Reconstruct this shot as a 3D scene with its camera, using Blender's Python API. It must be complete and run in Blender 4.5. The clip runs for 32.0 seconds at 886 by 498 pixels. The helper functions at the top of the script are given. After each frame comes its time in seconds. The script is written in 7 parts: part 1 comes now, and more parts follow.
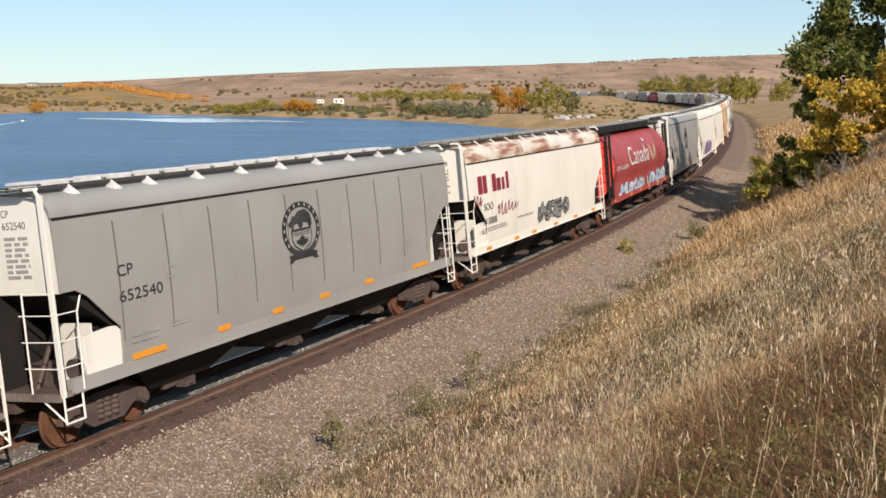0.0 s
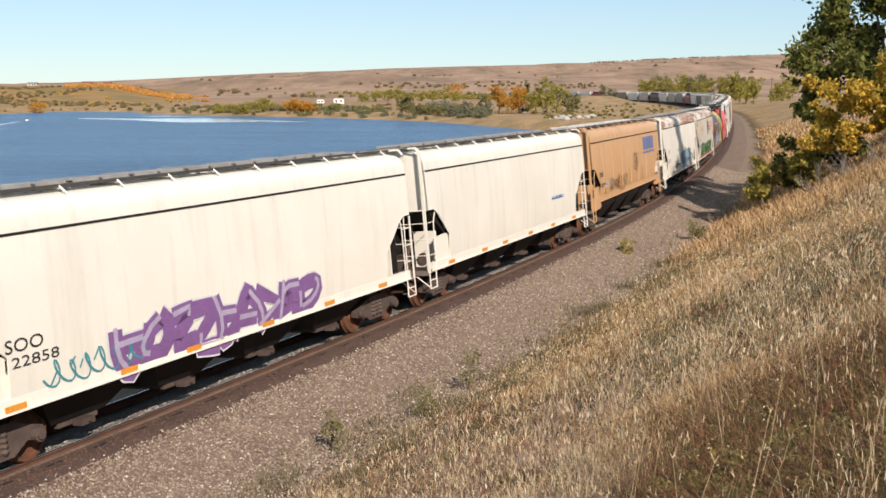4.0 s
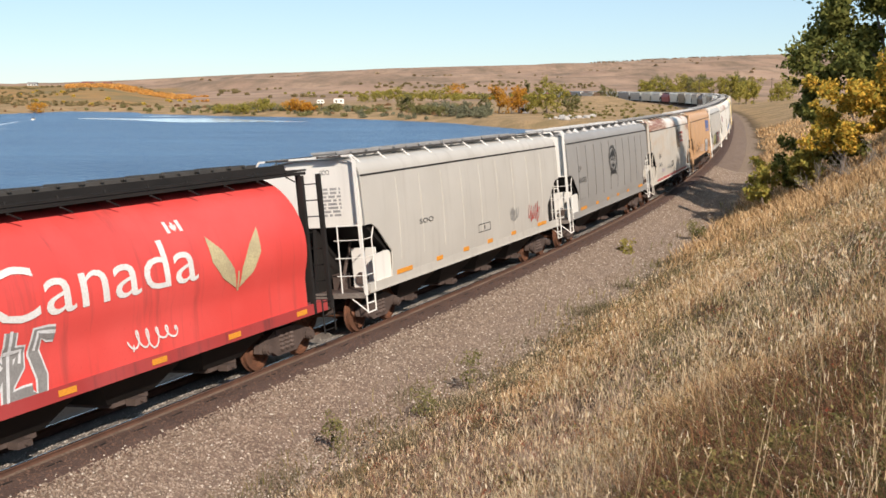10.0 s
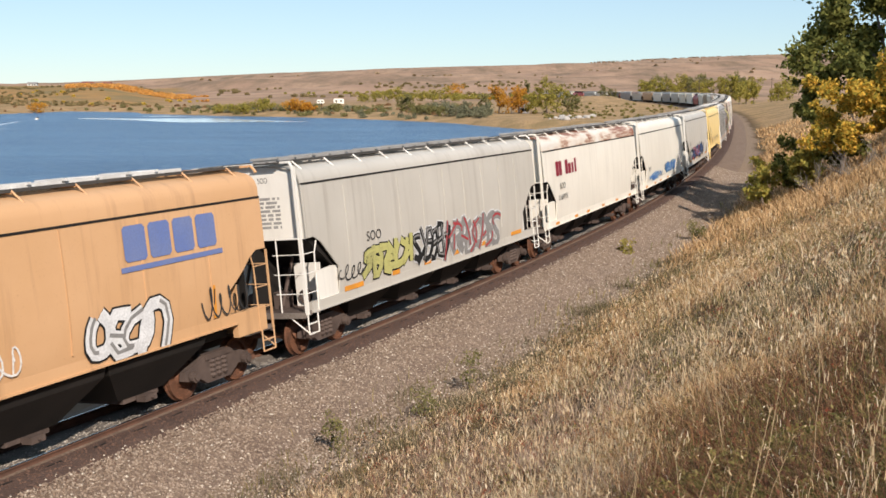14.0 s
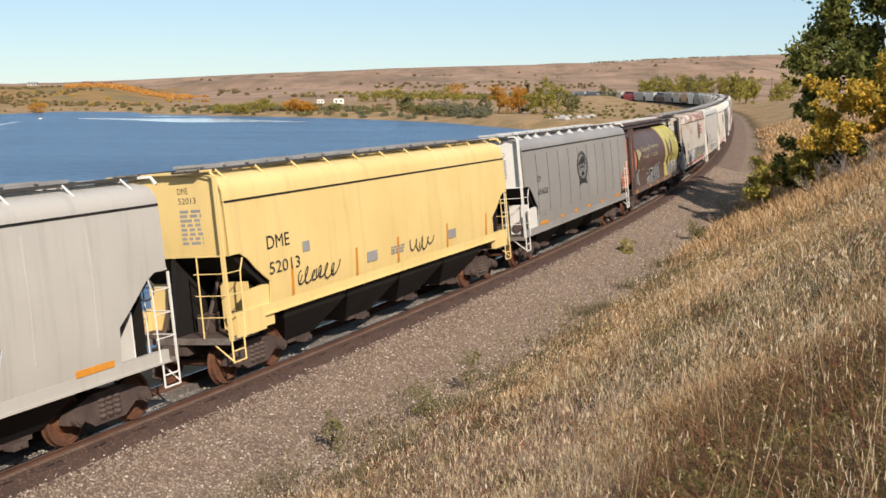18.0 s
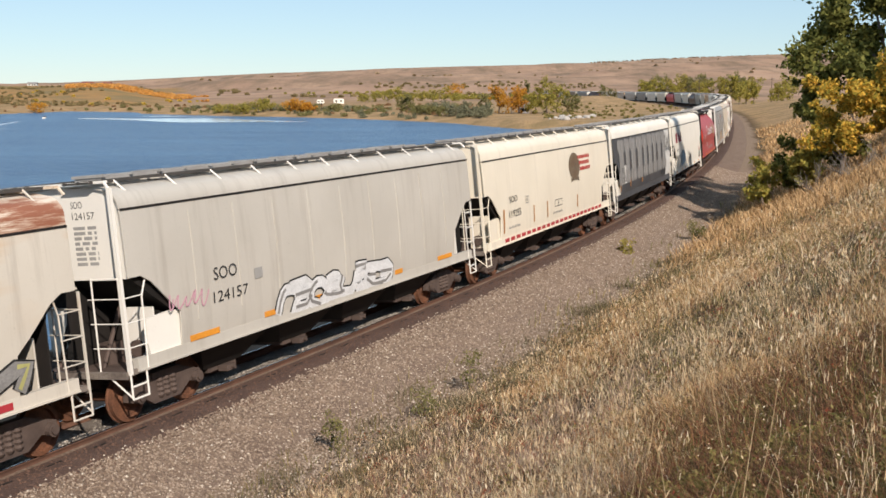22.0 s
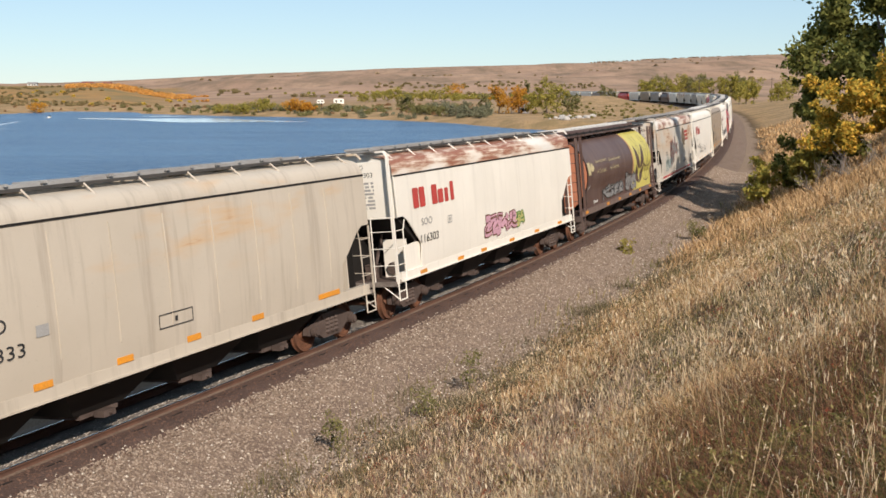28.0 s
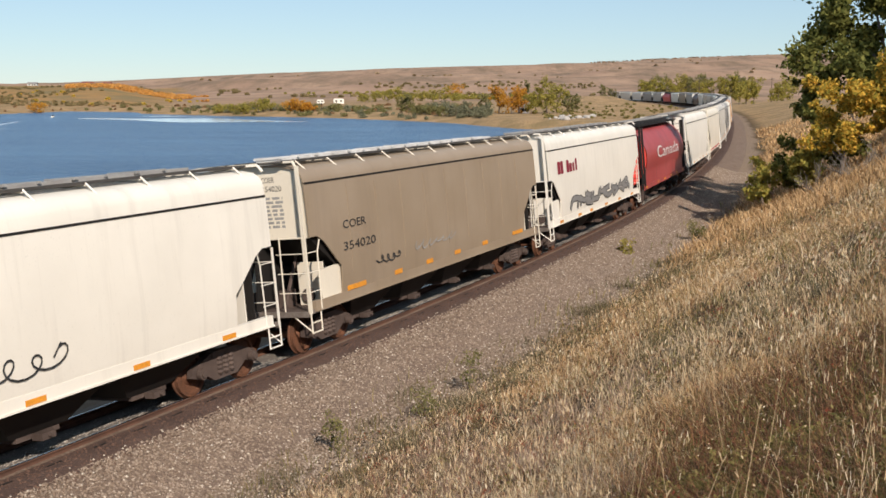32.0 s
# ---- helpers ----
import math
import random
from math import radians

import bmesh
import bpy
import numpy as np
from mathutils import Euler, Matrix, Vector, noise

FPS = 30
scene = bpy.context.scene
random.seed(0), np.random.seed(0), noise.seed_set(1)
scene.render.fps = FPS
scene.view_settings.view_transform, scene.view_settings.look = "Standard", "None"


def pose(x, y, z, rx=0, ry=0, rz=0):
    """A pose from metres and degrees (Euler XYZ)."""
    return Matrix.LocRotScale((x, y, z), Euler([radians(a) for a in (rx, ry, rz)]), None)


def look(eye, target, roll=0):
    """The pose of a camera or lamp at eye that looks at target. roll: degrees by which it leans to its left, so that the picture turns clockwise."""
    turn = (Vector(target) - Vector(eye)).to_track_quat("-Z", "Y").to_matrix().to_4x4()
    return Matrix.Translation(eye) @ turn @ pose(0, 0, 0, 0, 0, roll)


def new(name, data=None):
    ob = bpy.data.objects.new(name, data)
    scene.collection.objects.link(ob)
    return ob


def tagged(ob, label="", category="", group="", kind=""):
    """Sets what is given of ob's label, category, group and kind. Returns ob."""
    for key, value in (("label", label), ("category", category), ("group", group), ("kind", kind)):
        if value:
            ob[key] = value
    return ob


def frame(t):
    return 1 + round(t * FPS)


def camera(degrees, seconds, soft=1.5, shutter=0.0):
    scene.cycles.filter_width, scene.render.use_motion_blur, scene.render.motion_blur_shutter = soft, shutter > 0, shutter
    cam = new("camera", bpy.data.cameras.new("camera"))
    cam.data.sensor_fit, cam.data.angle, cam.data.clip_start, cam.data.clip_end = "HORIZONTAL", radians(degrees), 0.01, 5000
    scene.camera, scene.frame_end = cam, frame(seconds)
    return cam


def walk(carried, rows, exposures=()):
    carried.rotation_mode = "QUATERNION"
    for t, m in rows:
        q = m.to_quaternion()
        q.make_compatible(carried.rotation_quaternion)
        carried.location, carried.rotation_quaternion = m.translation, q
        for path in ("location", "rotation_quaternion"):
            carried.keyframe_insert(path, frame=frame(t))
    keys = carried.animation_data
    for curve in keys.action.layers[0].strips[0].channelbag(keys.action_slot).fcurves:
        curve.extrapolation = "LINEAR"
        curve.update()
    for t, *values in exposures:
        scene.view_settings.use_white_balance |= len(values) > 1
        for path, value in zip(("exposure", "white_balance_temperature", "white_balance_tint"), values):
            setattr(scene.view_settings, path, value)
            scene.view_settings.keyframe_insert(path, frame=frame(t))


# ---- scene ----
H_EYE, PITCH = 6.4066, 0.14382
cam = camera(43.41, 32.0, soft=1.6)
EYE = (0.0, 0.0, H_EYE)
STAND = look(EYE, (0, 100 * math.cos(PITCH), H_EYE - 100 * math.sin(PITCH)), 0.0)
walk(cam, [(0, STAND), (32, STAND)], [(0, 0.25), (1, 0.17), (2, 0.35), (3, 0.31), (6, 0.23), (7, 0.15), (8, 0.31), (9, 0.37), (10, 0.35), (11, 0.29), (12, 0.31), (13, 0.33), (14, 0.31), (17, 0.17), (18, 0.23), (19, 0.31), (20, 0.35), (21, 0.33), (22, 0.23), (23, 0.08), (24, 0.33), (25, 0.13), (28, 0.23), (29, 0.19), (30, 0.31), (31, 0.23), (32, 0.13)])

# ---- world and sun ----
SUN_AZ, SUN_EL = radians(-68), radians(35)
SUN_DIR = Vector((math.cos(SUN_AZ) * math.cos(SUN_EL), math.sin(SUN_AZ) * math.cos(SUN_EL), math.sin(SUN_EL)))
world = bpy.data.worlds.new("world")
scene.world = world
world.use_nodes = True
sky = world.node_tree.nodes.new("ShaderNodeTexSky")
sky.sky_type, sky.sun_disc, sky.sun_elevation = "NISHITA", False, SUN_EL
sky.sun_rotation = radians(90) - SUN_AZ
sky.air_density, sky.dust_density, sky.ozone_density, sky.altitude = 1.0, 0.0, 1.0, 600
back = world.node_tree.nodes["Background"]
back.inputs["Strength"].default_value = 0.084
tint = world.node_tree.nodes.new("ShaderNodeMix")
tint.data_type, tint.blend_type = "RGBA", "MULTIPLY"
tint.inputs[0].default_value, tint.inputs[7].default_value = 1.0, (0.68, 0.81, 0.98, 1)
world.node_tree.links.new(sky.outputs[0], tint.inputs[6])
haze = world.node_tree.nodes.new("ShaderNodeMix")
haze.data_type = "RGBA"
haze.inputs[0].default_value, haze.inputs[7].default_value = 0.38, (7.0, 9.0, 10.3, 1)
world.node_tree.links.new(tint.outputs[2], haze.inputs[6])
world.node_tree.links.new(haze.outputs[2], back.inputs["Color"])
sun_data = bpy.data.lights.new("sun", "SUN")
sun_data.energy, sun_data.angle, sun_data.color = 5.0, radians(0.53), (1.0, 0.89, 0.785)
sun = new("sun", sun_data)
sun.matrix_world = look((0, 0, 60), Vector((0, 0, 60)) - SUN_DIR)

# ---- materials ----
def nodes_of(name):
    m = bpy.data.materials.new(name)
    m.use_nodes = True
    t = m.node_tree
    return m, t, t.nodes["Principled BSDF"]


def nd(t, kind, **inputs):
    n = t.nodes.new("ShaderNode" + kind)
    for k, v in inputs.items():
        n.inputs[k.replace("_", " ")].default_value = v
    return n


def mixer(t, fac, a, b):
    """A colour mix node; a and b are colours or sockets."""
    n = t.nodes.new("ShaderNodeMix")
    n.data_type = "RGBA"
    for i, v in ((0, fac), (6, a), (7, b)):
        if isinstance(v, (int, float)):
            n.inputs[i].default_value = v
        elif isinstance(v, tuple):
            n.inputs[i].default_value = (*v, 1)
        else:
            t.links.new(v, n.inputs[i])
    return n.outputs[2]


def ramp(t, src, lo, hi):
    n = t.nodes.new("ShaderNodeMapRange")
    n.inputs[1].default_value, n.inputs[2].default_value = lo, hi
    t.links.new(src, n.inputs[0])
    return n.outputs[0]


def coords(t, scale=(1, 1, 1), shift=True):
    """Object coordinates, scaled, shifted by the object's own random number."""
    tc = t.nodes.new("ShaderNodeTexCoord")
    mp = t.nodes.new("ShaderNodeMapping")
    mp.inputs["Scale"].default_value = scale
    t.links.new(tc.outputs["Object"], mp.inputs["Vector"])
    if shift:
        oi = t.nodes.new("ShaderNodeObjectInfo")
        mul = t.nodes.new("ShaderNodeMath")
        mul.operation = "MULTIPLY"
        mul.inputs[1].default_value = 37.0
        t.links.new(oi.outputs["Random"], mul.inputs[0])
        t.links.new(mul.outputs[0], mp.inputs["Location"])
    return mp.outputs[0]


def noise_of(t, vec, scale, detail=4.0, rough=0.55):
    n = nd(t, "TexNoise", Scale=scale, Detail=detail, Roughness=rough)
    t.links.new(vec, n.inputs["Vector"])
    return n.outputs["Fac"]


def bump_of(t, bsdf, src, strength, dist=0.01):
    b = nd(t, "Bump", Strength=strength, Distance=dist)
    t.links.new(src, b.inputs["Height"])
    t.links.new(b.outputs[0], bsdf.inputs["Normal"])


def mat(name, col, col2=None, rough=0.8, metal=0.0, scale=1.5, fine=30.0, bump=0.2, dist=0.01):
    """A plain weathered surface: two colours mixed at two scales, with fine relief."""
    m, t, b = nodes_of(name)
    col2 = col2 or tuple(c * 0.6 for c in col)
    v = coords(t)
    big, small = noise_of(t, v, scale), noise_of(t, v, fine)
    c = mixer(t, ramp(t, big, 0.35, 0.7), col, col2)
    c = mixer(t, ramp(t, small, 0.4, 0.8), c, tuple(x * 0.75 for x in col2))
    t.links.new(c, b.inputs["Base Color"])
    b.inputs["Roughness"].default_value, b.inputs["Metallic"].default_value = rough, metal
    b.inputs["Specular IOR Level"].default_value = 0.25
    bump_of(t, b, small, bump, dist)
    return m


def paint(name, col, grime=(0.16, 0.12, 0.09), streak=0.35, rust=0.0, patch=None, rough=0.5):
    """Weathered freight car paint: vertical streaks of grime, chalky patches, and rust blooms."""
    m, t, b = nodes_of(name)
    v = coords(t)
    vs = coords(t, (3.2, 1.0, 0.22))
    big = noise_of(t, v, 0.45, 5.0)
    st = noise_of(t, vs, 1.0, 5.0, 0.65)
    fine = noise_of(t, v, 22.0)
    pale = tuple(min(1, c * 1.05 + 0.02) for c in col)
    c = mixer(t, ramp(t, big, 0.4, 0.65), col, pale)
    f = ramp(t, st, 0.52, 0.8)
    k = t.nodes.new("ShaderNodeMath")
    k.operation = "MULTIPLY"
    k.inputs[1].default_value = streak
    t.links.new(f, k.inputs[0])
    c = mixer(t, k.outputs[0], c, grime)
    if patch:
        vp = coords(t, (0.9, 1.0, 1.6))
        c = mixer(t, ramp(t, noise_of(t, vp, 0.9, 3.0), 0.56, 0.62), c, patch)
    if rust:
        smear = noise_of(t, coords(t, (0.38, 1.0, 1.1)), 1.0, 3.0, 0.5)
        grain = noise_of(t, coords(t, (0.7, 1.0, 9.0)), 1.1, 7.0, 0.75)
        sep = t.nodes.new("ShaderNodeSeparateXYZ")
        t.links.new(coords(t, shift=False), sep.inputs[0])
        high = ramp(t, sep.outputs[2], 2.2, 3.3)
        thick = t.nodes.new("ShaderNodeMath")
        thick.operation = "MULTIPLY"
        t.links.new(ramp(t, smear, 0.68 - 0.16 * rust, 0.86 - 0.16 * rust), thick.inputs[0])
        t.links.new(ramp(t, grain, 0.22, 0.62), thick.inputs[1])
        band = t.nodes.new("ShaderNodeMath")
        band.operation = "MULTIPLY"
        t.links.new(thick.outputs[0], band.inputs[0])
        t.links.new(high, band.inputs[1])
        c = mixer(t, ramp(t, band.outputs[0], 0.0, 1.25), c, (0.52, 0.30, 0.12))
        dark = 0.62 - 0.28 * max(0, rust - 1)
        c = mixer(t, ramp(t, band.outputs[0], dark, dark + 0.4), c, (0.26, 0.10, 0.055))
    c = mixer(t, ramp(t, fine, 0.62, 0.95), c, tuple(x * 0.7 for x in col))
    t.links.new(c, b.inputs["Base Color"])
    b.inputs["Roughness"].default_value = rough
    bump_of(t, b, fine, 0.06)
    return m


def leafy(name, cols, rough=0.65, trans=0.25):
    """Foliage whose colour varies leaf by leaf."""
    m, t, b = nodes_of(name)
    g = t.nodes.new("ShaderNodeNewGeometry")
    r = t.nodes.new("ShaderNodeValToRGB")
    els = r.color_ramp.elements
    while len(els) < len(cols):
        els.new(0.5)
    for i, c in enumerate(cols):
        els[i].position, els[i].color = i / max(1, len(cols) - 1), (*c, 1)
    t.links.new(g.outputs["Random Per Island"], r.inputs[0])
    t.links.new(r.outputs[0], b.inputs["Base Color"])
    b.inputs["Roughness"].default_value = rough
    b.inputs["Specular IOR Level"].default_value = 0.08
    tr = t.nodes.new("ShaderNodeBsdfTranslucent")
    t.links.new(r.outputs[0], tr.inputs["Color"])
    mx = t.nodes.new("ShaderNodeMixShader")
    mx.inputs[0].default_value = trans
    t.links.new(b.outputs[0], mx.inputs[1])
    t.links.new(tr.outputs[0], mx.inputs[2])
    t.links.new(mx.outputs[0], t.nodes["Material Output"].inputs[0])
    return m


M = {
    "grimy": mat("grimy_end_steel", (0.24, 0.205, 0.175), (0.13, 0.105, 0.09), 0.8, 0, 3, 30),
    "steel": mat("running_gear_steel", (0.075, 0.054, 0.046), (0.13, 0.095, 0.08), 0.75, 0.2, 3, 40),
    "rust": mat("rusty_wheel", (0.20, 0.085, 0.045), (0.11, 0.055, 0.035), 0.75, 0.2, 4, 30),
    # plain black paint; on the hopper undersides it stands in for shade
    "black": mat("black_paint_and_shade", (0.012, 0.011, 0.010), (0.022, 0.018, 0.016), 0.7, 0, 1.2, 30),
    "grate": mat("galvanised_grating", (0.06, 0.058, 0.055), (0.1, 0.09, 0.08), 0.7, 0.4, 2, 60),
    "galv": mat("galvanised_hatch", (0.42, 0.41, 0.39), (0.3, 0.28, 0.26), 0.55, 0.2, 2, 40),
    "hatchw": mat("white_hatch", (0.72, 0.71, 0.68), (0.5, 0.48, 0.45), 0.55, 0.0, 2, 40),
    "rail": mat("rusty_rail", (0.17, 0.085, 0.055), (0.10, 0.055, 0.04), 0.8, 0.1, 2, 50),
    "railtop": mat("shiny_railhead", (0.55, 0.54, 0.53), (0.4, 0.39, 0.38), 0.25, 1.0, 2, 60, 0.03),
    "tie": mat("creosoted_tie", (0.10, 0.07, 0.055), (0.16, 0.12, 0.10), 0.9, 0, 4, 60, 0.5),
    "orange": mat("reflector_amber", (0.75, 0.30, 0.03), (0.6, 0.25, 0.04), 0.4),
    "redref": mat("reflector_red", (0.45, 0.04, 0.05), (0.35, 0.04, 0.05), 0.4),
    "ink": mat("black_stencil", (0.02, 0.02, 0.02), (0.05, 0.05, 0.05), 0.6),
    "inkw": mat("white_stencil", (0.75, 0.73, 0.7), (0.6, 0.58, 0.55), 0.6),
    "inkred": mat("maroon_letters", (0.28, 0.025, 0.045), (0.22, 0.03, 0.05), 0.6),
    "inkred2": mat("red_letters", (0.5, 0.06, 0.05), (0.4, 0.06, 0.05), 0.6),
    "inkblue": mat("blue_letters", (0.12, 0.17, 0.38), (0.16, 0.2, 0.36), 0.6),
    "inkgold": mat("gold_letters", (0.55, 0.47, 0.26), (0.4, 0.33, 0.2), 0.6),
    # dark tone for the ribs' shading on grey cars
    "seam": mat("rib_shade_line", (0.16, 0.15, 0.14), (0.11, 0.10, 0.09), 0.7),
    "inkgrey": mat("faded_stencil", (0.26, 0.25, 0.24), (0.36, 0.35, 0.33), 0.7),
    "bronze": mat("bronze_crest", (0.10, 0.075, 0.05), (0.2, 0.15, 0.1), 0.6),
}
COL = {
    "grey": paint("grey_hopper_paint", (0.275, 0.26, 0.24), streak=0.15),
    "beige": paint("pale_beige_paint", (0.45, 0.42, 0.37), streak=0.35),
    "beigerust": paint("stained_beige_paint", (0.46, 0.40, 0.32), streak=0.5, rust=0.75),
    "cream": paint("cream_paint", (0.68, 0.615, 0.50), streak=0.2),
    "white": paint("white_paint", (0.72, 0.675, 0.59), streak=0.2),
    "whiterust": paint("rust_stained_white_paint", (0.53, 0.485, 0.415), streak=0.45, rust=1.3),
    "rustroof": paint("rust_patched_roof_paint", (0.66, 0.62, 0.56), streak=0.2, rust=1.9),
    "orange": paint("orange_hopper_paint", (0.53, 0.31, 0.155), (0.22, 0.12, 0.06), 0.55, rust=0.3),
    "yellow": paint("yellow_hopper_paint", (0.74, 0.54, 0.21), streak=0.25),
    "tan": paint("tan_brown_paint", (0.27, 0.205, 0.14), streak=0.3),
    "red": paint("red_hopper_paint", (0.62, 0.06, 0.05), (0.10, 0.045, 0.04), 0.6),
    "darkred": paint("faded_dark_red_paint", (0.34, 0.042, 0.04), (0.06, 0.035, 0.035), 0.8),
    "brown": paint("brown_hopper_paint", (0.085, 0.047, 0.037), (0.19, 0.125, 0.09), 0.85),
    "brownend": paint("orange_brown_end_paint", (0.45, 0.17, 0.09), streak=0.4),
    "redend": paint("bright_red_end_paint", (0.80, 0.07, 0.05), streak=0.15),
    "blackpaint": paint("spray_black_paint", (0.05, 0.05, 0.055), (0.12, 0.12, 0.12), 0.4),
    "sill": paint("grimy_sill_paint", (0.14, 0.095, 0.078), (0.3, 0.27, 0.25), 0.5),
    "endwhite": paint("pale_end_paint", (0.70, 0.67, 0.61), streak=0.25),
}
SPRAY = {k: mat("spray_" + k, c, tuple(x * 0.8 for x in c), 0.6, 0, 3, 30, 0.03) for k, c in {
    "white": (0.72, 0.72, 0.72), "silver": (0.27, 0.26, 0.25), "palesilver": (0.42, 0.41, 0.39), "black": (0.02, 0.02, 0.02), "green": (0.10, 0.24, 0.08),
    "teal": (0.07, 0.28, 0.33), "blue": (0.08, 0.2, 0.5), "paleblue": (0.35, 0.5, 0.62), "purple": (0.24, 0.12, 0.3),
    "red": (0.4, 0.05, 0.06), "pink": (0.62, 0.35, 0.42), "yellow": (0.56, 0.48, 0.09), "olive": (0.42, 0.38, 0.06), "brown": (0.17, 0.08, 0.05),
    "peach": (0.62, 0.36, 0.19), "orange": (0.5, 0.22, 0.06), "lilac": (0.45, 0.38, 0.52), "cream": (0.62, 0.55, 0.42)}.items()}

SPRAY["yellow"] = paint("weathered_yellow_panel", (0.50, 0.44, 0.10), (0.22, 0.2, 0.09), 0.75)
SPRAY["olive"] = paint("faded_yellow_panel", (0.42, 0.40, 0.14), (0.20, 0.19, 0.1), 0.75)


# ---- mesh tools ----
def part(name, bm, material, parent, label="", smooth=False):
    """Links a bmesh (or a ready mesh) as one mesh object under a thing or under a part."""
    me = bm
    if isinstance(bm, bmesh.types.BMesh):
        me = bpy.data.meshes.new(name)
        bm.to_mesh(me)
        bm.free()
        if smooth:
            me.shade_smooth()
    ob = new(name, me)
    if material is not None:
        if not me.materials:
            me.materials.append(material)
        elif me.materials[0] != material:
            ob.material_slots[0].link = "OBJECT"
            ob.material_slots[0].material = material
    ob.parent = parent
    return tagged(ob, label) if label else ob


def box(bm, x0, x1, y0, y1, z0, z1):
    vs = [bm.verts.new((x, y, z)) for x in (x0, x1) for y in (y0, y1) for z in (z0, z1)]
    for f in ((0, 1, 3, 2), (4, 6, 7, 5), (0, 4, 5, 1), (2, 3, 7, 6), (0, 2, 6, 4), (1, 5, 7, 3)):
        bm.faces.new([vs[i] for i in f])
    return vs


def rod(bm, a, b, r, n=6, r2=None):
    a, b = Vector(a), Vector(b)
    q = (b - a).to_track_quat("Z", "Y")
    rings = []
    for p, rr in ((a, r), (b, r if r2 is None else r2)):
        rings.append([bm.verts.new(p + q @ Vector((rr * math.cos(i * math.tau / n), rr * math.sin(i * math.tau / n), 0))) for i in range(n)])
    for i in range(n):
        bm.faces.new((rings[0][i], rings[0][(i + 1) % n], rings[1][(i + 1) % n], rings[1][i]))
    bm.faces.new(rings[0][::-1])
    bm.faces.new(rings[1])


def prism(bm, pts, y0, y1):
    """A flat outline in x and z, given depth from y0 to y1."""
    a = [bm.verts.new((x, y0, z)) for x, z in pts]
    b = [bm.verts.new((x, y1, z)) for x, z in pts]
    n = len(pts)
    bm.faces.new(a)
    bm.faces.new(b[::-1])
    for i in range(n):
        bm.faces.new((a[i], b[i], b[(i + 1) % n], a[(i + 1) % n]))


def mesh_np(name, verts, faces, material=None):
    """A mesh from arrays of vertices and of equal-sized faces."""
    me = bpy.data.meshes.new(name)
    verts, faces = np.asarray(verts, np.float32), np.asarray(faces, np.int32)
    me.vertices.add(len(verts))
    me.vertices.foreach_set("co", verts.ravel())
    me.loops.add(faces.size)
    me.loops.foreach_set("vertex_index", faces.ravel())
    me.polygons.add(len(faces))
    me.polygons.foreach_set("loop_start", np.arange(0, faces.size, faces.shape[1], dtype=np.int32))
    me.update(calc_edges=True)
    if material:
        me.materials.append(material)
    return me


# ---- the line of the track, and the train's way along it ----
CANT = 0.098
KNOTS = np.array([-400, -60, -10, 20, 50, 80, 110, 150, 200, 260, 320, 400, 500, 545, 580, 1400.0])
BENDS = np.array([0.0, -0.0022, 0.0002, 0.00273, 0.0018, 0.00107, 0.00046, 0.00015, 0.00019, 0.00054, 0.00109, 0.00168, 0.00223, 0.002, -0.0025, 0.0])
LINE_S = np.arange(-400.0, 1301.0)
_k = np.interp(LINE_S, KNOTS, BENDS)
_th = np.concatenate([[0], np.cumsum((_k[1:] + _k[:-1]) / 2)])
LINE_TH = _th - np.interp(0, LINE_S, _th) + 1.12915
_x = np.concatenate([[0], np.cumsum((np.cos(LINE_TH[1:]) + np.cos(LINE_TH[:-1])) / 2)])
_y = np.concatenate([[0], np.cumsum((np.sin(LINE_TH[1:]) + np.sin(LINE_TH[:-1])) / 2)])
LINE_X = _x - np.interp(0, LINE_S, _x) - 5.9016
LINE_Y = _y - np.interp(0, LINE_S, _y) + 22.7564


def line(s):
    """The track's centre and heading at s metres along it."""
    return float(np.interp(s, LINE_S, LINE_X)), float(np.interp(s, LINE_S, LINE_Y)), float(np.interp(s, LINE_S, LINE_TH))


def beside(s, lat, z=0.0):
    """A point lat metres to the right of the track's centre; arrays may be given."""
    x, y, th = np.interp(s, LINE_S, LINE_X), np.interp(s, LINE_S, LINE_Y), np.interp(s, LINE_S, LINE_TH)
    return np.stack([x + lat * np.sin(th), y - lat * np.cos(th), z + 0 * x], -1)


def from_line(x, y):
    """Along and across: the nearest s on the track and the signed distance to its right."""
    pick = slice(150, 1100, 3)
    lx, ly, ls, lt = LINE_X[pick], LINE_Y[pick], LINE_S[pick], LINE_TH[pick]
    x, y = np.asarray(x, float).ravel(), np.asarray(y, float).ravel()
    s, u = np.empty(len(x)), np.empty(len(x))
    for a in range(0, len(x), 20000):
        b = slice(a, a + 20000)
        d = (x[b, None] - lx) ** 2 + (y[b, None] - ly) ** 2
        i = d.argmin(1)
        ex, ey = x[b] - lx[i], y[b] - ly[i]
        c, n = np.cos(lt[i]), np.sin(lt[i])
        s[b] = ls[i] + ex * c + ey * n
        side = ex * n - ey * c
        u[b] = np.sign(side) * np.maximum(np.abs(side), np.sqrt(d[np.arange(len(i)), i]) * 0.98)
    return s, u


WATER = -2.2
SHORE = [(-700, 300), (-300, 345), (-146, 366), (-142, 392), (-137, 412), (-109, 398), (-100, 373), (-82, 357), (-63, 343), (-44, 330), (-29, 318),
         (-12, 296), (1, 277), (9, 256), (16, 238), (26, 228), (38, 222)]
LAKE = np.array(SHORE + [tuple(beside(float(s), -6.5)[:2]) for s in (175, 140, 100, 60, 20, -20, -60, -120, -200)] + [(-260, -300), (-900, -300), (-900, 250)])


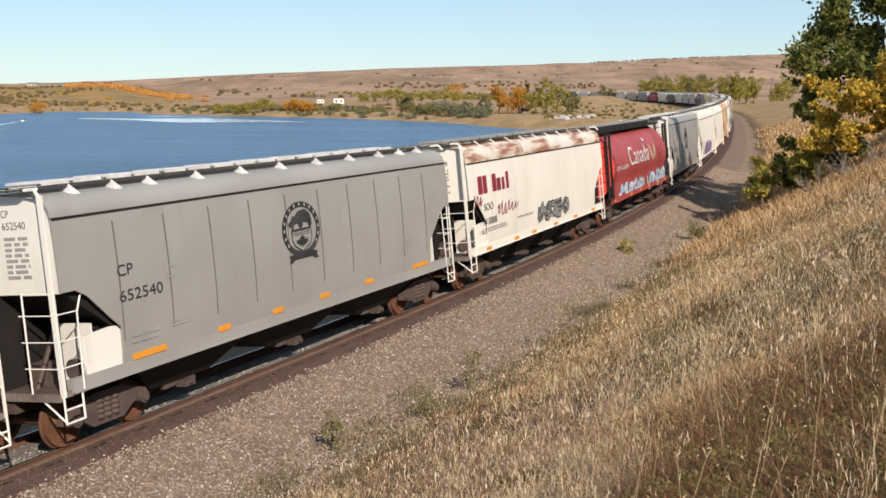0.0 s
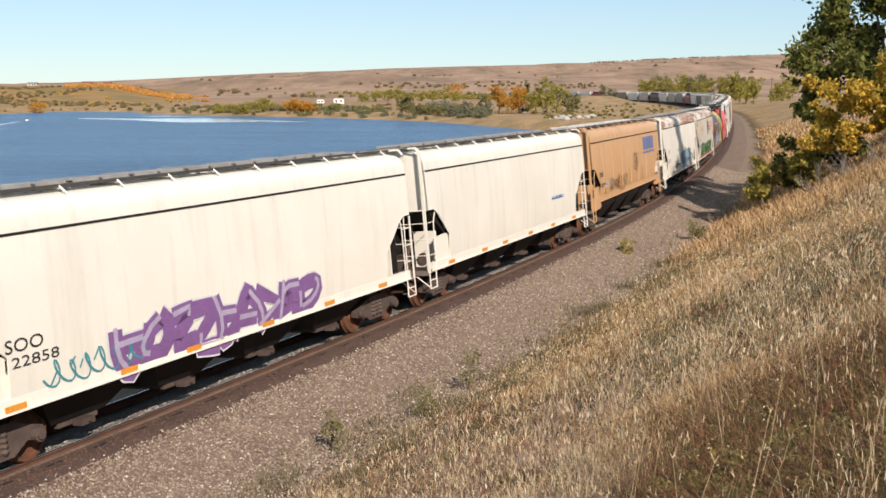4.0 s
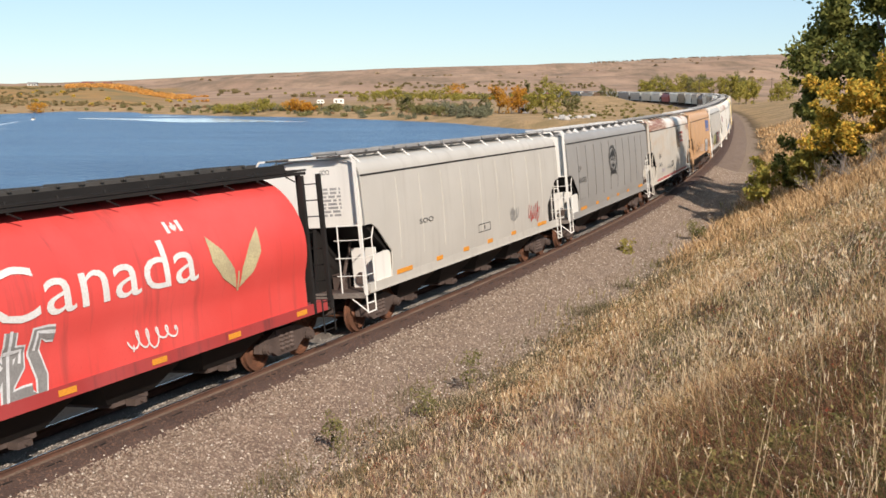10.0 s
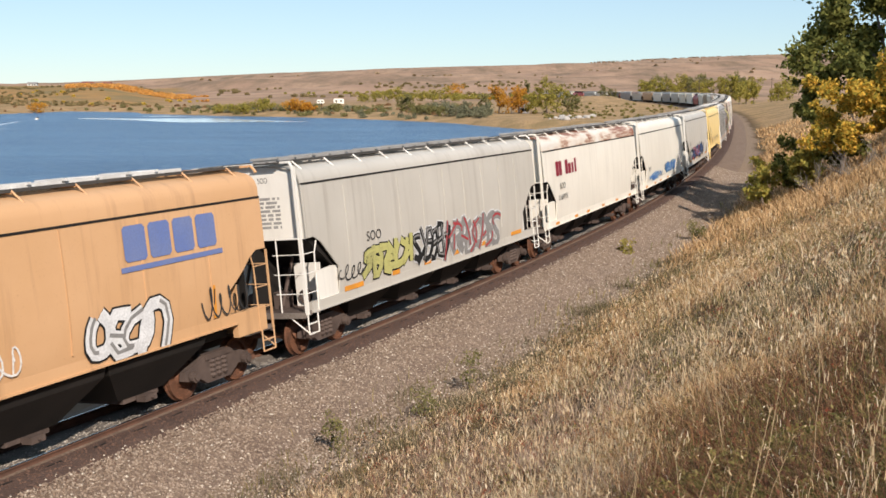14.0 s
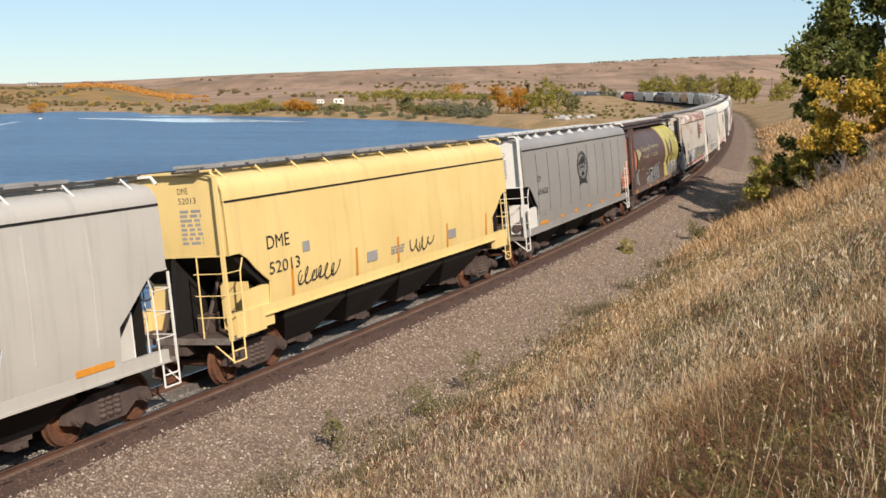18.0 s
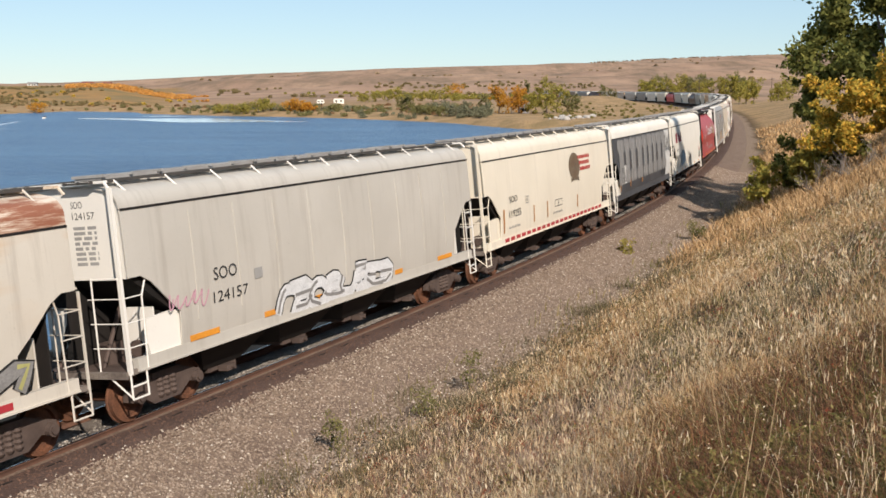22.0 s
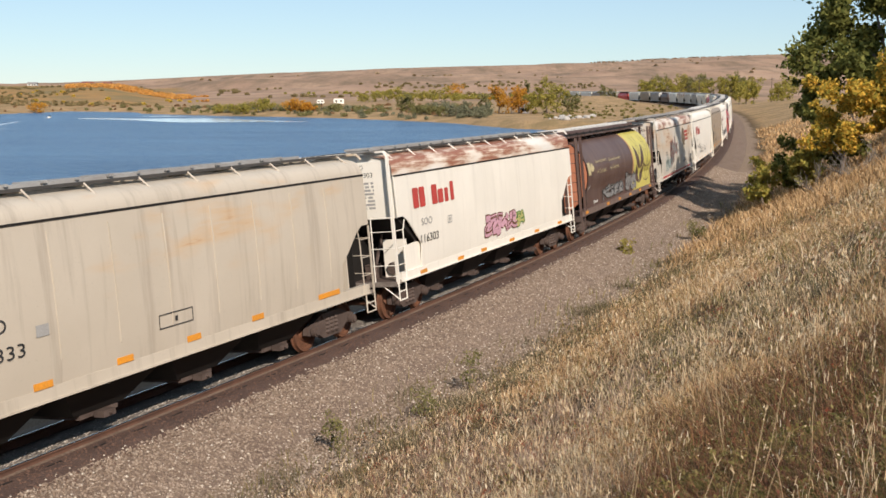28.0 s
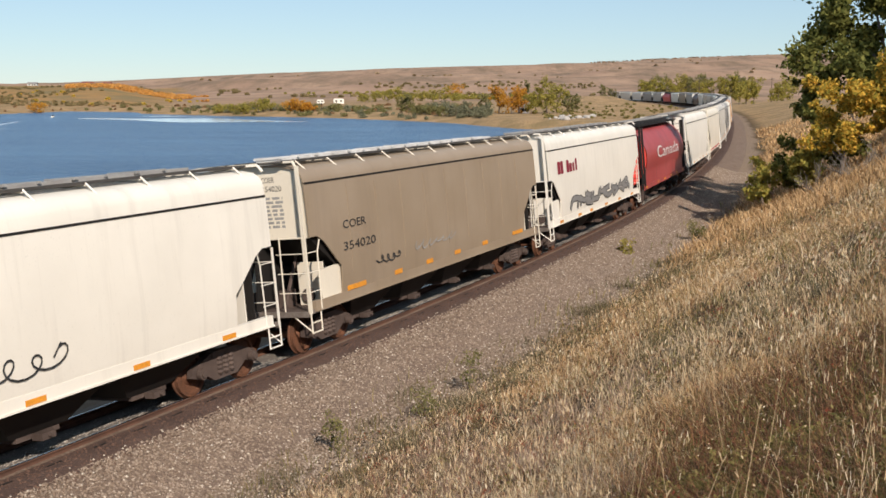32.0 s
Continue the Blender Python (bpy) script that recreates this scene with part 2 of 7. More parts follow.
def lake_distance(x, y):
    """Distance to the shore, positive on land and negative on the water."""
    best, inside = np.full(len(x), 1e9), np.zeros(len(x), bool)
    n = len(LAKE)
    for i in range(n):
        ax, ay = LAKE[i]
        bx, by = LAKE[(i + 1) % n]
        dx, dy = bx - ax, by - ay
        t = np.clip(((x - ax) * dx + (y - ay) * dy) / (dx * dx + dy * dy), 0, 1)
        best = np.minimum(best, np.hypot(x - ax - t * dx, y - ay - t * dy))
        cross = ((ay > y) != (by > y)) & (x < dx * (y - ay) / (by - ay + 1e-12) + ax)
        inside ^= cross
    return np.where(inside, -best, best)


def smooth(a, b, v):
    t = np.clip((v - a) / (b - a), 0, 1)
    return t * t * (3 - 2 * t)


def waves(x, y, size, seed=0.0):
    """Gentle rolling relief made of a few crossing sines."""
    r = 0
    for i in range(5):
        a = seed + i * 2.4
        k = (1.0 + 0.55 * i) / size
        r = r + np.sin(k * (x * math.cos(a) + y * math.sin(a)) + 3.1 * i + seed) / (1 + 0.5 * i)
    return r / 2.6


# skyline of the far hills: bearing (metres aside per metre ahead) and rise (metres up per metre away)
SKY_A = np.array([-1.5, -0.40, -0.28, -0.16, -0.10, -0.05, 0.0, 0.13, 0.21, 0.32, 0.5, 1.5])
SKY_R = np.array([0.01, 0.002, 0.0065, 0.0125, 0.0145, 0.0170, 0.0185, 0.0215, 0.0255, 0.0290, 0.030, 0.02])


def height(x, y):
    x, y = np.asarray(x, float).ravel(), np.asarray(y, float).ravel()
    s, u = from_line(x, y)
    lake = lake_distance(x, y)
    r, a = np.hypot(x, y), x / np.maximum(y, 1.0)
    a = np.where(y < 1.0, np.where(x > 0, 1.5, -1.5), np.clip(a, -1.5, 1.5))
    # far country
    rise = np.interp(a, SKY_A, SKY_R)
    rs, top = 330.0, 2600.0
    ramp_r = np.clip((r - rs) / (top - rs), 0, 1)
    far = -1.2 + (H_EYE + 1.2 + rise * top) * ramp_r ** 1.55 * (1 + 0.0 * r)
    far = far + waves(x, y, 150.0, 1.0) * 11.0 * smooth(600, 1500, r) * (1 - smooth(2100, 2600, r)) + waves(x, y, 48.0, 2.0) * 4.0 * smooth(700, 1400, r) * (1 - smooth(2300, 2600, r))
    far = np.where(r > top, H_EYE + rise * top * (1 - 0.25 * smooth(2600, 4500, r)), far)
    # the nearer hill across the bay
    near_hill = smooth(-0.215, -0.33, a) * smooth(430, 820, r) * (1 - smooth(1000, 1500, r)) * (y > 0)
    near_hill = near_hill + 0.75 * np.exp(-((a + 0.30) / 0.05) ** 2) * smooth(450, 800, r) * (1 - smooth(1000, 1500, r)) * (y > 0)
    far = np.maximum(far, -1.2 + 8.5 * np.clip(near_hill, 0, 1.0) + 0.8 * waves(x, y, 40.0, 3.0) * smooth(430, 600, r))
    land = np.where(lake > 0, WATER + np.minimum(lake * 0.09, 1.3), WATER - np.minimum(-lake * 0.2, 3.0))
    z = np.where(lake > 0, np.minimum(land, -0.9) + (far + 1.2) * smooth(6, 60, lake), land)
    # inner field beside the far curve rises to the track
    inner = (u < 0) & (s > 190)
    bank = np.where(inner, -0.55 + np.clip(-u - 4, 0, 60) * -0.012, z)
    z = np.where(inner, z + (np.maximum(bank, z) - z) * smooth(60, 8, -u) * smooth(190, 240, s), z)
    knoll = np.exp(-(((x - 62) / 22) ** 2 + ((y - 455) / 30) ** 2)) * 3.4
    z = z + knoll * (lake > 15) * smooth(5, 25, np.abs(u))
    # the bank between the track and the water
    left = (u < -1.5) & (s < 240)
    z = np.where(left & (lake > 0), np.minimum(-0.5, np.maximum(z, WATER + lake * 0.65)), z)
    # the hillside to the right of the track
    slope = 0.515 - 0.20 * smooth(45, 110, s) - 0.12 * smooth(140, 300, s)
    v = np.clip(u - 4.7, 0, None)
    hill = -0.5 + slope * (np.sqrt(v * v + 0.8) - 0.9) * 1.0
    hill = hill - slope * 0.55 * np.clip(v - 13, 0, 80) * smooth(13, 40, v)
    hill = hill + waves(x, y, 2.6, 0.6) * 0.10 * smooth(0.5, 3, v) + waves(x, y, 9.0, 2.2) * 0.28 * smooth(1, 6, v)
    right = u > 1.5
    hill = np.minimum(hill, 13 + 0.02 * v)
    z = np.where(right & (s < 640), hill + (np.maximum(far, -0.5) - hill) * np.maximum(smooth(40, 140, u), smooth(330, 480, r) * smooth(4, 20, u)), z)
    # the track bed
    bed = smooth(2.7, 1.9, np.abs(u)) * (s > -390) * (s < 900)
    return z + (-0.62 - z) * bed


def ground_sheet():
    """One sheet from the hillside to beyond the skyline, finer near the track and where the view goes."""
    ang = np.concatenate([np.linspace(-180, -34, 50)[:-1], np.linspace(-34, 34, 560), np.linspace(34, 180, 50)[1:-1]])
    rad = np.concatenate([np.array([0.0, 0.6, 1.2, 1.8, 2.4, 3.0]), np.geomspace(3.3, 120, 210), np.geomspace(124, 4700, 170)])
    A, R = np.meshgrid(np.radians(90 - ang), rad)
    x, y = R * np.cos(A), R * np.sin(A)
    z = height(x, y)
    n, k = len(rad), len(ang)
    idx = np.arange(n * k).reshape(n, k)
    nxt = np.roll(idx, -1, axis=1)
    f = np.stack([idx[:-1], idx[1:], nxt[1:], nxt[:-1]], -1).reshape(-1, 4)
    return np.stack([x.ravel(), y.ravel(), z], -1), f[:, ::-1]


def ground_material():
    m, t, b = nodes_of("dry_prairie_ground")
    v = coords(t, shift=False)
    att = t.nodes.new("ShaderNodeAttribute")
    att.attribute_name = "cover"
    sep = t.nodes.new("ShaderNodeSeparateColor")
    t.links.new(att.outputs["Color"], sep.inputs[0])
    n1, n2, n3, n4 = noise_of(t, v, 0.012, 6), noise_of(t, v, 0.15, 5), noise_of(t, v, 2.2, 6), noise_of(t, v, 25, 4)
    straw = mixer(t, ramp(t, n3, 0.35, 0.65), (0.06, 0.04, 0.024), (0.14, 0.09, 0.048))
    straw = mixer(t, ramp(t, n2, 0.5, 0.62), straw, (0.085, 0.065, 0.032))
    hills = mixer(t, ramp(t, n1, 0.4, 0.62), (0.315, 0.203, 0.138), (0.40, 0.265, 0.178))
    vh = coords(t, (0.6, 0.15, 0.6), shift=False)
    hills = mixer(t, ramp(t, noise_of(t, vh, 0.035, 8, 0.75), 0.44, 0.64), hills, (0.18, 0.128, 0.084))
    field = mixer(t, ramp(t, n2, 0.42, 0.6), (0.40, 0.26, 0.135), (0.25, 0.175, 0.085))
    field = mixer(t, ramp(t, n3, 0.45, 0.75), field, (0.19, 0.13, 0.07))
    scrub = mixer(t, ramp(t, noise_of(t, v, 0.05, 6), 0.4, 0.6), (0.34, 0.19, 0.07), (0.18, 0.14, 0.065))
    gravel = mixer(t, ramp(t, n4, 0.35, 0.7), (0.175, 0.126, 0.09), (0.29, 0.22, 0.158))
    gravel = mixer(t, ramp(t, n3, 0.45, 0.65), gravel, (0.22, 0.155, 0.106))
    c = mixer(t, sep.outputs[0], straw, gravel)
    c = mixer(t, sep.outputs[1], c, field)
    c = mixer(t, sep.outputs[2], c, hills)
    c = mixer(t, att.outputs["Alpha"], c, scrub)
    t.links.new(c, b.inputs["Base Color"])
    b.inputs["Roughness"].default_value = 0.95
    b.inputs["Specular IOR Level"].default_value = 0.1
    bump_of(t, b, n4, 0.5, 0.03)
    return m


gv, gf = ground_sheet()
ground_mesh = mesh_np("ground", gv, gf, ground_material())
ground_mesh.shade_smooth()
gs, gu = from_line(gv[:, 0], gv[:, 1])
gr = np.hypot(gv[:, 0], gv[:, 1])
edge = 4.7 + 0.5 * waves(gv[:, 0], gv[:, 1], 1.3, 0.3) + 0.5 * waves(gv[:, 0], gv[:, 1], 5.0, 1.3)
cover = np.zeros((len(gv), 4), np.float32)
cover[:, 0] = smooth(0.35, -0.35, gu - edge) * (gu > -6) * (gs < 600)
cover[:, 1] = np.maximum(smooth(-4, -9, gu) * smooth(140, 200, gr), smooth(4.5, 7.5, gu) * smooth(42, 62, gr))
cover[:, 2] = smooth(430, 620, gr + 60 * waves(gv[:, 0], gv[:, 1], 60.0, 0.2)) * (1 - 0.75 * smooth(-0.24, -0.28, gv[:, 0] / np.maximum(gv[:, 1], 1)) * (gr < 1200))
bearing = gv[:, 0] / np.maximum(gv[:, 1], 1)
cover[:, 3] = 0.9 * smooth(-0.225, -0.25, bearing + 0.02 * waves(gv[:, 0], gv[:, 1], 30.0, 1.1)) * smooth(430, 560, gr + 40 * waves(gv[:, 0], gv[:, 1], 25.0, 2.2)) * (gr < 1200) * (gv[:, 1] > 0)
layer = ground_mesh.color_attributes.new("cover", "FLOAT_COLOR", "POINT")
layer.data.foreach_set("color", cover.ravel())
ground = tagged(new("ground", ground_mesh), "dry autumn prairie ground with tan grass and brown hills", "ground", kind="structure")

# the lake
wm, wt, wb = nodes_of("rippled_blue_lake")
wv = coords(wt, (1.0, 0.45, 1.0), shift=False)
wn = noise_of(wt, wv, 0.9, 6, 0.6)
wn2 = noise_of(wt, coords(wt, (0.22, 1.0, 1.0), shift=False), 0.09, 8, 0.7)
wt.links.new(mixer(wt, ramp(wt, wn2, 0.38, 0.66), (0.034, 0.090, 0.185), (0.08, 0.165, 0.285)), wb.inputs["Base Color"])
wb.inputs["Roughness"].default_value = 0.3
wb.inputs["IOR"].default_value = 1.33
bump_of(wt, wb, wn, 1.0, 1.1)
lv = np.array([(-1000, -320, WATER), (60, -320, WATER), (60, 440, WATER), (-1000, 440, WATER)], float)
tagged(new("water", mesh_np("water", lv, [(0, 1, 2, 3)], wm)), "wind-rippled deep blue lake water", "lake", kind="structure")

# a calm slick; the pale sky's reflection is painted into its base colour
cm, ct, cb = nodes_of("painted_sky_sheen")
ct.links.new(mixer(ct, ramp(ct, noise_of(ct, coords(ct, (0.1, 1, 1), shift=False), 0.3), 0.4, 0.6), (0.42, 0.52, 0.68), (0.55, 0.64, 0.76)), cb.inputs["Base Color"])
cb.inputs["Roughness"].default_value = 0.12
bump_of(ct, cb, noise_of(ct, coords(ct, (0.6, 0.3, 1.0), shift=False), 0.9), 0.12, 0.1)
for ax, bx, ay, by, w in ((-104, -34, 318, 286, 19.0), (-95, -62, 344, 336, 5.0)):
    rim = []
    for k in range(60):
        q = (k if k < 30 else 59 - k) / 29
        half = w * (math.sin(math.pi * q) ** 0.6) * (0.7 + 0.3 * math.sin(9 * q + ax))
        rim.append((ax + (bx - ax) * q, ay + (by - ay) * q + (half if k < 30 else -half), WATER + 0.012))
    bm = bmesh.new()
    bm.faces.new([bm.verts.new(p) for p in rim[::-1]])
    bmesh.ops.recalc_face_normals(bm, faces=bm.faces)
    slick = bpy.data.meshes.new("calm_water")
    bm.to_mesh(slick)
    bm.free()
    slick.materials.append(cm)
    tagged(new("calm_water", slick), "calm slick on the lake, painted pale as reflected sky", "lake", kind="structure")


# ---- the track ----
def strip(name, profile, s0, s1, step, closed=True):
    """A profile of (across, up) swept along the track, leaning with its cant."""
    s = np.arange(s0, s1 + 0.01, step)
    c, n = math.cos(CANT), math.sin(CANT)
    cols = [beside(s, p * c - q * n, p * n + q * c) for p, q in profile]
    v = np.stack(cols, 1)
    k = len(profile)
    idx = np.arange(len(s) * k).reshape(len(s), k)
    nxt = np.roll(idx, -1, axis=1) if closed else idx[:, 1:]
    cur = idx if closed else idx[:, :-1]
    f = np.stack([cur[:-1], nxt[:-1], nxt[1:], cur[1:]], -1).reshape(-1, 4)
    return mesh_np(name, v.reshape(-1, 3), f)


track = tagged(new("railway_track"), "single railway track of rusty rails on grey ballast", "track", kind="structure")
gauge = 0.755
foot = [(-0.07, -0.172), (0.07, -0.172), (0.07, -0.155), (0.012, -0.135), (0.012, -0.045), (0.036, -0.03), (0.036, -0.008), (-0.036, -0.008), (-0.036, -0.03), (-0.012, -0.045), (-0.012, -0.135), (-0.07, -0.155)]
cap = [(-0.033, -0.007), (0.033, -0.007), (0.03, 0.0), (-0.03, 0.0)]
for side in (1, -1):
    rail = part("rail", strip("rail", [(side * gauge + a, b) for a, b in foot], -60, 600, 2.0), M["rail"], track, "rusty steel rail")
    part("railhead", strip("railhead", [(side * gauge + a, b) for a, b in cap], -60, 600, 2.0), M["railtop"], rail, "polished running surface")
bal = mat("grey_ballast", (0.225, 0.162, 0.12), (0.15, 0.103, 0.076), 0.95, 0, 1.1, 16, 0.9, 0.05)
tagged(new("ballast", strip("ballast", [(-3.3, -0.66), (-2.0, -0.28), (-1.45, -0.2), (0.0, -0.18), (0.3, -0.10), (0.67, -0.07), (0.83, -0.14), (1.55, -0.13), (2.0, -0.27), (3.7, -0.93)], -120, 620, 2.0, False)), "bed of crushed grey and rust-dusted ballast", "ballast", kind="structure").data.materials.append(bal)
dusty = mat("rust_dusted_ballast", (0.125, 0.078, 0.06), (0.08, 0.05, 0.04), 0.95, 0, 1.1, 16, 0.9, 0.05)
tagged(new("dusty_shoulder", strip("dusty_shoulder", [(0.83, -0.134), (1.55, -0.122), (1.78, -0.192)], -60, 240, 2.0, False)), "rust-dusted ballast along the outer rail", "ballast", kind="structure").data.materials.append(dusty)
grit = mat("pale_bed_ballast", (0.27, 0.235, 0.20), (0.15, 0.125, 0.105), 0.95, 0, 1.6, 18, 0.9, 0.05)
tagged(new("inner_bed", strip("inner_bed", [(-0.68, -0.166), (-0.3, -0.162), (0.0, -0.165), (0.14, -0.128), (0.3, -0.09), (0.66, -0.06)], -60, 240, 2.0, False)), "pale grey ballast between the rails", "ballast", kind="structure").data.materials.append(grit)
# ---- the covered hoppers ----
LEN = 17.2
SIDE = [(1.46, 1.08), (1.48, 1.20), (1.53, 1.6), (1.565, 2.3), (1.575, 3.0), (1.565, 3.6), (1.55, 4.08)]
ROOF = [(1.535, 4.16), (1.50, 4.27), (1.43, 4.37), (1.30, 4.45), (1.0, 4.52), (0.6, 4.56)]
TOP = {"slab": 4.08, "smooth": 3.935, "high": 3.935}
CYL_Z, CYL_A, CYL_B = 2.66, 1.57, 1.68
HALF = 7.85
CACHE = {}


def side_y(z):
    return float(np.interp(z, [q[1] for q in SIDE], [q[0] for q in SIDE]))


def round_y(z):
    y = CYL_A * math.sqrt(max(0.02, 1 - min(1.0, abs(z - CYL_Z) / CYL_B) ** 2))
    return max(y, 1.43) if z < CYL_Z else y


def cached(key, make, smooth=False):
    """The mesh for key, built once by make(bm)."""
    if key not in CACHE:
        bm = bmesh.new()
        make(bm)
        bmesh.ops.recalc_face_normals(bm, faces=bm.faces)
        me = bpy.data.meshes.new(key[-1] if isinstance(key, tuple) else key)
        bm.to_mesh(me)
        bm.free()
        if smooth:
            me.shade_smooth()
            me.set_sharp_from_angle(angle=radians(25))
        CACHE[key] = me
    return CACHE[key]


def onto(bm, fy, sign, lift, step=0.18):
    """Cuts flat work in x and z into level bands and lays it on a car's curved side."""
    zs = [v.co.z for v in bm.verts]
    if max(zs) - min(zs) < 0.16:
        step = 9.0
    z = math.floor(min(zs) / step) * step
    while z < max(zs):
        bmesh.ops.bisect_plane(bm, geom=bm.verts[:] + bm.edges[:] + bm.faces[:], plane_co=(0, 0, z), plane_no=(0, 0, 1))
        z += step
    for v in bm.verts:
        v.co.y = sign * (fy(v.co.z) + lift + v.co.y)


def flat_outline(bm, pts):
    bm.faces.new([bm.verts.new((x, 0, z)) for x, z in pts])


def side_wall(bm, sign, top, high=False):
    """The curved side sheet, cut away over each truck."""
    lv = [(1.28, 1.4), (1.5, 1.4), (1.75, 1.4), (1.97, 1.4), (2.2, 1.12), (2.45, 0.85), (2.68, 0.6), (2.82, 0.34), (2.82, 0.0), (3.05, 0.0), (3.3, 0.0), (3.55, 0.0), (3.8, 0.0), (top, 0.0)]
    rows = [[bm.verts.new((-HALF + inset + (2 * HALF - 2 * inset) * i / 8, sign * side_y(z), z)) for i in range(9)] for z, inset in lv]
    for a, b in zip(rows, rows[1:]):
        for i in range(8):
            bm.faces.new((a[i], a[i + 1], b[i + 1], b[i]))
    if high:
        for v in bm.verts:
            if v.co.z < 2.45:
                v.co.z = 2.45 - (2.45 - v.co.z) * 0.79
    bmesh.ops.dissolve_degenerate(bm, edges=bm.edges[:], dist=0.001)
    bmesh.ops.recalc_face_normals(bm, faces=bm.faces[:])
    bmesh.ops.solidify(bm, geom=bm.faces[:], thickness=0.03)


def roof_shell(bm, top):
    half = [(side_y(top) - 0.012, top + 0.012)] + ROOF
    prof = half + [(0, 4.58)] + [(-y, z) for y, z in half[::-1]]
    rows = [[bm.verts.new((x, y, z)) for y, z in prof] for x in (-HALF, HALF)]
    for i in range(len(prof) - 1):
        bm.faces.new((rows[0][i], rows[1][i], rows[1][i + 1], rows[0][i + 1]))
    bmesh.ops.recalc_face_normals(bm, faces=bm.faces[:])
    bmesh.ops.solidify(bm, geom=bm.faces[:], thickness=0.03)


def end_sheet(bm, e):
    half = [(1.51, 2.8), (1.52, 3.6), (1.505, 4.08), (1.49, 4.16), (1.455, 4.27), (1.39, 4.35), (1.27, 4.42), (0.98, 4.49)]
    pts = half + [(0, 4.55)] + [(-y, z) for y, z in half[::-1]]
    a = [bm.verts.new((e * (HALF - 0.06), y, z)) for y, z in pts]
    b = [bm.verts.new((e * (HALF - 0.10), y, z)) for y, z in pts]
    bm.faces.new(a)
    bm.faces.new(b[::-1])
    for i in range(len(pts)):
        j = (i + 1) % len(pts)
        bm.faces.new((a[i], b[i], b[j], a[j]))


def slope_core(bm):
    """The hopper body behind the side sheets, with its sloping ends and bays."""
    prism(bm, [(-HALF + 0.1, 4.0), (-HALF + 0.1, 2.85), (-HALF + 2.2, 1.35), (HALF - 2.2, 1.35), (HALF - 0.1, 2.85), (HALF - 0.1, 4.0)], -1.44, 1.44)


def bay(bm, x, w, low=0.44):
    """One discharge hopper, tapering down to its gate."""
    t, m, b = [], [], []
    for sx, sy in ((-1, -1), (1, -1), (1, 1), (-1, 1)):
        t.append(bm.verts.new((x + sx * w, sy * 1.40, 1.36)))
        m.append(bm.verts.new((x + sx * (w - 0.06), sy * 1.34, 1.12)))
        b.append(bm.verts.new((x + sx * w * 0.46, sy * 0.80, low)))
    bm.faces.new(t)
    bm.faces.new(b[::-1])
    for a, c in ((t, m), (m, b)):
        for i in range(4):
            bm.faces.new((a[i], c[i], c[(i + 1) % 4], a[(i + 1) % 4]))


def gate(bm, x):
    box(bm, x - 0.5, x + 0.5, -0.78, 0.78, 0.34, 0.44)
    for y in (-0.92, 0.92):
        box(bm, x - 0.16, x + 0.16, y - 0.12, y + 0.12, 0.31, 0.43)
        rod(bm, (x, y - 0.2, 0.37), (x, y + 0.2, 0.37), 0.03)


def ladder(bm, x0, x1, y, z0, z1, n, along="x", r=0.015):
    def p(a, z):
        return (a, y, z) if along == "x" else (y, a, z)
    for a in (x0, x1):
        rod(bm, p(a, z0), p(a, z1), r * 1.25, 5)
    for i in range(n):
        z = z0 + 0.08 + (z1 - z0 - 0.16) * i / (n - 1)
        rod(bm, p(x0, z), p(x1, z), r, 5)


RUNGS = (1.54, 2.0, 2.46)


def side_ladder(bm, e, sign):
    """The inner stile, bent in to the side sheet at its top, and the rungs across to the corner post."""
    y = sign * 1.50
    rod(bm, (e * 7.50, y, 1.04), (e * 7.46, y, 2.44), 0.018, 6)
    rod(bm, (e * 7.46, y, 2.44), (e * 7.36, sign * 1.52, 2.72), 0.018, 6)
    for z in RUNGS:
        rod(bm, (e * 7.97, y, z), (e * 7.44, y, z), 0.013, 5)


def end_ladder(bm, e, sign):
    """A stile on the end, its rungs running out to the corner post, and the slack brace below."""
    x = e * 8.0
    rod(bm, (x, sign * 0.80, 1.08), (x, sign * 0.82, 2.86), 0.018, 6)
    for z in RUNGS:
        rod(bm, (x, sign * 1.47, z), (x, sign * 0.70, z), 0.013, 5)
    rod(bm, (x, sign * 0.85, 2.83), (x, sign * 1.45, 2.83), 0.02, 5)


def stirrup(bm, e, sign):
    """The step hung under the corner, with its brace to the end beam."""
    y = sign * 1.49
    for x in (7.99, 7.55):
        rod(bm, (e * x, y, 0.58), (e * x, y, 1.06), 0.022, 5)
    for z in (0.585, 0.82):
        rod(bm, (e * 7.99, y, z), (e * 7.55, y, z), 0.02, 5)
    rod(bm, (e * 8.0, y, 0.62), (e * 8.0, sign * 1.0, 1.0), 0.02, 5)


def side_frame(bm, sign):
    """Cast side frame of a three-piece truck, with its spring pocket."""
    top = [(-1.12, 0.42), (-1.08, 0.60), (-0.80, 0.68), (-0.45, 0.80), (0.45, 0.80), (0.80, 0.68), (1.08, 0.60), (1.12, 0.42), (0.92, 0.36), (0.72, 0.42), (0.52, 0.30), (0.40, 0.22), (-0.40, 0.22), (-0.52, 0.30), (-0.72, 0.42), (-0.92, 0.36)]
    y0 = sign * 0.96
    prism(bm, top, y0 - 0.07, y0 + 0.07)
    for x in (-0.89, 0.89):
        rod(bm, (x, y0 - 0.10, 0.47), (x, y0 + sign * 0.20, 0.47), 0.125, 12)
        rod(bm, (x, y0 + sign * 0.19, 0.47), (x, y0 + sign * 0.235, 0.47), 0.085, 8)
    box(bm, -0.42, 0.42, y0 - 0.1, y0 + 0.1, 0.70, 0.82)


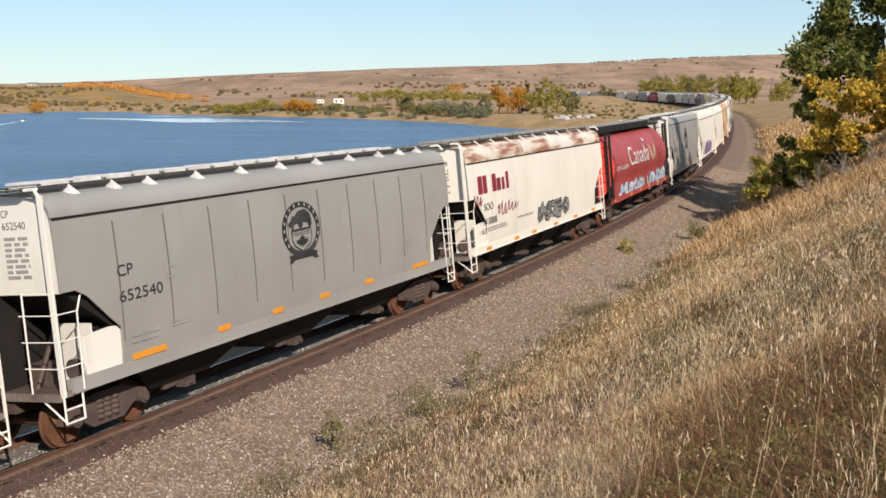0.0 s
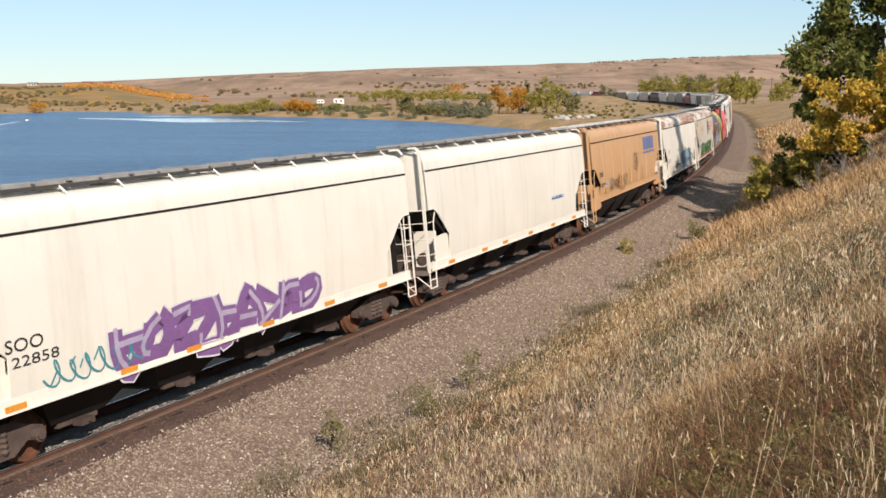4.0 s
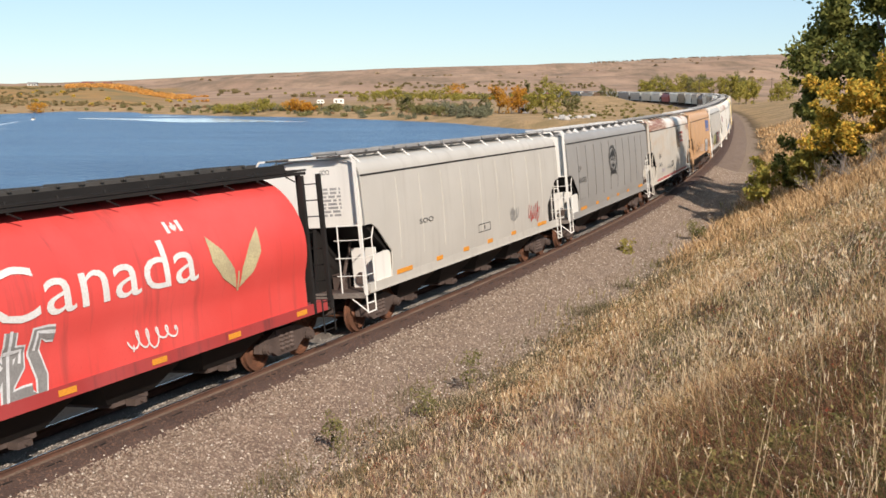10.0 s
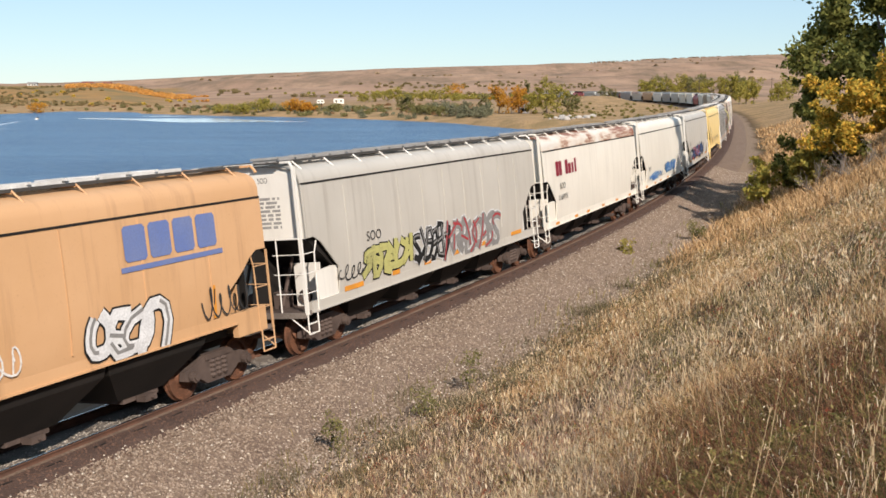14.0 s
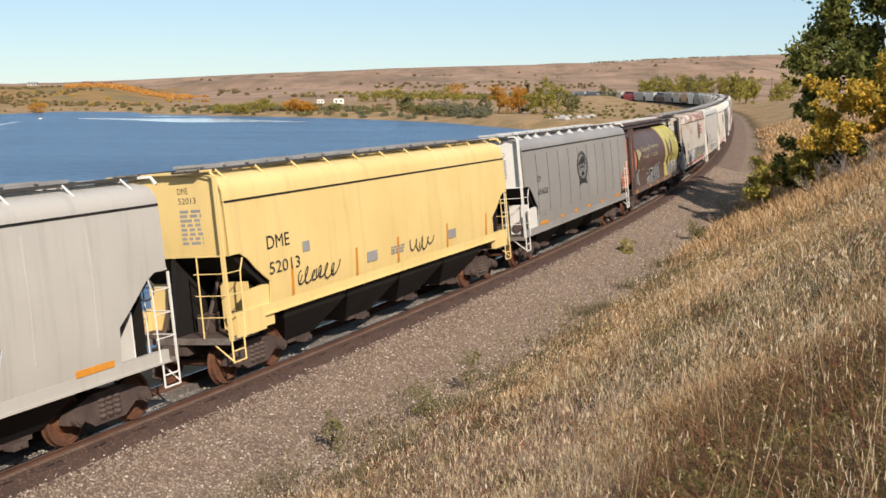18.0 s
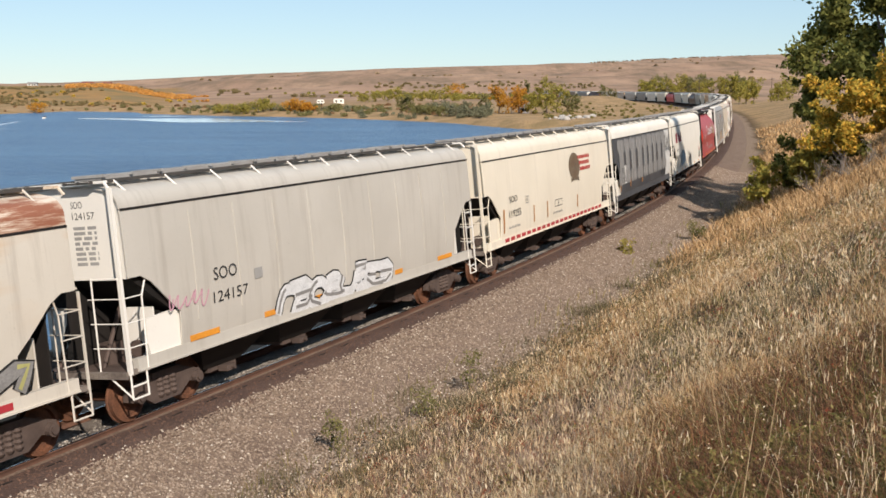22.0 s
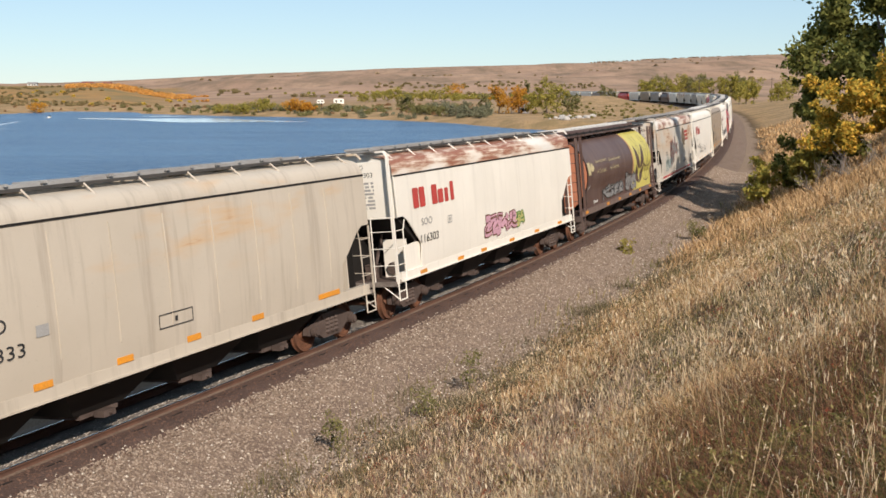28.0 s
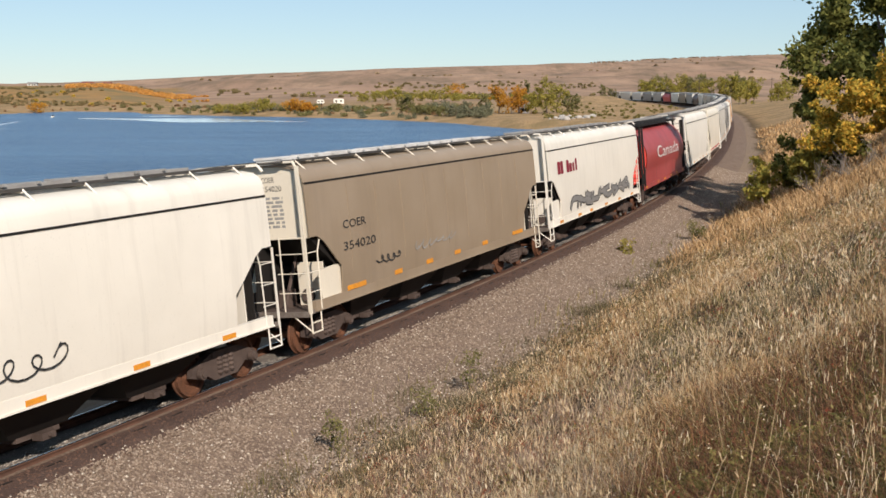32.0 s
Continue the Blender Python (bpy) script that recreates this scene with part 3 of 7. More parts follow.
def springs(bm, sign):
    """One coil spring, as a stack of joined turns."""
    n = 8
    rings = []
    for j in range(9):
        r = 0.09 if j % 2 else 0.06
        rings.append([bm.verts.new((r * math.cos(i * math.tau / n), sign * 1.02 + r * math.sin(i * math.tau / n), 0.31 + 0.048 * j)) for i in range(n)])
    for a, b in zip(rings, rings[1:]):
        for i in range(n):
            bm.faces.new((a[i], a[(i + 1) % n], b[(i + 1) % n], b[i]))


def wheelset(bm):
    rod(bm, (0, -1.05, 0), (0, 1.05, 0), 0.08, 10)
    for sign in (1, -1):
        prof = [(0.09, 0.66), (0.19, 0.66), (0.22, 0.71), (0.36, 0.735), (0.385, 0.69), (0.485, 0.69), (0.485, 0.72), (0.462, 0.735), (0.457, 0.82), (0.39, 0.825), (0.37, 0.775), (0.22, 0.77), (0.18, 0.83), (0.09, 0.83)]
        n = 24
        rings = [[bm.verts.new((r * math.cos(i * math.tau / n), sign * y, r * math.sin(i * math.tau / n))) for i in range(n)] for r, y in prof]
        for a, b in zip(rings, rings[1:]):
            for i in range(n):
                bm.faces.new((a[i], a[(i + 1) % n], b[(i + 1) % n], b[i]))


def truck(parent, x, detail):
    me = cached("bolster", lambda bm: (box(bm, -0.2, 0.2, -0.98, 0.98, 0.45, 0.78), rod(bm, (0, 0, 0.7), (0, 0, 0.95), 0.2, 12)))
    t = part("truck", me, M["steel"], parent, "rusty brown three-piece freight truck")
    t.location.x = x
    for sign in (-1, 1):
        part("side_frame", cached(("sf", sign, "side_frame"), lambda bm: side_frame(bm, sign)), M["steel"], t)
        if detail:
            for k in range(3):
                part("spring", cached(("sp", sign, "spring"), lambda bm: springs(bm, sign)), M["steel"], t).location.x = 0.2 * (k - 1)
    out = []
    for dx in (-0.89, 0.89):
        w = part("wheelset", cached("wheelset", wheelset, False), M["rust"], t, "rusty wheels on a steel axle")
        w.location = (dx, 0, 0.457)
        out.append(w)
    if detail:
        part("brake_beam", cached("brake_beam", lambda bm: (rod(bm, (-0.36, -0.75, 0.42), (-0.36, 0.75, 0.42), 0.045), rod(bm, (0.36, -0.75, 0.42), (0.36, 0.75, 0.42), 0.045))), M["steel"], t)
    return t, out


def coupler(bm, e):
    box(bm, *sorted((e * 7.7, e * 8.35)), -0.09, 0.09, 0.78, 0.96)
    box(bm, *sorted((e * 8.3, e * 8.585)), -0.16, 0.13, 0.72, 1.02)
    rod(bm, (e * 8.3, 0.35, 0.80), (e * 8.56, 0.2, 0.38), 0.03)
    rod(bm, (e * 8.56, 0.2, 0.38), (e * 8.58, 0.0, 0.36), 0.03)


def hatch_row(car, n, x0, x1, w, z, material, key):
    step = (x1 - x0) / n
    me = cached((key, "hatch_cover"), lambda bm: (box(bm, 0.03, step - 0.03, -w, w, 0, 0.075), box(bm, 0.0, 0.1, -w - 0.05, w + 0.05, 0.05, 0.11), box(bm, step / 2 - 0.04, step / 2 + 0.04, -w - 0.05, w + 0.05, 0.05, 0.10)))
    for i in range(n):
        h = part("hatch_cover", me, material, car)
        h.location = (x0 + i * step, 0, z)


def grating(bm, x0, x1, y0, y1, z):
    """An open running board: edge bars with cross bars between."""
    for y in (y0, y1, (y0 + y1) / 2):
        box(bm, x0, x1, y - 0.015, y + 0.015, z - 0.025, z + 0.025)
    n = int((x1 - x0) / 0.16)
    for i in range(n + 1):
        x = x0 + (x1 - x0) * i / n
        box(bm, x - 0.05, x + 0.05, y0, y1, z - 0.015, z + 0.015)


def bracket(bm, kind, sign):
    if sign:
        if kind == "wedge":
            a = [bm.verts.new((x, sign * y, z)) for x, y, z in ((-0.11, 1.29, 4.45), (0.11, 1.29, 4.45), (0.0, 1.13, 4.64), (-0.05, 0.95, 4.52), (0.05, 0.95, 4.52))]
            for f in ((0, 1, 2), (0, 2, 3), (1, 4, 2), (3, 2, 4), (0, 3, 4, 1)):
                bm.faces.new([a[i] for i in f])
        else:
            rod(bm, (0, sign * 1.36, 4.40), (0, sign * 1.1, 4.62), 0.022, 5)
            box(bm, -0.03, 0.03, *sorted((sign * 0.5, sign * 1.1)), 4.56, 4.59)


def hopper(style, paints, roofcol=None, endcol=None, hatch="galv", walkway="grate", brackets="rod", bays="black", ref="orange", detail=True, ribs=0, ribmat=None, label=""):
    """A covered hopper car at the origin, x along the track; returns its Empty and its wheelsets."""
    car = tagged(new("covered_hopper_car"), label, "hopper car", "cars of the grain train")
    P = paints
    E = endcol or P
    R = roofcol or P
    if style == "round":
        return round_car(car, P, R, E, hatch, detail, COL["sill"] if P == COL["brown"] else COL["darkred"])
    top = TOP[style]
    for sign in (-1, 1):
        part("side_wall", cached((style, sign, "side_wall"), lambda bm: side_wall(bm, sign, top, style == "high"), True), P, car)
        up = 0.3 if style == "high" else 0.0
        if up:
            part("side_sill", cached((sign, "high", "side_sill"), lambda bm: (box(bm, -6.7, 6.7, *sorted((sign * 1.36, sign * 1.50)), 1.38, 1.58), box(bm, -6.7, 6.7, *sorted((sign * 1.28, sign * 1.53)), 1.345, 1.38), box(bm, -7.75, -6.7, *sorted((sign * 1.36, sign * 1.50)), 1.06, 1.58), box(bm, 6.7, 7.75, *sorted((sign * 1.36, sign * 1.50)), 1.06, 1.58))), P, car)
        else:
            part("side_sill", cached((sign, "side_sill"), lambda bm: (box(bm, -7.75, 7.75, *sorted((sign * 1.36, sign * 1.50)), 1.09, 1.30), box(bm, -7.75, 7.75, *sorted((sign * 1.28, sign * 1.53)), 1.055, 1.09))), P, car)
        # black strip paints the shadow line under the roof edge
        part("roof_seam", cached((sign, top, "roof_seam"), lambda bm: box(bm, -7.84, 7.84, *sorted((sign * 1.5, sign * (side_y(top) + 0.016))), top - 0.02, top + 0.022)), M["black"], car, "roof seam with its shadow line painted black")
    part("roof", cached((top, "roof"), lambda bm: roof_shell(bm, top), True), R, car)
    # black instead of the body colour: the shade under the ends is painted in
    part("slope_sheet", cached("slope_sheet", slope_core), M["black"], car, "sloping hopper sheet painted black for shade")
    for e in (-1, 1):
        part("end_sheet", cached((e, "end_sheet"), lambda bm: end_sheet(bm, e)), E, car)
        part("coupler", cached((e, "coupler"), lambda bm: coupler(bm, e)), M["steel"], car)
        part("end_platform", cached((e, "end_platform"), lambda bm: (box(bm, *sorted((e * 6.9, e * 7.97)), -1.40, 1.40, 1.05, 1.10), box(bm, *sorted((e * 5.6, e * 7.97)), -0.3, 0.3, 0.72, 1.05))), M["steel"], car)
        # added black plate that darkens the end cut-out like deep shade
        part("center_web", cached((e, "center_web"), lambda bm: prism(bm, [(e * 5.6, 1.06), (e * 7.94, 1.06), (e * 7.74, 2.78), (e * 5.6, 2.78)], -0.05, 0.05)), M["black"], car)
        # another added black plate, shading the far end's opening
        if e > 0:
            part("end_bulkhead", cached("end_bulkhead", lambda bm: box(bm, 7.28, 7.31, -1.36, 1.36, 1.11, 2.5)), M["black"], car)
        part("end_beam", cached((e, "end_beam"), lambda bm: (box(bm, *sorted((e * 7.98, e * 8.04)), -1.45, 1.45, 0.97, 1.10), box(bm, *sorted((e * 7.0, e * 7.97)), -1.46, -1.405, 1.02, 1.12), box(bm, *sorted((e * 7.0, e * 7.97)), 1.405, 1.46, 1.02, 1.12))), M["grimy"], car)
        for sign in (-1, 1):
            full = e * sign > 0
            if full:
                part("shear_plate", cached((e, sign, "shear_plate"), lambda bm: prism(bm, [(e * 6.3, 1.1), (e * 6.3, 1.99), (e * 6.62, 2.02), (e * 7.36, 1.98), (e * 7.40, 1.55), (e * 7.30, 1.18), (e * 7.30, 1.1)], sign * 1.40, sign * 1.46)), E, car)
            if detail:
                part("end_web", cached((e, sign, "end_web"), lambda bm: prism(bm, [(e * 6.98, 1.1), (e * 6.98, 2.15), (e * 7.02, 2.15), (e * 7.02, 1.1)], sign * 0.62, sign * 1.34)), E, car)
            part("corner_post", cached((e, sign, "corner_post"), lambda bm: box(bm, *sorted((e * (7.93 if full else 7.96), e * 8.0)), *sorted((sign * (1.43 if full else 1.47), sign * 1.51)), 1.04, 4.50 if full else 2.78)), E, car)
            if detail:
                part("side_ladder", cached((e, sign, "side_ladder"), lambda bm: side_ladder(bm, e, sign)), E, car)
                part("end_ladder", cached((e, sign, "end_ladder"), lambda bm: end_ladder(bm, e, sign)), E, car)
                part("stirrup", cached((e, sign, "stirrup"), lambda bm: stirrup(bm, e, sign)), E, car)
        if detail:
            part("cross_rail", cached((e, "cross_rail"), lambda bm: (box(bm, *sorted((e * 7.86, e * 7.96)), -1.36, 1.36, 4.585, 4.635), rod(bm, (e * 7.95, -1.36, 4.60), (e * 7.96, -1.47, 4.46), 0.03, 5), rod(bm, (e * 7.95, 1.36, 4.60), (e * 7.96, 1.47, 4.46), 0.03, 5))), E, car)
            for y in (-0.55, 0.55):
                part("end_strut", cached((e, y, "end_strut"), lambda bm: rod(bm, (e * 7.7, y, 1.0), (e * 7.0, y * 1.1, 2.3), 0.045, 6)), M["steel"], car)
    if detail:
        part("brake_cylinder", cached("brake_cylinder", lambda bm: (rod(bm, (-7.1, -0.9, 1.35), (-6.5, -0.9, 1.35), 0.17, 12), rod(bm, (-7.5, 0.3, 1.3), (-6.6, 0.3, 1.3), 0.22, 12), box(bm, -7.4, -7.0, -0.5, -0.2, 1.1, 1.5))), M["steel"], car)
        part("brake_wheel", cached("brake_wheel", lambda bm: [rod(bm, (-8.06, 0.6 + 0.26 * math.cos(i * math.tau / 12), 2.2 + 0.26 * math.sin(i * math.tau / 12)), (-8.06, 0.6 + 0.26 * math.cos((i + 1) * math.tau / 12), 2.2 + 0.26 * math.sin((i + 1) * math.tau / 12)), 0.018, 5) for i in range(12)]), M["steel"], car)
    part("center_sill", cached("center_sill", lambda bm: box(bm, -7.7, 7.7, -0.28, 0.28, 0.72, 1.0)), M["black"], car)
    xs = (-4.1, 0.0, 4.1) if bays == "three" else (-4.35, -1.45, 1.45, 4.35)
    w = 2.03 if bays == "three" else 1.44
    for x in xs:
        # bays painted black for the shade below the sill
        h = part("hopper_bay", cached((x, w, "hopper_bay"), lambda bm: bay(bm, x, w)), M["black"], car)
        part("outlet_gate", cached((x, "outlet_gate"), lambda bm: gate(bm, x)), M["steel"], h)
    hatch_row(car, 8 if detail else 2, -6.9, 6.9, 0.34, 4.63, M[hatch], ("h", detail))
    part("hatch_coaming", cached("hatch_coaming", lambda bm: box(bm, -7.0, 7.0, -0.36, 0.36, 4.50, 4.63)), M["grate"], car)
    for sign in (-1, 1):
        part("running_board", cached((sign, detail, "running_board"), lambda bm: grating(bm, -8.0, 8.0, *sorted((sign * 0.45, sign * 1.1)), 4.615) if detail else box(bm, -8, 8, *sorted((sign * 0.45, sign * 1.1)), 4.59, 4.62)), M[walkway], car)
    if detail:
        for x in (-6.9, -5.8, -4.8, -3.3, -1.75, -0.2, 1.4, 3.0, 4.6, 5.8, 6.9) if brackets == "wedge" else [-7.4 + 1.48 * i for i in range(11)]:
            for sign in (-1, 1):
                part("bracket", cached((brackets, sign, "bracket"), lambda bm: bracket(bm, brackets, sign)), M["hatchw"] if brackets == "wedge" else E, car).location.x = x
    if ribs:
        me = cached(("rib", "rib"), lambda bm: (flat_outline(bm, [(-0.008, 1.7), (0.008, 1.7), (0.014, 3.9), (-0.014, 3.9)]), onto(bm, side_y, -1, 0.014, 0.3), bm.normal_update(), bmesh.ops.solidify(bm, geom=bm.faces[:], thickness=0.03)))
        me2 = cached(("rib2", "rib"), lambda bm: (flat_outline(bm, [(-0.014, 1.32), (0.014, 1.32), (0.014, 3.9), (-0.014, 3.9)]), onto(bm, side_y, 1, 0.03, 0.3), bm.normal_update(), bmesh.ops.solidify(bm, geom=bm.faces[:], thickness=0.03)))
        for i in range(ribs):
            x = -6.4 + 12.63 * i / (ribs - 1) if ribs == 10 else -5.9 + 11.8 * i / (ribs - 1)
            part("rib", me, ribmat or P, car).location.x = x
            if detail and i % 2 == 0:
                part("rib", me2, ribmat or P, car).location.x = x
    reflectors(car, ref, detail)
    for e in (-1, 1):
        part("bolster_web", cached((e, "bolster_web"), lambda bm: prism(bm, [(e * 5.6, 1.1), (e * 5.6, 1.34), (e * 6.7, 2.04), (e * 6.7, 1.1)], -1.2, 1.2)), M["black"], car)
    wheels = []
    for x in (-6.5, 6.5):
        wheels += truck(car, x, detail)[1]
    return car, wheels


def reflectors(car, ref, detail):
    if ref == "orange":
        me = cached("reflector", lambda bm: box(bm, 0, 0.42, -1.518, -1.502, 1.30, 1.42))
        long_ = cached(("rl", "reflector"), lambda bm: box(bm, 0, 0.95, -1.518, -1.502, 1.30, 1.42))
        for i, x in enumerate((-6.2, -3.6, -1.6, 0.4, 2.6, 5.3)):
            part("reflector", long_ if i in (0, 5) else me, M["orange"], car).location.x = x
    elif ref == "low":
        me = cached(("rw", "reflector"), lambda bm: box(bm, 0, 0.45, -1.512, -1.502, 1.10, 1.20))
        for x in (-6.6, -3.9, -2.0, 0.6, 3.2, 5.9):
            part("reflector", me, M["orange"], car).location.x = x
    elif ref == "dash":
        me = cached(("rd", "reflector"), lambda bm: box(bm, 0, 0.40, -1.512, -1.502, 1.13, 1.25))
        for i in range(22 if detail else 0):
            part("reflector", me, M["redref"], car).location.x = -6.1 + 0.57 * i
    elif ref == "upright":
        me = cached(("ru", "reflector"), lambda bm: (flat_outline(bm, [(0, 1.62), (0.1, 1.62), (0.1, 2.3), (0, 2.3)]), onto(bm, side_y, -1, 0.008)))
        for x in (-5.6, -2.6, -0.3, 2.9, 5.9):
            part("reflector", me, M["orange"], car).location.x = x


def round_shell(bm, x0, x1):
    n = 20
    prof = []
    for i in range(n + 1):
        a = radians(-72 + 144 * i / n)
        prof.append((round_y(CYL_Z + CYL_B * math.sin(a)), CYL_Z + CYL_B * math.sin(a)))
    for sign in (-1, 1):
        rows = [[bm.verts.new((x, sign * y, z)) for y, z in prof] for x in (x0, x1)]
        for i in range(n):
            bm.faces.new((rows[0][i], rows[1][i], rows[1][i + 1], rows[0][i + 1]))
    top, bot = prof[-1], prof[0]
    for y, z in (top, bot):
        vs = [bm.verts.new(p) for p in ((x0, -y, z), (x1, -y, z), (x1, y, z), (x0, y, z))]
        bm.faces.new(vs)
    bmesh.ops.remove_doubles(bm, verts=bm.verts[:], dist=0.001)


def round_end(bm, e):
    n = 40
    vs = []
    for i in range(n):
        a = i * math.tau / n
        s = math.sin(a)
        vs.append((e * (6.95 - 0.0 * s), 1.53 * math.cos(a), CYL_Z + 1.62 * s))
    front = [bm.verts.new(v) for v in vs]
    backv = [bm.verts.new((v[0] - e * 0.05, v[1], v[2])) for v in vs]
    bm.faces.new(front)
    bm.faces.new(backv[::-1])
    for i in range(n):
        bm.faces.new((front[i], backv[i], backv[(i + 1) % n], front[(i + 1) % n]))


def round_car(car, P, R, E, hatch, detail, sillcol=None):
    """A cylindrical covered hopper."""
    F = P if P == COL["brown"] else M["black"]
    part("tank", cached("tank", lambda bm: round_shell(bm, -6.93, 6.93), True), P, car)
    for e in (-1, 1):
        part("end_plate", cached((e, "end_plate"), lambda bm: round_end(bm, e)), E, car)
        part("end_slope", cached((e, "end_slope"), lambda bm: prism(bm, [(e * 6.98, 3.3), (e * 7.35, 3.3), (e * 7.35, 2.2), (e * 6.98, 1.2)], -0.35, 0.35)), E, car)
        part("coupler", cached((e, "coupler"), lambda bm: coupler(bm, e)), M["steel"], car)
        part("end_platform", cached((e, "round_platform"), lambda bm: (box(bm, *sorted((e * 6.6, e * 8.05)), -1.42, 1.42, 0.98, 1.04), box(bm, *sorted((e * 7.98, e * 8.05)), -1.45, 1.45, 0.82, 1.06))), M["steel"], car)
        for i, (x, y) in enumerate(((7.95, -1.42), (7.95, -0.85), (7.95, 0.85), (7.95, 1.42), (7.2, -1.42), (7.2, 1.42))):
            part("end_post", cached((e, i, "end_post"), lambda bm: box(bm, *sorted((e * (x - 0.05), e * (x + 0.05))), y - 0.05, y + 0.05, 1.0, 4.26)), F, car)
        for sign in (-1, 1):
            if detail:
                part("ladder", cached((e, sign, "round_ladder"), lambda bm: (ladder(bm, e * 8.0, e * 7.5, sign * 1.47, 0.45, 1.3, 3), ladder(bm, sign * 1.4, sign * 0.9, e * 8.01, 1.2, 4.1, 8, "y"))), F, car)
    for sign in (-1, 1):
        part("side_sill", cached((sign, "round_sill"), lambda bm: (box(bm, -7.75, 7.75, *sorted((sign * 1.18, sign * 1.46)), 1.0, 1.24),)), P if sillcol is None else sillcol, car, "grimy side sill")
        if detail:
            part("running_board", cached((sign, "round_board", "running_board"), lambda bm: grating(bm, -8.0, 8.0, *sorted((sign * 0.52, sign * 1.05)), 4.37)), M["black"], car)
            for i in range(13):
                part("bracket", cached((sign, "round_bracket"), lambda bm: (rod(bm, (0, sign * 0.98, 4.45), (0, sign * 1.03, 4.22), 0.022, 5), rod(bm, (0, sign * 1.02, 4.25), (0.22, sign * 1.1, 4.12), 0.016, 4))), M["black"], car).location.x = -7.2 + 1.2 * i
    part("roof_walk", cached("roof_walk", lambda bm: (prism(bm, [(-8.0, 4.26), (-8.0, 4.33), (8.0, 4.33), (8.0, 4.26)], -1.05, 1.05), box(bm, -8.0, 8.0, -0.46, 0.46, 4.33, 4.53))), F, car)
    if detail:
        for x in (-7.3, -3.4, -1.0, 1.4, 3.8, 6.4):
            part("reflector", cached(("rr", "reflector"), lambda bm: box(bm, 0, 0.42, -1.475, -1.463, 1.07, 1.18)), M["orange"], car).location.x = x
    hatch_row(car, 12 if detail else 2, -6.9, 6.9, 0.44, 4.53, M[hatch], ("hr", detail))
    part("center_sill", cached("center_sill", lambda bm: box(bm, -7.7, 7.7, -0.28, 0.28, 0.72, 1.0)), M["black"], car)
    for x in (-4.35, -1.45, 1.45, 4.35):
        # black bays again, underside shade put into their colour
        h = part("hopper_bay", cached((x, 1.42, "hopper_bay"), lambda bm: bay(bm, x, 1.42)), M["black"], car)
        part("outlet_gate", cached((x, "outlet_gate"), lambda bm: gate(bm, x)), M["steel"], h)
    wheels = []
    for x in (-6.5, 6.5):
        wheels += truck(car, x, detail)[1]
    return car, wheels


# ---- the train, car by car: style, colour, and what sets it apart ----
TRAIN = []
KIND = {
    "G": dict(style="slab", col="grey", endcol="endwhite", hatch="hatchw", brackets="wedge", bays="three", ribs=10, label="grey ribbed covered hopper with an oval crest"),
    "W": dict(style="smooth", col="white", ref="low", label="white smooth-sided covered hopper with dark red lettering"),
    "K": dict(style="smooth", col="cream", ref="dash", label="cream smooth-sided covered hopper with a railway crest"),
    "U": dict(style="smooth", col="whiterust", roofcol="rustroof", ref="dash", label="rust-streaked white covered hopper with a railway crest"),
    "B": dict(style="slab", col="beige", endcol="endwhite", ribs=9, label="pale beige ribbed covered hopper with spray paint tags"),
    "V": dict(style="slab", col="beigerust", ribs=9, label="rust-stained beige ribbed covered hopper"),
    "O": dict(style="high", col="orange", ref="upright", hatch="hatchw", ribs=7, label="weathered orange covered hopper with blue lettering"),
    "Y": dict(style="high", col="yellow", ref="upright", label="yellow covered hopper with dark tags"),
    "T": dict(style="slab", col="tan", endcol="cream", hatch="hatchw", ribs=9, label="tan brown ribbed covered hopper"),
    "X": dict(style="smooth", col="blackpaint", roofcol="white", endcol="white", ref="none", label="covered hopper sprayed over in black and silver"),
    "R": dict(style="round", col="red", endcol="redend", hatch="grate", label="bright red cylindrical hopper with white lettering"),
    "D": dict(style="round", col="darkred", endcol="redend", hatch="galv", label="faded dark red cylindrical hopper with white lettering"),
    "N": dict(style="round", col="brown", endcol="brownend", hatch="hatchw", label="brown cylindrical hopper with a yellow wheat panel"),
}
ORDER = "W" + "GWDGWWOWUNRBGUOBWWBYGNUBKXWDGVWNUWTWDWKBGWOUGNWBRKWGBUWNGTWRBGWKU"
ENDS = {-1: -5.5, 0: 11.7, 1: 29.0, 2: 46.4, 3: 62.5, 4: 80.0, 5: 96.3, 6: 114.0, 7: 131.3, 8: 148.2, 9: 164.9, 10: 182.5, 11: 200.0, 12: 216.8, 13: 233.9, 14: 251.6, 15: 268.6, 16: 285.2,
        17: 302.6, 18: 320.3, 19: 338.0, 20: 355.4, 21: 372.8, 22: 390.0, 23: 406.8, 24: 423.6, 25: 440.4, 26: 457.8, 27: 474.9, 28: 492.3, 29: 509.5, 30: 526.9, 31: 544.0, 32: 561.0, 33: 578.4, 34: 595.5, 35: 612.8, 36: 630.0}


def car_end(i):
    """How far along the track the tail coupling of car i stands at the start."""
    return (ENDS[i] if i in ENDS else 630.0 + 17.2 * (i - 36) if i > 36 else -5.5 + 17.2 * (i + 1)) + 0.68


def gone(t):
    """How far the train has come after t seconds."""
    return 18.0 * t + 0.010744 * ((t - 16) ** 2 - 256)


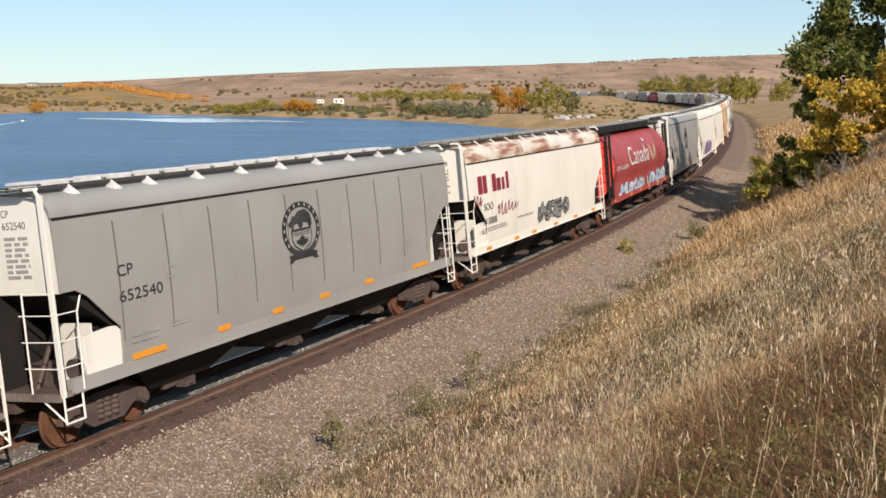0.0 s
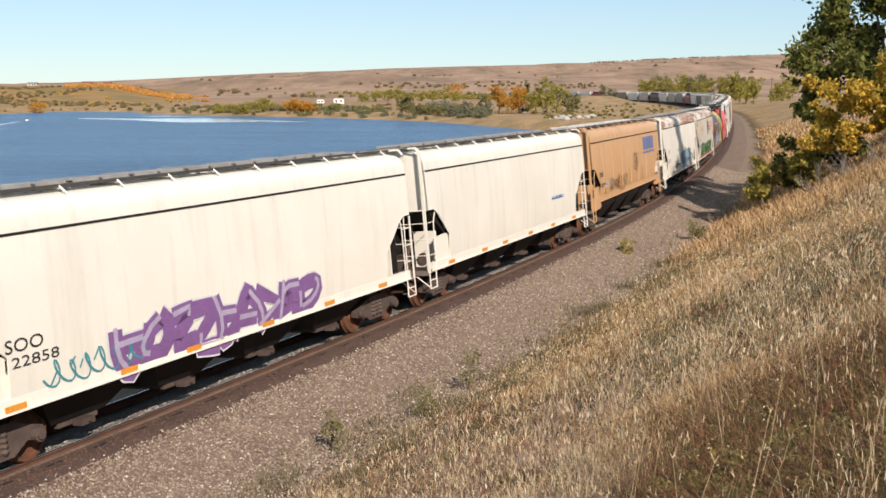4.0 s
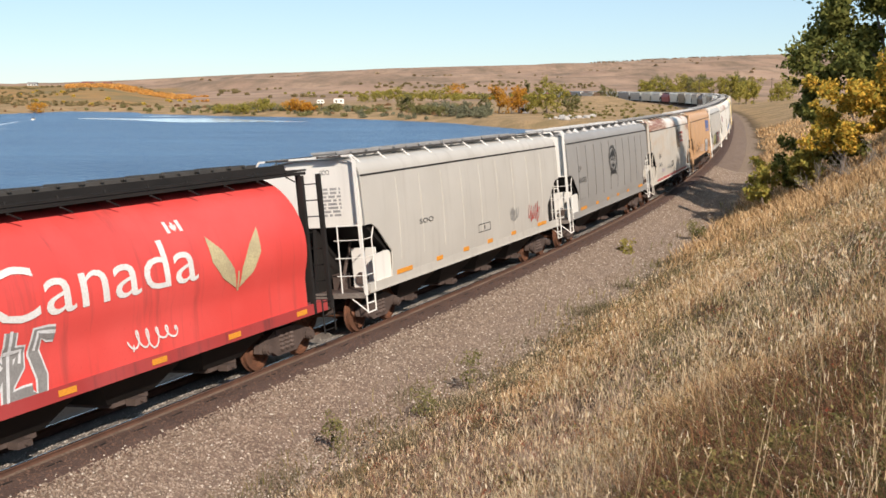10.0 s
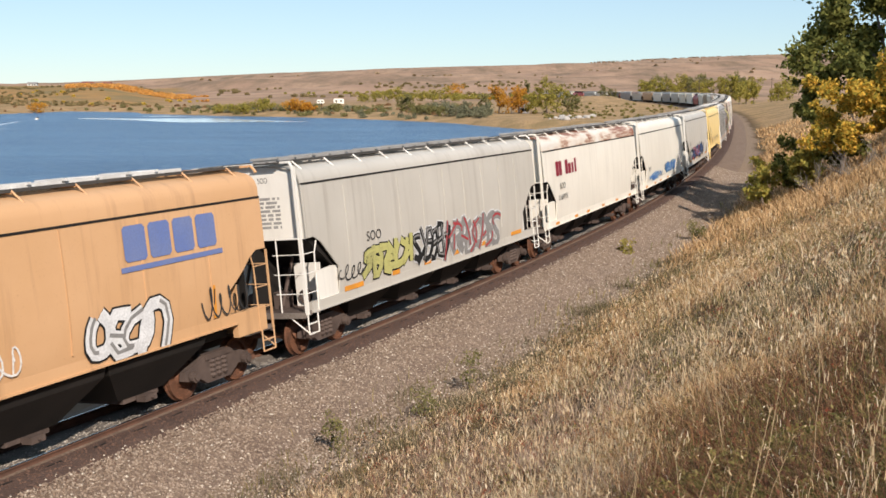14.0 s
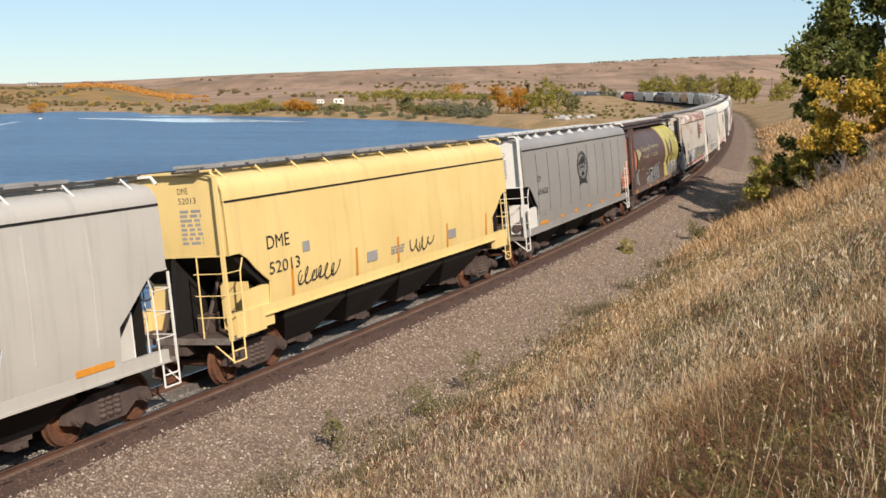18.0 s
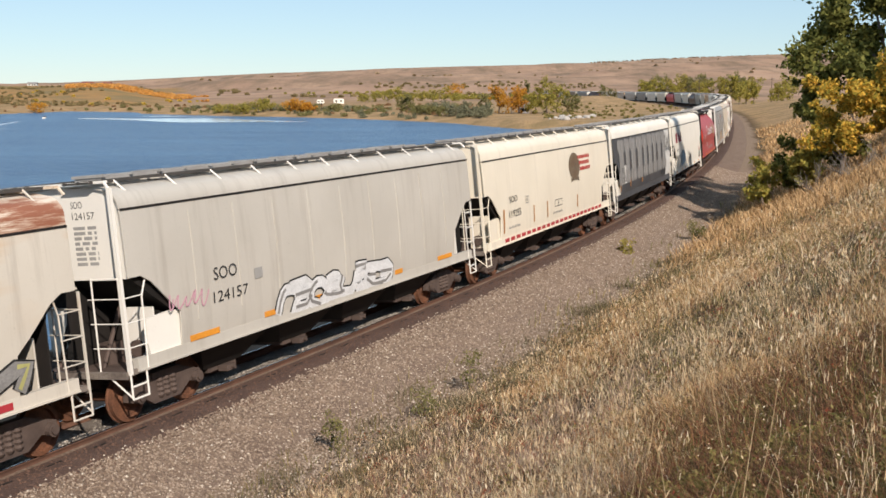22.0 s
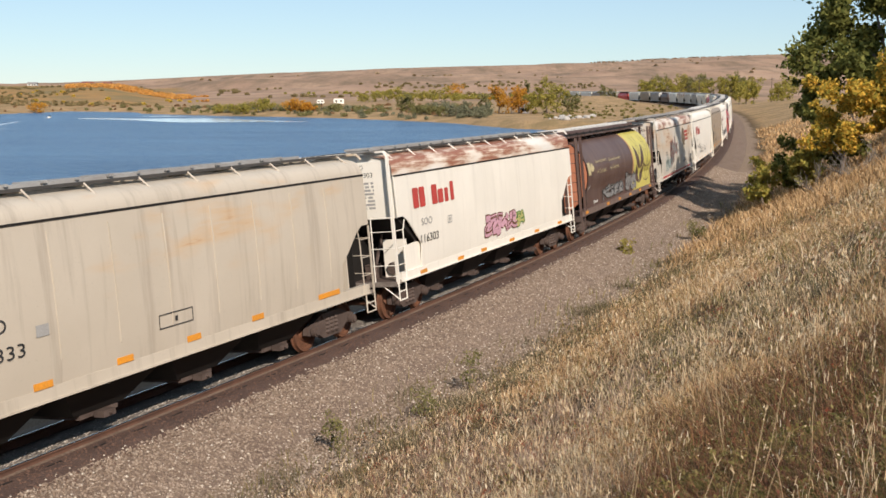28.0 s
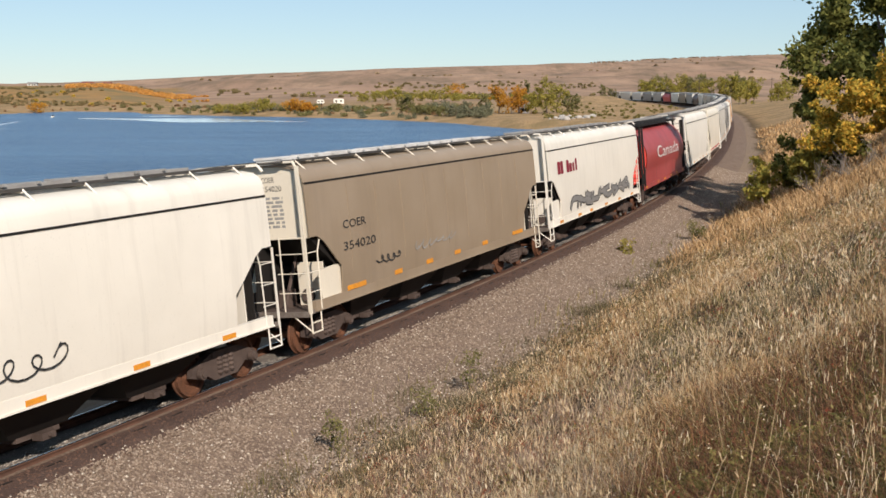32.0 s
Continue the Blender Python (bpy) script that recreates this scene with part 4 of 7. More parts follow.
for n, code in enumerate(ORDER):
    i = n - 1
    spec = dict(KIND[code])
    col = COL[spec.pop("col")]
    for k in ("roofcol", "endcol"):
        if k in spec:
            spec[k] = COL[spec[k]]
    # grey cars get darker ribs: the bulges' shading is painted on
    if code == "G":
        spec["ribmat"] = M["seam"]
    if i in (1, 7, 16, 30):
        spec["roofcol"] = COL["rustroof"]
    car, wheels = hopper(paints=col, detail=i < 40, **spec)
    TRAIN.append((i, code, car, wheels, (car_end(i) + car_end(i - 1)) / 2))


def stand_on(s):
    """The pose of a car whose middle stands at s: its two trucks are on the track."""
    ax, ay, _ = line(s - 6.2)
    bx, by, _ = line(s + 6.2)
    yaw = math.atan2(by - ay, bx - ax)
    return Matrix.Translation(((ax + bx) / 2, (ay + by) / 2, 0)) @ Matrix.Rotation(yaw, 4, "Z") @ Matrix.Rotation(-CANT, 4, "X")


# ---- lettering, crests and spray paint ----
INKS = dict(M)
INKS["crestgold"] = mat("worn_bronze", (0.2, 0.13, 0.08), (0.13, 0.085, 0.055), 0.6)
INKS.update(SPRAY)


def font_mesh(text):
    c = bpy.data.curves.new("lettering", "FONT")
    c.body, c.resolution_u = text, 3
    ob = bpy.data.objects.new("lettering", c)
    scene.collection.objects.link(ob)
    me = bpy.data.meshes.new_from_object(ob.evaluated_get(bpy.context.evaluated_depsgraph_get()))
    bpy.data.objects.remove(ob)
    bpy.data.curves.remove(c)
    return me


FONT = {}


def text_work(bm, text, x0, z0, x1, z1):
    if text not in FONT:
        FONT[text] = font_mesh(text)
    bm.from_mesh(FONT[text])
    xs, ys = [v.co.x for v in bm.verts], [v.co.y for v in bm.verts]
    ax, ay = (x1 - x0) / (max(xs) - min(xs)), (z1 - z0) / (max(ys) - min(ys))
    lx, ly = min(xs), min(ys)
    for v in bm.verts:
        v.co = Vector((x0 + (v.co.x - lx) * ax, 0, z0 + (v.co.y - ly) * ay))


def poly(bm, pts, layer=0.0):
    try:
        bm.faces.new([bm.verts.new((x, layer, z)) for x, z in pts])
    except ValueError:
        pass


def ribbon(bm, pts, w, layer=0.0):
    """A brush stroke along pts."""
    left, right = [], []
    for i, (x, z) in enumerate(pts):
        a, b = pts[max(0, i - 1)], pts[min(len(pts) - 1, i + 1)]
        dx, dz = b[0] - a[0], b[1] - a[1]
        d = math.hypot(dx, dz) or 1
        left.append(bm.verts.new((x - dz / d * w, layer, z + dx / d * w)))
        right.append(bm.verts.new((x + dz / d * w, layer, z - dx / d * w)))
    for i in range(len(pts) - 1):
        bm.faces.new((left[i], right[i], right[i + 1], left[i + 1]))


def rect(bm, x0, z0, x1, z1, layer=0.0):
    poly(bm, [(x0, z0), (x1, z0), (x1, z1), (x0, z1)], layer)


def bars_work(bm, n, x0, z0, x1, z1, rng):
    h = (z1 - z0) / n
    for j in range(n):
        x = x0
        while x < x1 - 0.02:
            w = min(rng.uniform(0.08, 0.3), x1 - x)
            rect(bm, x, z1 - (j + 0.72) * h, x + w, z1 - j * h - 0.1 * h)
            x += w + 0.06


def frame_work(bm, x0, z0, x1, z1):
    w = 0.022
    rect(bm, x0, z0, x1, z0 + w)
    rect(bm, x0, z1 - w, x1, z1)
    rect(bm, x0, z0 + w, x0 + w, z1 - w)
    rect(bm, x1 - w, z0 + w, x1, z1 - w)
    rect(bm, (x0 + x1) / 2 - 0.04, (z0 + z1) / 2 - 0.05, (x0 + x1) / 2 + 0.04, (z0 + z1) / 2 + 0.05)


def brand_blocks(text, x0, z0, x1, z1, fill=0.92):
    """A company's word as plain blocks, one mesh to a letter."""
    n = len(text)
    w = (x1 - x0) / n
    out = []
    for i, ch in enumerate(text):
        if ch == " ":
            continue
        top = z1 if ch.isupper() or ch in "&l" else z0 + 0.72 * (z1 - z0)
        a, b = x0 + i * w + 0.05 * w, x0 + (i + fill) * w
        if ch in "il":
            a, b = a + 0.14 * w, b - 0.14 * w
        t = 0.1 * (b - a)
        bm = bmesh.new()
        poly(bm, [(a, z0 + t), (a + t, z0), (b - t, z0), (b, z0 + t), (b, top - t), (b - t, top), (a + t, top), (a, top - t)])
        out.append(bm)
    if "&" in text:
        bm = bmesh.new()
        rect(bm, x0 - 0.1, z0 - 0.18, x1 + 0.1, z0 - 0.08)
        out.append(bm)
    return out


def oval(cx, cz, a, b, n=32):
    return [(cx + a * math.cos(i * math.tau / n), cz + b * math.sin(i * math.tau / n)) for i in range(n)]


def ring_work(bm, cx, cz, a, b, inner):
    """A flat oval ring in one piece."""
    out = [bm.verts.new((x, 0, z)) for x, z in oval(cx, cz, a, b)]
    ins = [bm.verts.new((x, 0, z)) for x, z in oval(cx, cz, a * inner, b * inner)]
    for i in range(len(out)):
        j = (i + 1) % len(out)
        bm.faces.new((out[i], out[j], ins[j], ins[i]))


BEAVER = [(-0.62, 0.12), (-0.66, 0.26), (-0.5, 0.38), (-0.44, 0.5), (-0.3, 0.5), (-0.1, 0.66), (0.25, 0.7), (0.5, 0.52), (0.56, 0.28), (0.56, 0.06), (0.4, 0.04), (0.36, 0.2), (0.1, 0.24), (0.06, 0.06), (-0.12, 0.04), (-0.16, 0.22), (-0.36, 0.2), (-0.42, 0.02), (-0.54, 0.02), (-0.5, 0.14)]
SHIELD = [(-0.52, 0.0), (-0.52, -0.34), (-0.4, -0.58), (0.0, -0.82), (0.4, -0.58), (0.52, -0.34), (0.52, 0.0), (-0.52, 0.0)]


def crest_parts(cx, cz, a, b):
    """The pieces of a railway crest: name, mesh, height above the side, and whether it is dark."""
    out = []

    def piece(name, work, lift, dark=True):
        bm = bmesh.new()
        work(bm)
        out.append((name, bm, lift, dark))

    piece("crest_ring", lambda bm: ring_work(bm, cx, cz, a, b, 0.80), 0.003)
    for i in range(15):
        w = radians(-35 + 250 * i / 14)
        x, z = cx + 0.9 * a * math.cos(w), cz + 0.9 * b * math.sin(w)
        piece("crest_mark", lambda bm: rect(bm, x - 0.03, z - 0.035, x + 0.03, z + 0.035), 0.006, False)
    piece("crest_animal", lambda bm: poly(bm, [(cx + x * a, cz + z * b) for x, z in BEAVER]), 0.004)
    piece("crest_shield", lambda bm: ribbon(bm, [(cx + x * a, cz + z * b) for x, z in SHIELD], 0.016), 0.004)
    for i in range(3):
        piece("crest_line", lambda bm: rect(bm, cx - 0.48 * a, cz - (0.06 + 0.07 * i) * b, cx + 0.48 * a, cz - (0.045 + 0.07 * i) * b), 0.004)
    piece("crest_leaf", lambda bm: maple_work(bm, cx - 0.32 * a, cz - 0.66 * b, cx + 0.32 * a, cz - 0.2 * b), 0.004)
    piece("crest_banner", lambda bm: poly(bm, [(cx + x * a, cz + z * b) for x, z in ((-0.78, -1.16), (-0.55, -1.14), (-0.5, -1.06), (0.5, -1.06), (0.55, -1.14), (0.78, -1.16), (0.7, -1.02), (0.76, -0.9), (0.5, -0.84), (-0.5, -0.84), (-0.76, -0.9), (-0.7, -1.02))]), 0.008)
    return out


def maple_work(bm, x0, z0, x1, z1):
    half = [(0.0, 1.0), (0.1, 0.8), (0.2, 0.84), (0.17, 0.55), (0.33, 0.7), (0.37, 0.6), (0.5, 0.63), (0.44, 0.48), (0.5, 0.42), (0.24, 0.22), (0.25, 0.14), (0.03, 0.17), (0.03, 0.0)]
    pts = half + [(-x, z) for x, z in half[::-1][:-1]]
    poly(bm, [((x0 + x1) / 2 + x * (x1 - x0), z0 + z * (z1 - z0)) for x, z in pts], 0.002)


def leaf_work(bm, x0, z0, x1, z1):
    """A stylised sprout of two broad pointed leaves."""
    cx, w, h = (x0 + x1) / 2, (x1 - x0) / 2, z1 - z0
    for s in (-1, 1):
        poly(bm, [(cx + s * 0.05 * w, z0), (cx + s * 0.55 * w, z0 + 0.22 * h), (cx + s * 0.9 * w, z0 + 0.55 * h), (cx + s * 0.95 * w, z0 + h), (cx + s * 0.5 * w, z0 + 0.72 * h), (cx + s * 0.15 * w, z0 + 0.35 * h)])
    ribbon(bm, [(cx, z0 - 0.05 * h), (cx, z0 + 0.3 * h)], 0.03, 0.001)


def tag_work(bm, n, x0, z0, x1, z1, rng):
    """A quick looping scrawl, one stroke running into the next, with a few crossing dashes."""
    w, mid, half = (x1 - x0) / n, (z0 + z1) / 2, (z1 - z0) / 2
    tall = [rng.uniform(0.45, 1.0) for _ in range(n + 2)]
    turn, loop = rng.uniform(0, math.tau), rng.uniform(0.25, 0.5)
    for i in range(n):
        pts = []
        for k in range(13):
            t = i + k / 12
            a = tall[i] + (tall[i + 1] - tall[i]) * k / 12
            pts.append((x0 + w * (t + loop * math.sin(math.tau * t + turn)), mid + half * a * math.sin(math.tau * t + turn * 0.6) + 0.15 * half * math.sin(2.3 * t)))
        ribbon(bm, pts, 0.019, 0.0006 * i)
        if rng.random() < 0.5:
            a, b = rng.uniform(0, 0.6) * w, rng.uniform(-0.9, 0.3) * half
            ribbon(bm, [(x0 + i * w + a, mid + b), (x0 + i * w + a + rng.uniform(0.05, 0.4) * w, mid + b + rng.uniform(0.5, 1.1) * half)], 0.018, 0.0006 * i + 0.0003)


# loose strokes of spray paint, each form in a box from -0.5 to 0.5
STROKES = [
    [[(-0.32, -0.5), (-0.28, 0.1), (-0.34, 0.5)], [(-0.3, 0.42), (0.3, 0.34), (0.28, 0.05), (-0.2, -0.02), (0.4, -0.5)]],
    [[(-0.42, -0.5), (-0.22, 0.1), (-0.05, 0.5), (0.1, 0.48), (0.25, 0.0), (0.42, -0.5)], [(-0.2, -0.14), (0.26, -0.1)]],
    [[(0.42, 0.36), (0.05, 0.48), (-0.36, 0.28), (-0.1, 0.02), (0.34, -0.2), (0.1, -0.48), (-0.42, -0.36)]],
    [[(-0.36, 0.5), (-0.32, -0.5)], [(0.42, 0.48), (-0.2, 0.0), (0.44, -0.46)]],
    [[(-0.4, 0.5), (-0.36, -0.25), (0.0, -0.48), (0.34, -0.25), (0.4, 0.5)]],
    [[(0.36, 0.42), (-0.34, 0.4), (-0.36, -0.42), (0.4, -0.42)], [(-0.3, 0.02), (0.22, 0.04)]],
    [[(-0.4, -0.5), (-0.38, 0.4), (0.3, -0.35), (0.36, 0.5)]],
    [[(0.0, 0.46), (-0.38, 0.2), (-0.36, -0.26), (0.02, -0.46), (0.38, -0.22), (0.36, 0.24), (0.0, 0.46)]],
    [[(-0.36, 0.42), (0.38, 0.46), (-0.3, -0.42), (0.4, -0.44)]],
]
# half a wheat sprig: base, tip and the two bends of each leaf, aside and up
WHEAT = [((0.05, 2.22), (0.90, 3.45), (1.25, 2.35), (0.05, 2.85)), ((0.05, 1.50), (0.90, 2.45), (1.2, 1.65), (0.05, 2.05))]


def spray_letter(rng, cx, cz, w, h):
    """One loose letter-like form: its strokes, leaning and jittered."""
    lean, mx, mz = rng.uniform(-0.05, 0.3), rng.choice((-1, 1)), rng.choice((-1, 1))
    out = []
    for stroke in STROKES[rng.randrange(len(STROKES))]:
        pts = [(mx * x + rng.uniform(-0.12, 0.12), mz * z + rng.uniform(-0.1, 0.1)) for x, z in stroke]
        if len(pts) > 3:
            pts = pts[:1] + [((1 - k) * a[0] + k * b[0], (1 - k) * a[1] + k * b[1]) for a, b in zip(pts, pts[1:]) for k in (0.3, 0.7)] + pts[-1:]
        out.append([(cx + (x + lean * z) * w, cz + z * h) for x, z in pts])
    return out


def deco(car, code, kind, what, ink, x0, z0, x1, z1):
    """Lays one piece of lettering or paint on the camera side of a car."""
    fy = round_y if code in "RDN" else side_y
    lift = 0.012
    x0, x1 = max(-7.6 if code not in "RDN" else -6.8, min(x0, x1)), min(7.6 if code not in "RDN" else 6.85, max(x0, x1))
    rng = random.Random(int(abs(x0 * 131 + z0 * 977 + x1 * 17) * 10))

    def put(bm, name, material, extra=0.0, label=""):
        if bm.faces:
            onto(bm, fy, -1, lift + extra)
            part(name, bm, material, car, label)

    bm = bmesh.new()
    if kind == "text":
        text_work(bm, what, x0, z0, x1, z1)
        put(bm, "lettering", INKS[ink], 0.006)
    elif kind == "brand":
        for block in brand_blocks(what, x0, z0, x1, z1):
            put(block, "brand_block", INKS[ink], 0.004)
    elif kind == "brand3":
        h = (z1 - z0) / 3
        for j, word in enumerate(("Ooooooaa", "Oaaaaaa", "Oaaaaaa")):
            for block in brand_blocks(word.upper(), x0 + 0.12 * j, z1 - (j + 0.6) * h, x0 + 0.12 * j + (x1 - x0 - 0.24) * len(word) / 8, z1 - j * h, 0.78):
                put(block, "brand_block", INKS[ink], 0.004)
    elif kind == "crest":
        cx, cz, a, b = (x0 + x1) / 2, (z0 + z1) / 2, (x1 - x0) / 2, (z1 - z0) / 2
        light = INKS["crestgold"] if ink == "bronze" else COL["grey"]
        if ink == "bronze":
            poly(bm, oval(cx, cz, a, b))
            put(bm, "crest", INKS["bronze"], 0.003)
            for name, piece, up, dark in crest_parts(cx, cz, a * 0.98, b * 0.98):
                if name in ("crest_animal", "crest_shield", "crest_leaf", "crest_banner"):
                    put(piece, name, INKS["bronze"] if name == "crest_banner" else light, up + 0.005)
        else:
            for name, piece, up, dark in crest_parts(cx, cz, a, b):
                put(piece, name, INKS[ink] if dark else light, up)
    elif kind == "ring":
        ring_work(bm, (x0 + x1) / 2, (z0 + z1) / 2, (x1 - x0) / 2, (z1 - z0) / 2, 0.7)
        put(bm, "crest_ring", INKS[ink], 0.003)
    elif kind == "maple":
        maple_work(bm, x0, z0, x1, z1)
        put(bm, "maple_leaf", INKS[ink], 0.003)
    elif kind == "leaf":
        leaf_work(bm, x0, z0, x1, z1)
        put(bm, "wheat_leaf", INKS[ink.replace("SP:", "")] if "SP:" not in ink else SPRAY[ink[3:]], 0.003)
    elif kind == "frame":
        frame_work(bm, x0, z0, x1, z1)
        put(bm, "stencil_box", INKS[ink.replace("SP:", "")], 0.003)
    elif kind == "square":
        rect(bm, x0, z0, x1, z1)
        put(bm, "stencil_plate", INKS[ink], 0.003)
    elif kind == "bars":
        bars_work(bm, int(what), x0, z0, x1, z1, rng)
        put(bm, "stencil_lines", INKS[ink], 0.003)
    elif kind == "tag":
        tag_work(bm, int(what), x0, z0, x1, z1, rng)
        put(bm, "spray_tag", SPRAY[ink[3:]] if ink.startswith("SP:") else INKS[ink], 0.010)
    elif kind == "panel":
        rect(bm, x0 + 0.24, 1.18, 6.85, 4.1)
        put(bm, "painted_panel", SPRAY[ink], 0.002, "weathered yellow panel")
        edge_strip = bmesh.new()
        rect(edge_strip, x0, 1.18, x0 + 0.22, 4.1)
        put(edge_strip, "panel_border", SPRAY["peach"], 0.002, "faded peach border")
        for centre, solid in ((x0 + 1.75, True), (x0 + 3.55, False)):
            for base, tip, low, high in WHEAT:
                for side in (-1, 1):
                    edge_a, edge_b = [], []
                    for k in range(11):
                        t = k / 10
                        for ctrl, out in ((low, edge_a), (high, edge_b)):
                            q = [(1 - t) ** 2 * base[m] + 2 * t * (1 - t) * ctrl[m] + t * t * tip[m] for m in (0, 1)]
                            out.append((centre + side * q[0], q[1]))
                    leaf = bmesh.new()
                    if solid:
                        poly(leaf, edge_a + edge_b[-2:0:-1])
                    else:
                        ribbon(leaf, edge_a + edge_b[-2:0:-1] + edge_a[:1], 0.026)
                    put(leaf, "wheat_leaf", COL["brown"], 0.006)
            for side in (-1, 1):
                awn = bmesh.new()
                ribbon(awn, [(centre + side * 0.07, 2.95), (centre + side * 0.16, 3.35), (centre + side * 0.34, 3.85)], 0.024)
                put(awn, "wheat_awn", COL["brown"], 0.006)
    elif kind == "slabs":
        # fat silver slabs with swollen feet, over black
        rng2, x = random.Random(5), x0
        while x < x1 - 0.8:
            w = rng2.uniform(1.15, 1.6)
            for cx, cz, a, b in ((x + w / 2, (z0 + z1) / 2, 0.36 * w, 0.44 * (z1 - z0)), (x + 0.27 * w, z0 + 0.32, 0.27 * w, 0.34), (x + 0.75 * w, z0 + 0.28, 0.25 * w, 0.3), (x + 0.27 * w, z1 - 0.3, 0.3 * w, 0.32), (x + 0.74 * w, z1 - 0.34, 0.27 * w, 0.33)):
                blob = bmesh.new()
                poly(blob, [(cx + a * math.copysign(abs(math.cos(k * math.tau / 28)) ** 0.6, math.cos(k * math.tau / 28)), cz + b * math.copysign(abs(math.sin(k * math.tau / 28)) ** 0.6, math.sin(k * math.tau / 28))) for k in range(28)])
                put(blob, "spray_slab", SPRAY["silver"], 0.004 + 0.002 * rng2.random())
                if rng2.random() < 0.7:
                    gleam = bmesh.new()
                    ribbon(gleam, [(cx - 0.5 * a, cz - 0.5 * b), (cx - 0.62 * a, cz), (cx - 0.5 * a, cz + 0.55 * b)], 0.05)
                    put(gleam, "spray_shine", SPRAY["palesilver"], 0.010)
            x += w + 0.12
    elif kind == "piece":
        n = round(int(what) * 1.5)
        rim, fill, shine = [k.replace("SP", "") for k in ink.split("/")]
        fill = "silver" if fill == "grey" else fill
        w, h = (x1 - x0) / n, z1 - z0
        fat = min(0.24 * w, 0.19 * h)
        inner, light = bmesh.new(), bmesh.new()
        for i in range(n):
            cx, cz = x0 + (i + 0.5) * w, (z0 + z1) / 2 + rng.uniform(-0.06, 0.06) * h
            for k, pts in enumerate(spray_letter(rng, cx, cz, w * rng.uniform(1.5, 2.0), h * rng.uniform(0.68, 0.98))):
                level = 0.0008 * k + 0.0018 * (i % 3)
                ribbon(bm, pts, fat + 0.04, level)
                ribbon(inner, pts, fat, level)
                ribbon(light, [(x, z + 0.25 * fat) for x, z in pts[: max(2, len(pts) // 2)]], fat * 0.3, level)
        put(bm, "spray_outline", SPRAY[rim], 0.004)
        put(inner, "spray_fill", SPRAY[fill], 0.011)
        put(light, "spray_shine", SPRAY[shine], 0.018)


BY_NUMBER = {i: (car, code) for i, code, car, wheels, mid in TRAIN}


def dress(i, *work):
    for w in work:
        deco(*BY_NUMBER[i], *w)


def end_marks(i, a, b):
    """Reporting marks and lines of stencil on the end sheet that faces the camera."""
    car, code = BY_NUMBER[i]
    for text, z in ((a, 4.15), (b, 3.94)):
        if text:
            bm = bmesh.new()
            text_work(bm, text, 0, z, 0.09 * len(text), z + 0.13)
            for v in bm.verts:
                v.co = Vector((-HALF + 0.056, -0.36 - v.co.x, v.co.z))
            part("lettering", bm, M["ink"], car)
    bm = bmesh.new()
    bars_work(bm, 8, 0.0, 3.05, 0.55, 3.82, random.Random(i))
    for v in bm.verts:
        v.co = Vector((-HALF + 0.056, -0.36 - v.co.x, v.co.z))
    part("stencil_lines", bm, M["inkgrey"], car)


CREST_CAR = (
    ("text", "CP", "ink", -6.45, 2.89, -6.03, 3.1),
    ("frame", "-", "inkgrey", -5.08, 2.67, -4.81, 2.89),
    ("crest", "-", "ink", -1.04, 2.42, 0.56, 3.69),
    ("bars", "2", "inkgrey", -6.22, 1.58, -5.44, 1.81),
    ("bars", "2", "inkgrey", -5.1, 1.7, -4.53, 1.84),
    ("bars", "3", "inkgrey", 4.69, 1.88, 5.33, 2.17))
dress(0, *CREST_CAR, ("text", "652540", "ink", -6.45, 2.42, -5.25, 2.63))
end_marks(0, "CP", "652540")
dress(3, *CREST_CAR, ("text", "652089", "ink", -6.45, 2.42, -5.25, 2.63))
end_marks(3, "CP", "652089")
dress(12, *CREST_CAR, ("text", "651762", "ink", -6.45, 2.42, -5.25, 2.63))
end_marks(12, "CP", "651762")
dress(20, *CREST_CAR, ("text", "651622", "ink", -6.45, 2.42, -5.25, 2.63))
end_marks(20, "CP", "651622")
dress(28, *CREST_CAR[:1], *CREST_CAR[3:], ("square", "-", "inkred2", 0.6, 3.35, 1.3, 3.7), ("piece", "6", "orange/cream/orange", -2.4, 1.5, 2.6, 2.1))
end_marks(28, "CP", "")
for i in range(40, 64):
    if BY_NUMBER[i][1] == "G":
        dress(i, ("ring", "-", "ink", -1.04, 2.42, 0.56, 3.69))
dress(1,
      ("brand", "CP Rail", "inkred", -7.13, 2.93, -4.17, 3.5),
      ("text", "SOO", "ink", -6.73, 2.38, -5.9, 2.61),
      ("text", "113888", "ink", -6.8, 1.92, -5.61, 2.14),
      ("piece", "5", "black/silver/black", -1.2, 1.49, 2.4, 2.02),
      ("tag", "3", "inkred", -7.73, 2.5, -6.85, 2.96),
      ("tag", "6", "inkred", -5.54, 2.09, -3.51, 2.54),
      ("tag", "5", "inkgrey", -3.52, 1.82, -1.93, 1.91),
      ("bars", "2", "inkgrey", -6.96, 1.68, -4.65, 1.83))
dress(2,
      ("text", "CPWX 608000", "inkw", -6.75, 2.44, -3.95, 2.64),
      ("text", "Canada", "inkw", -3.6, 2.5, 1.6, 3.42),
      ("square", "-", "inkw", 1.08, 3.5, 1.18, 3.72),
      ("square", "-", "inkw", 1.46, 3.5, 1.56, 3.72),
      ("maple", "-", "inkw", 1.22, 3.5, 1.42, 3.72),
      ("leaf", "-", "inkgold", 1.9, 2.4, 3.7, 3.4),
      ("leaf", "-", "SP:red", 4.1, 2.4, 5.7, 3.3),
      ("piece", "7", "red/paleblue/white", -5.84, 1.14, 0.3, 1.73),
      ("piece", "5", "red/paleblue/white", 1.38, 1.0, 6.72, 1.79))
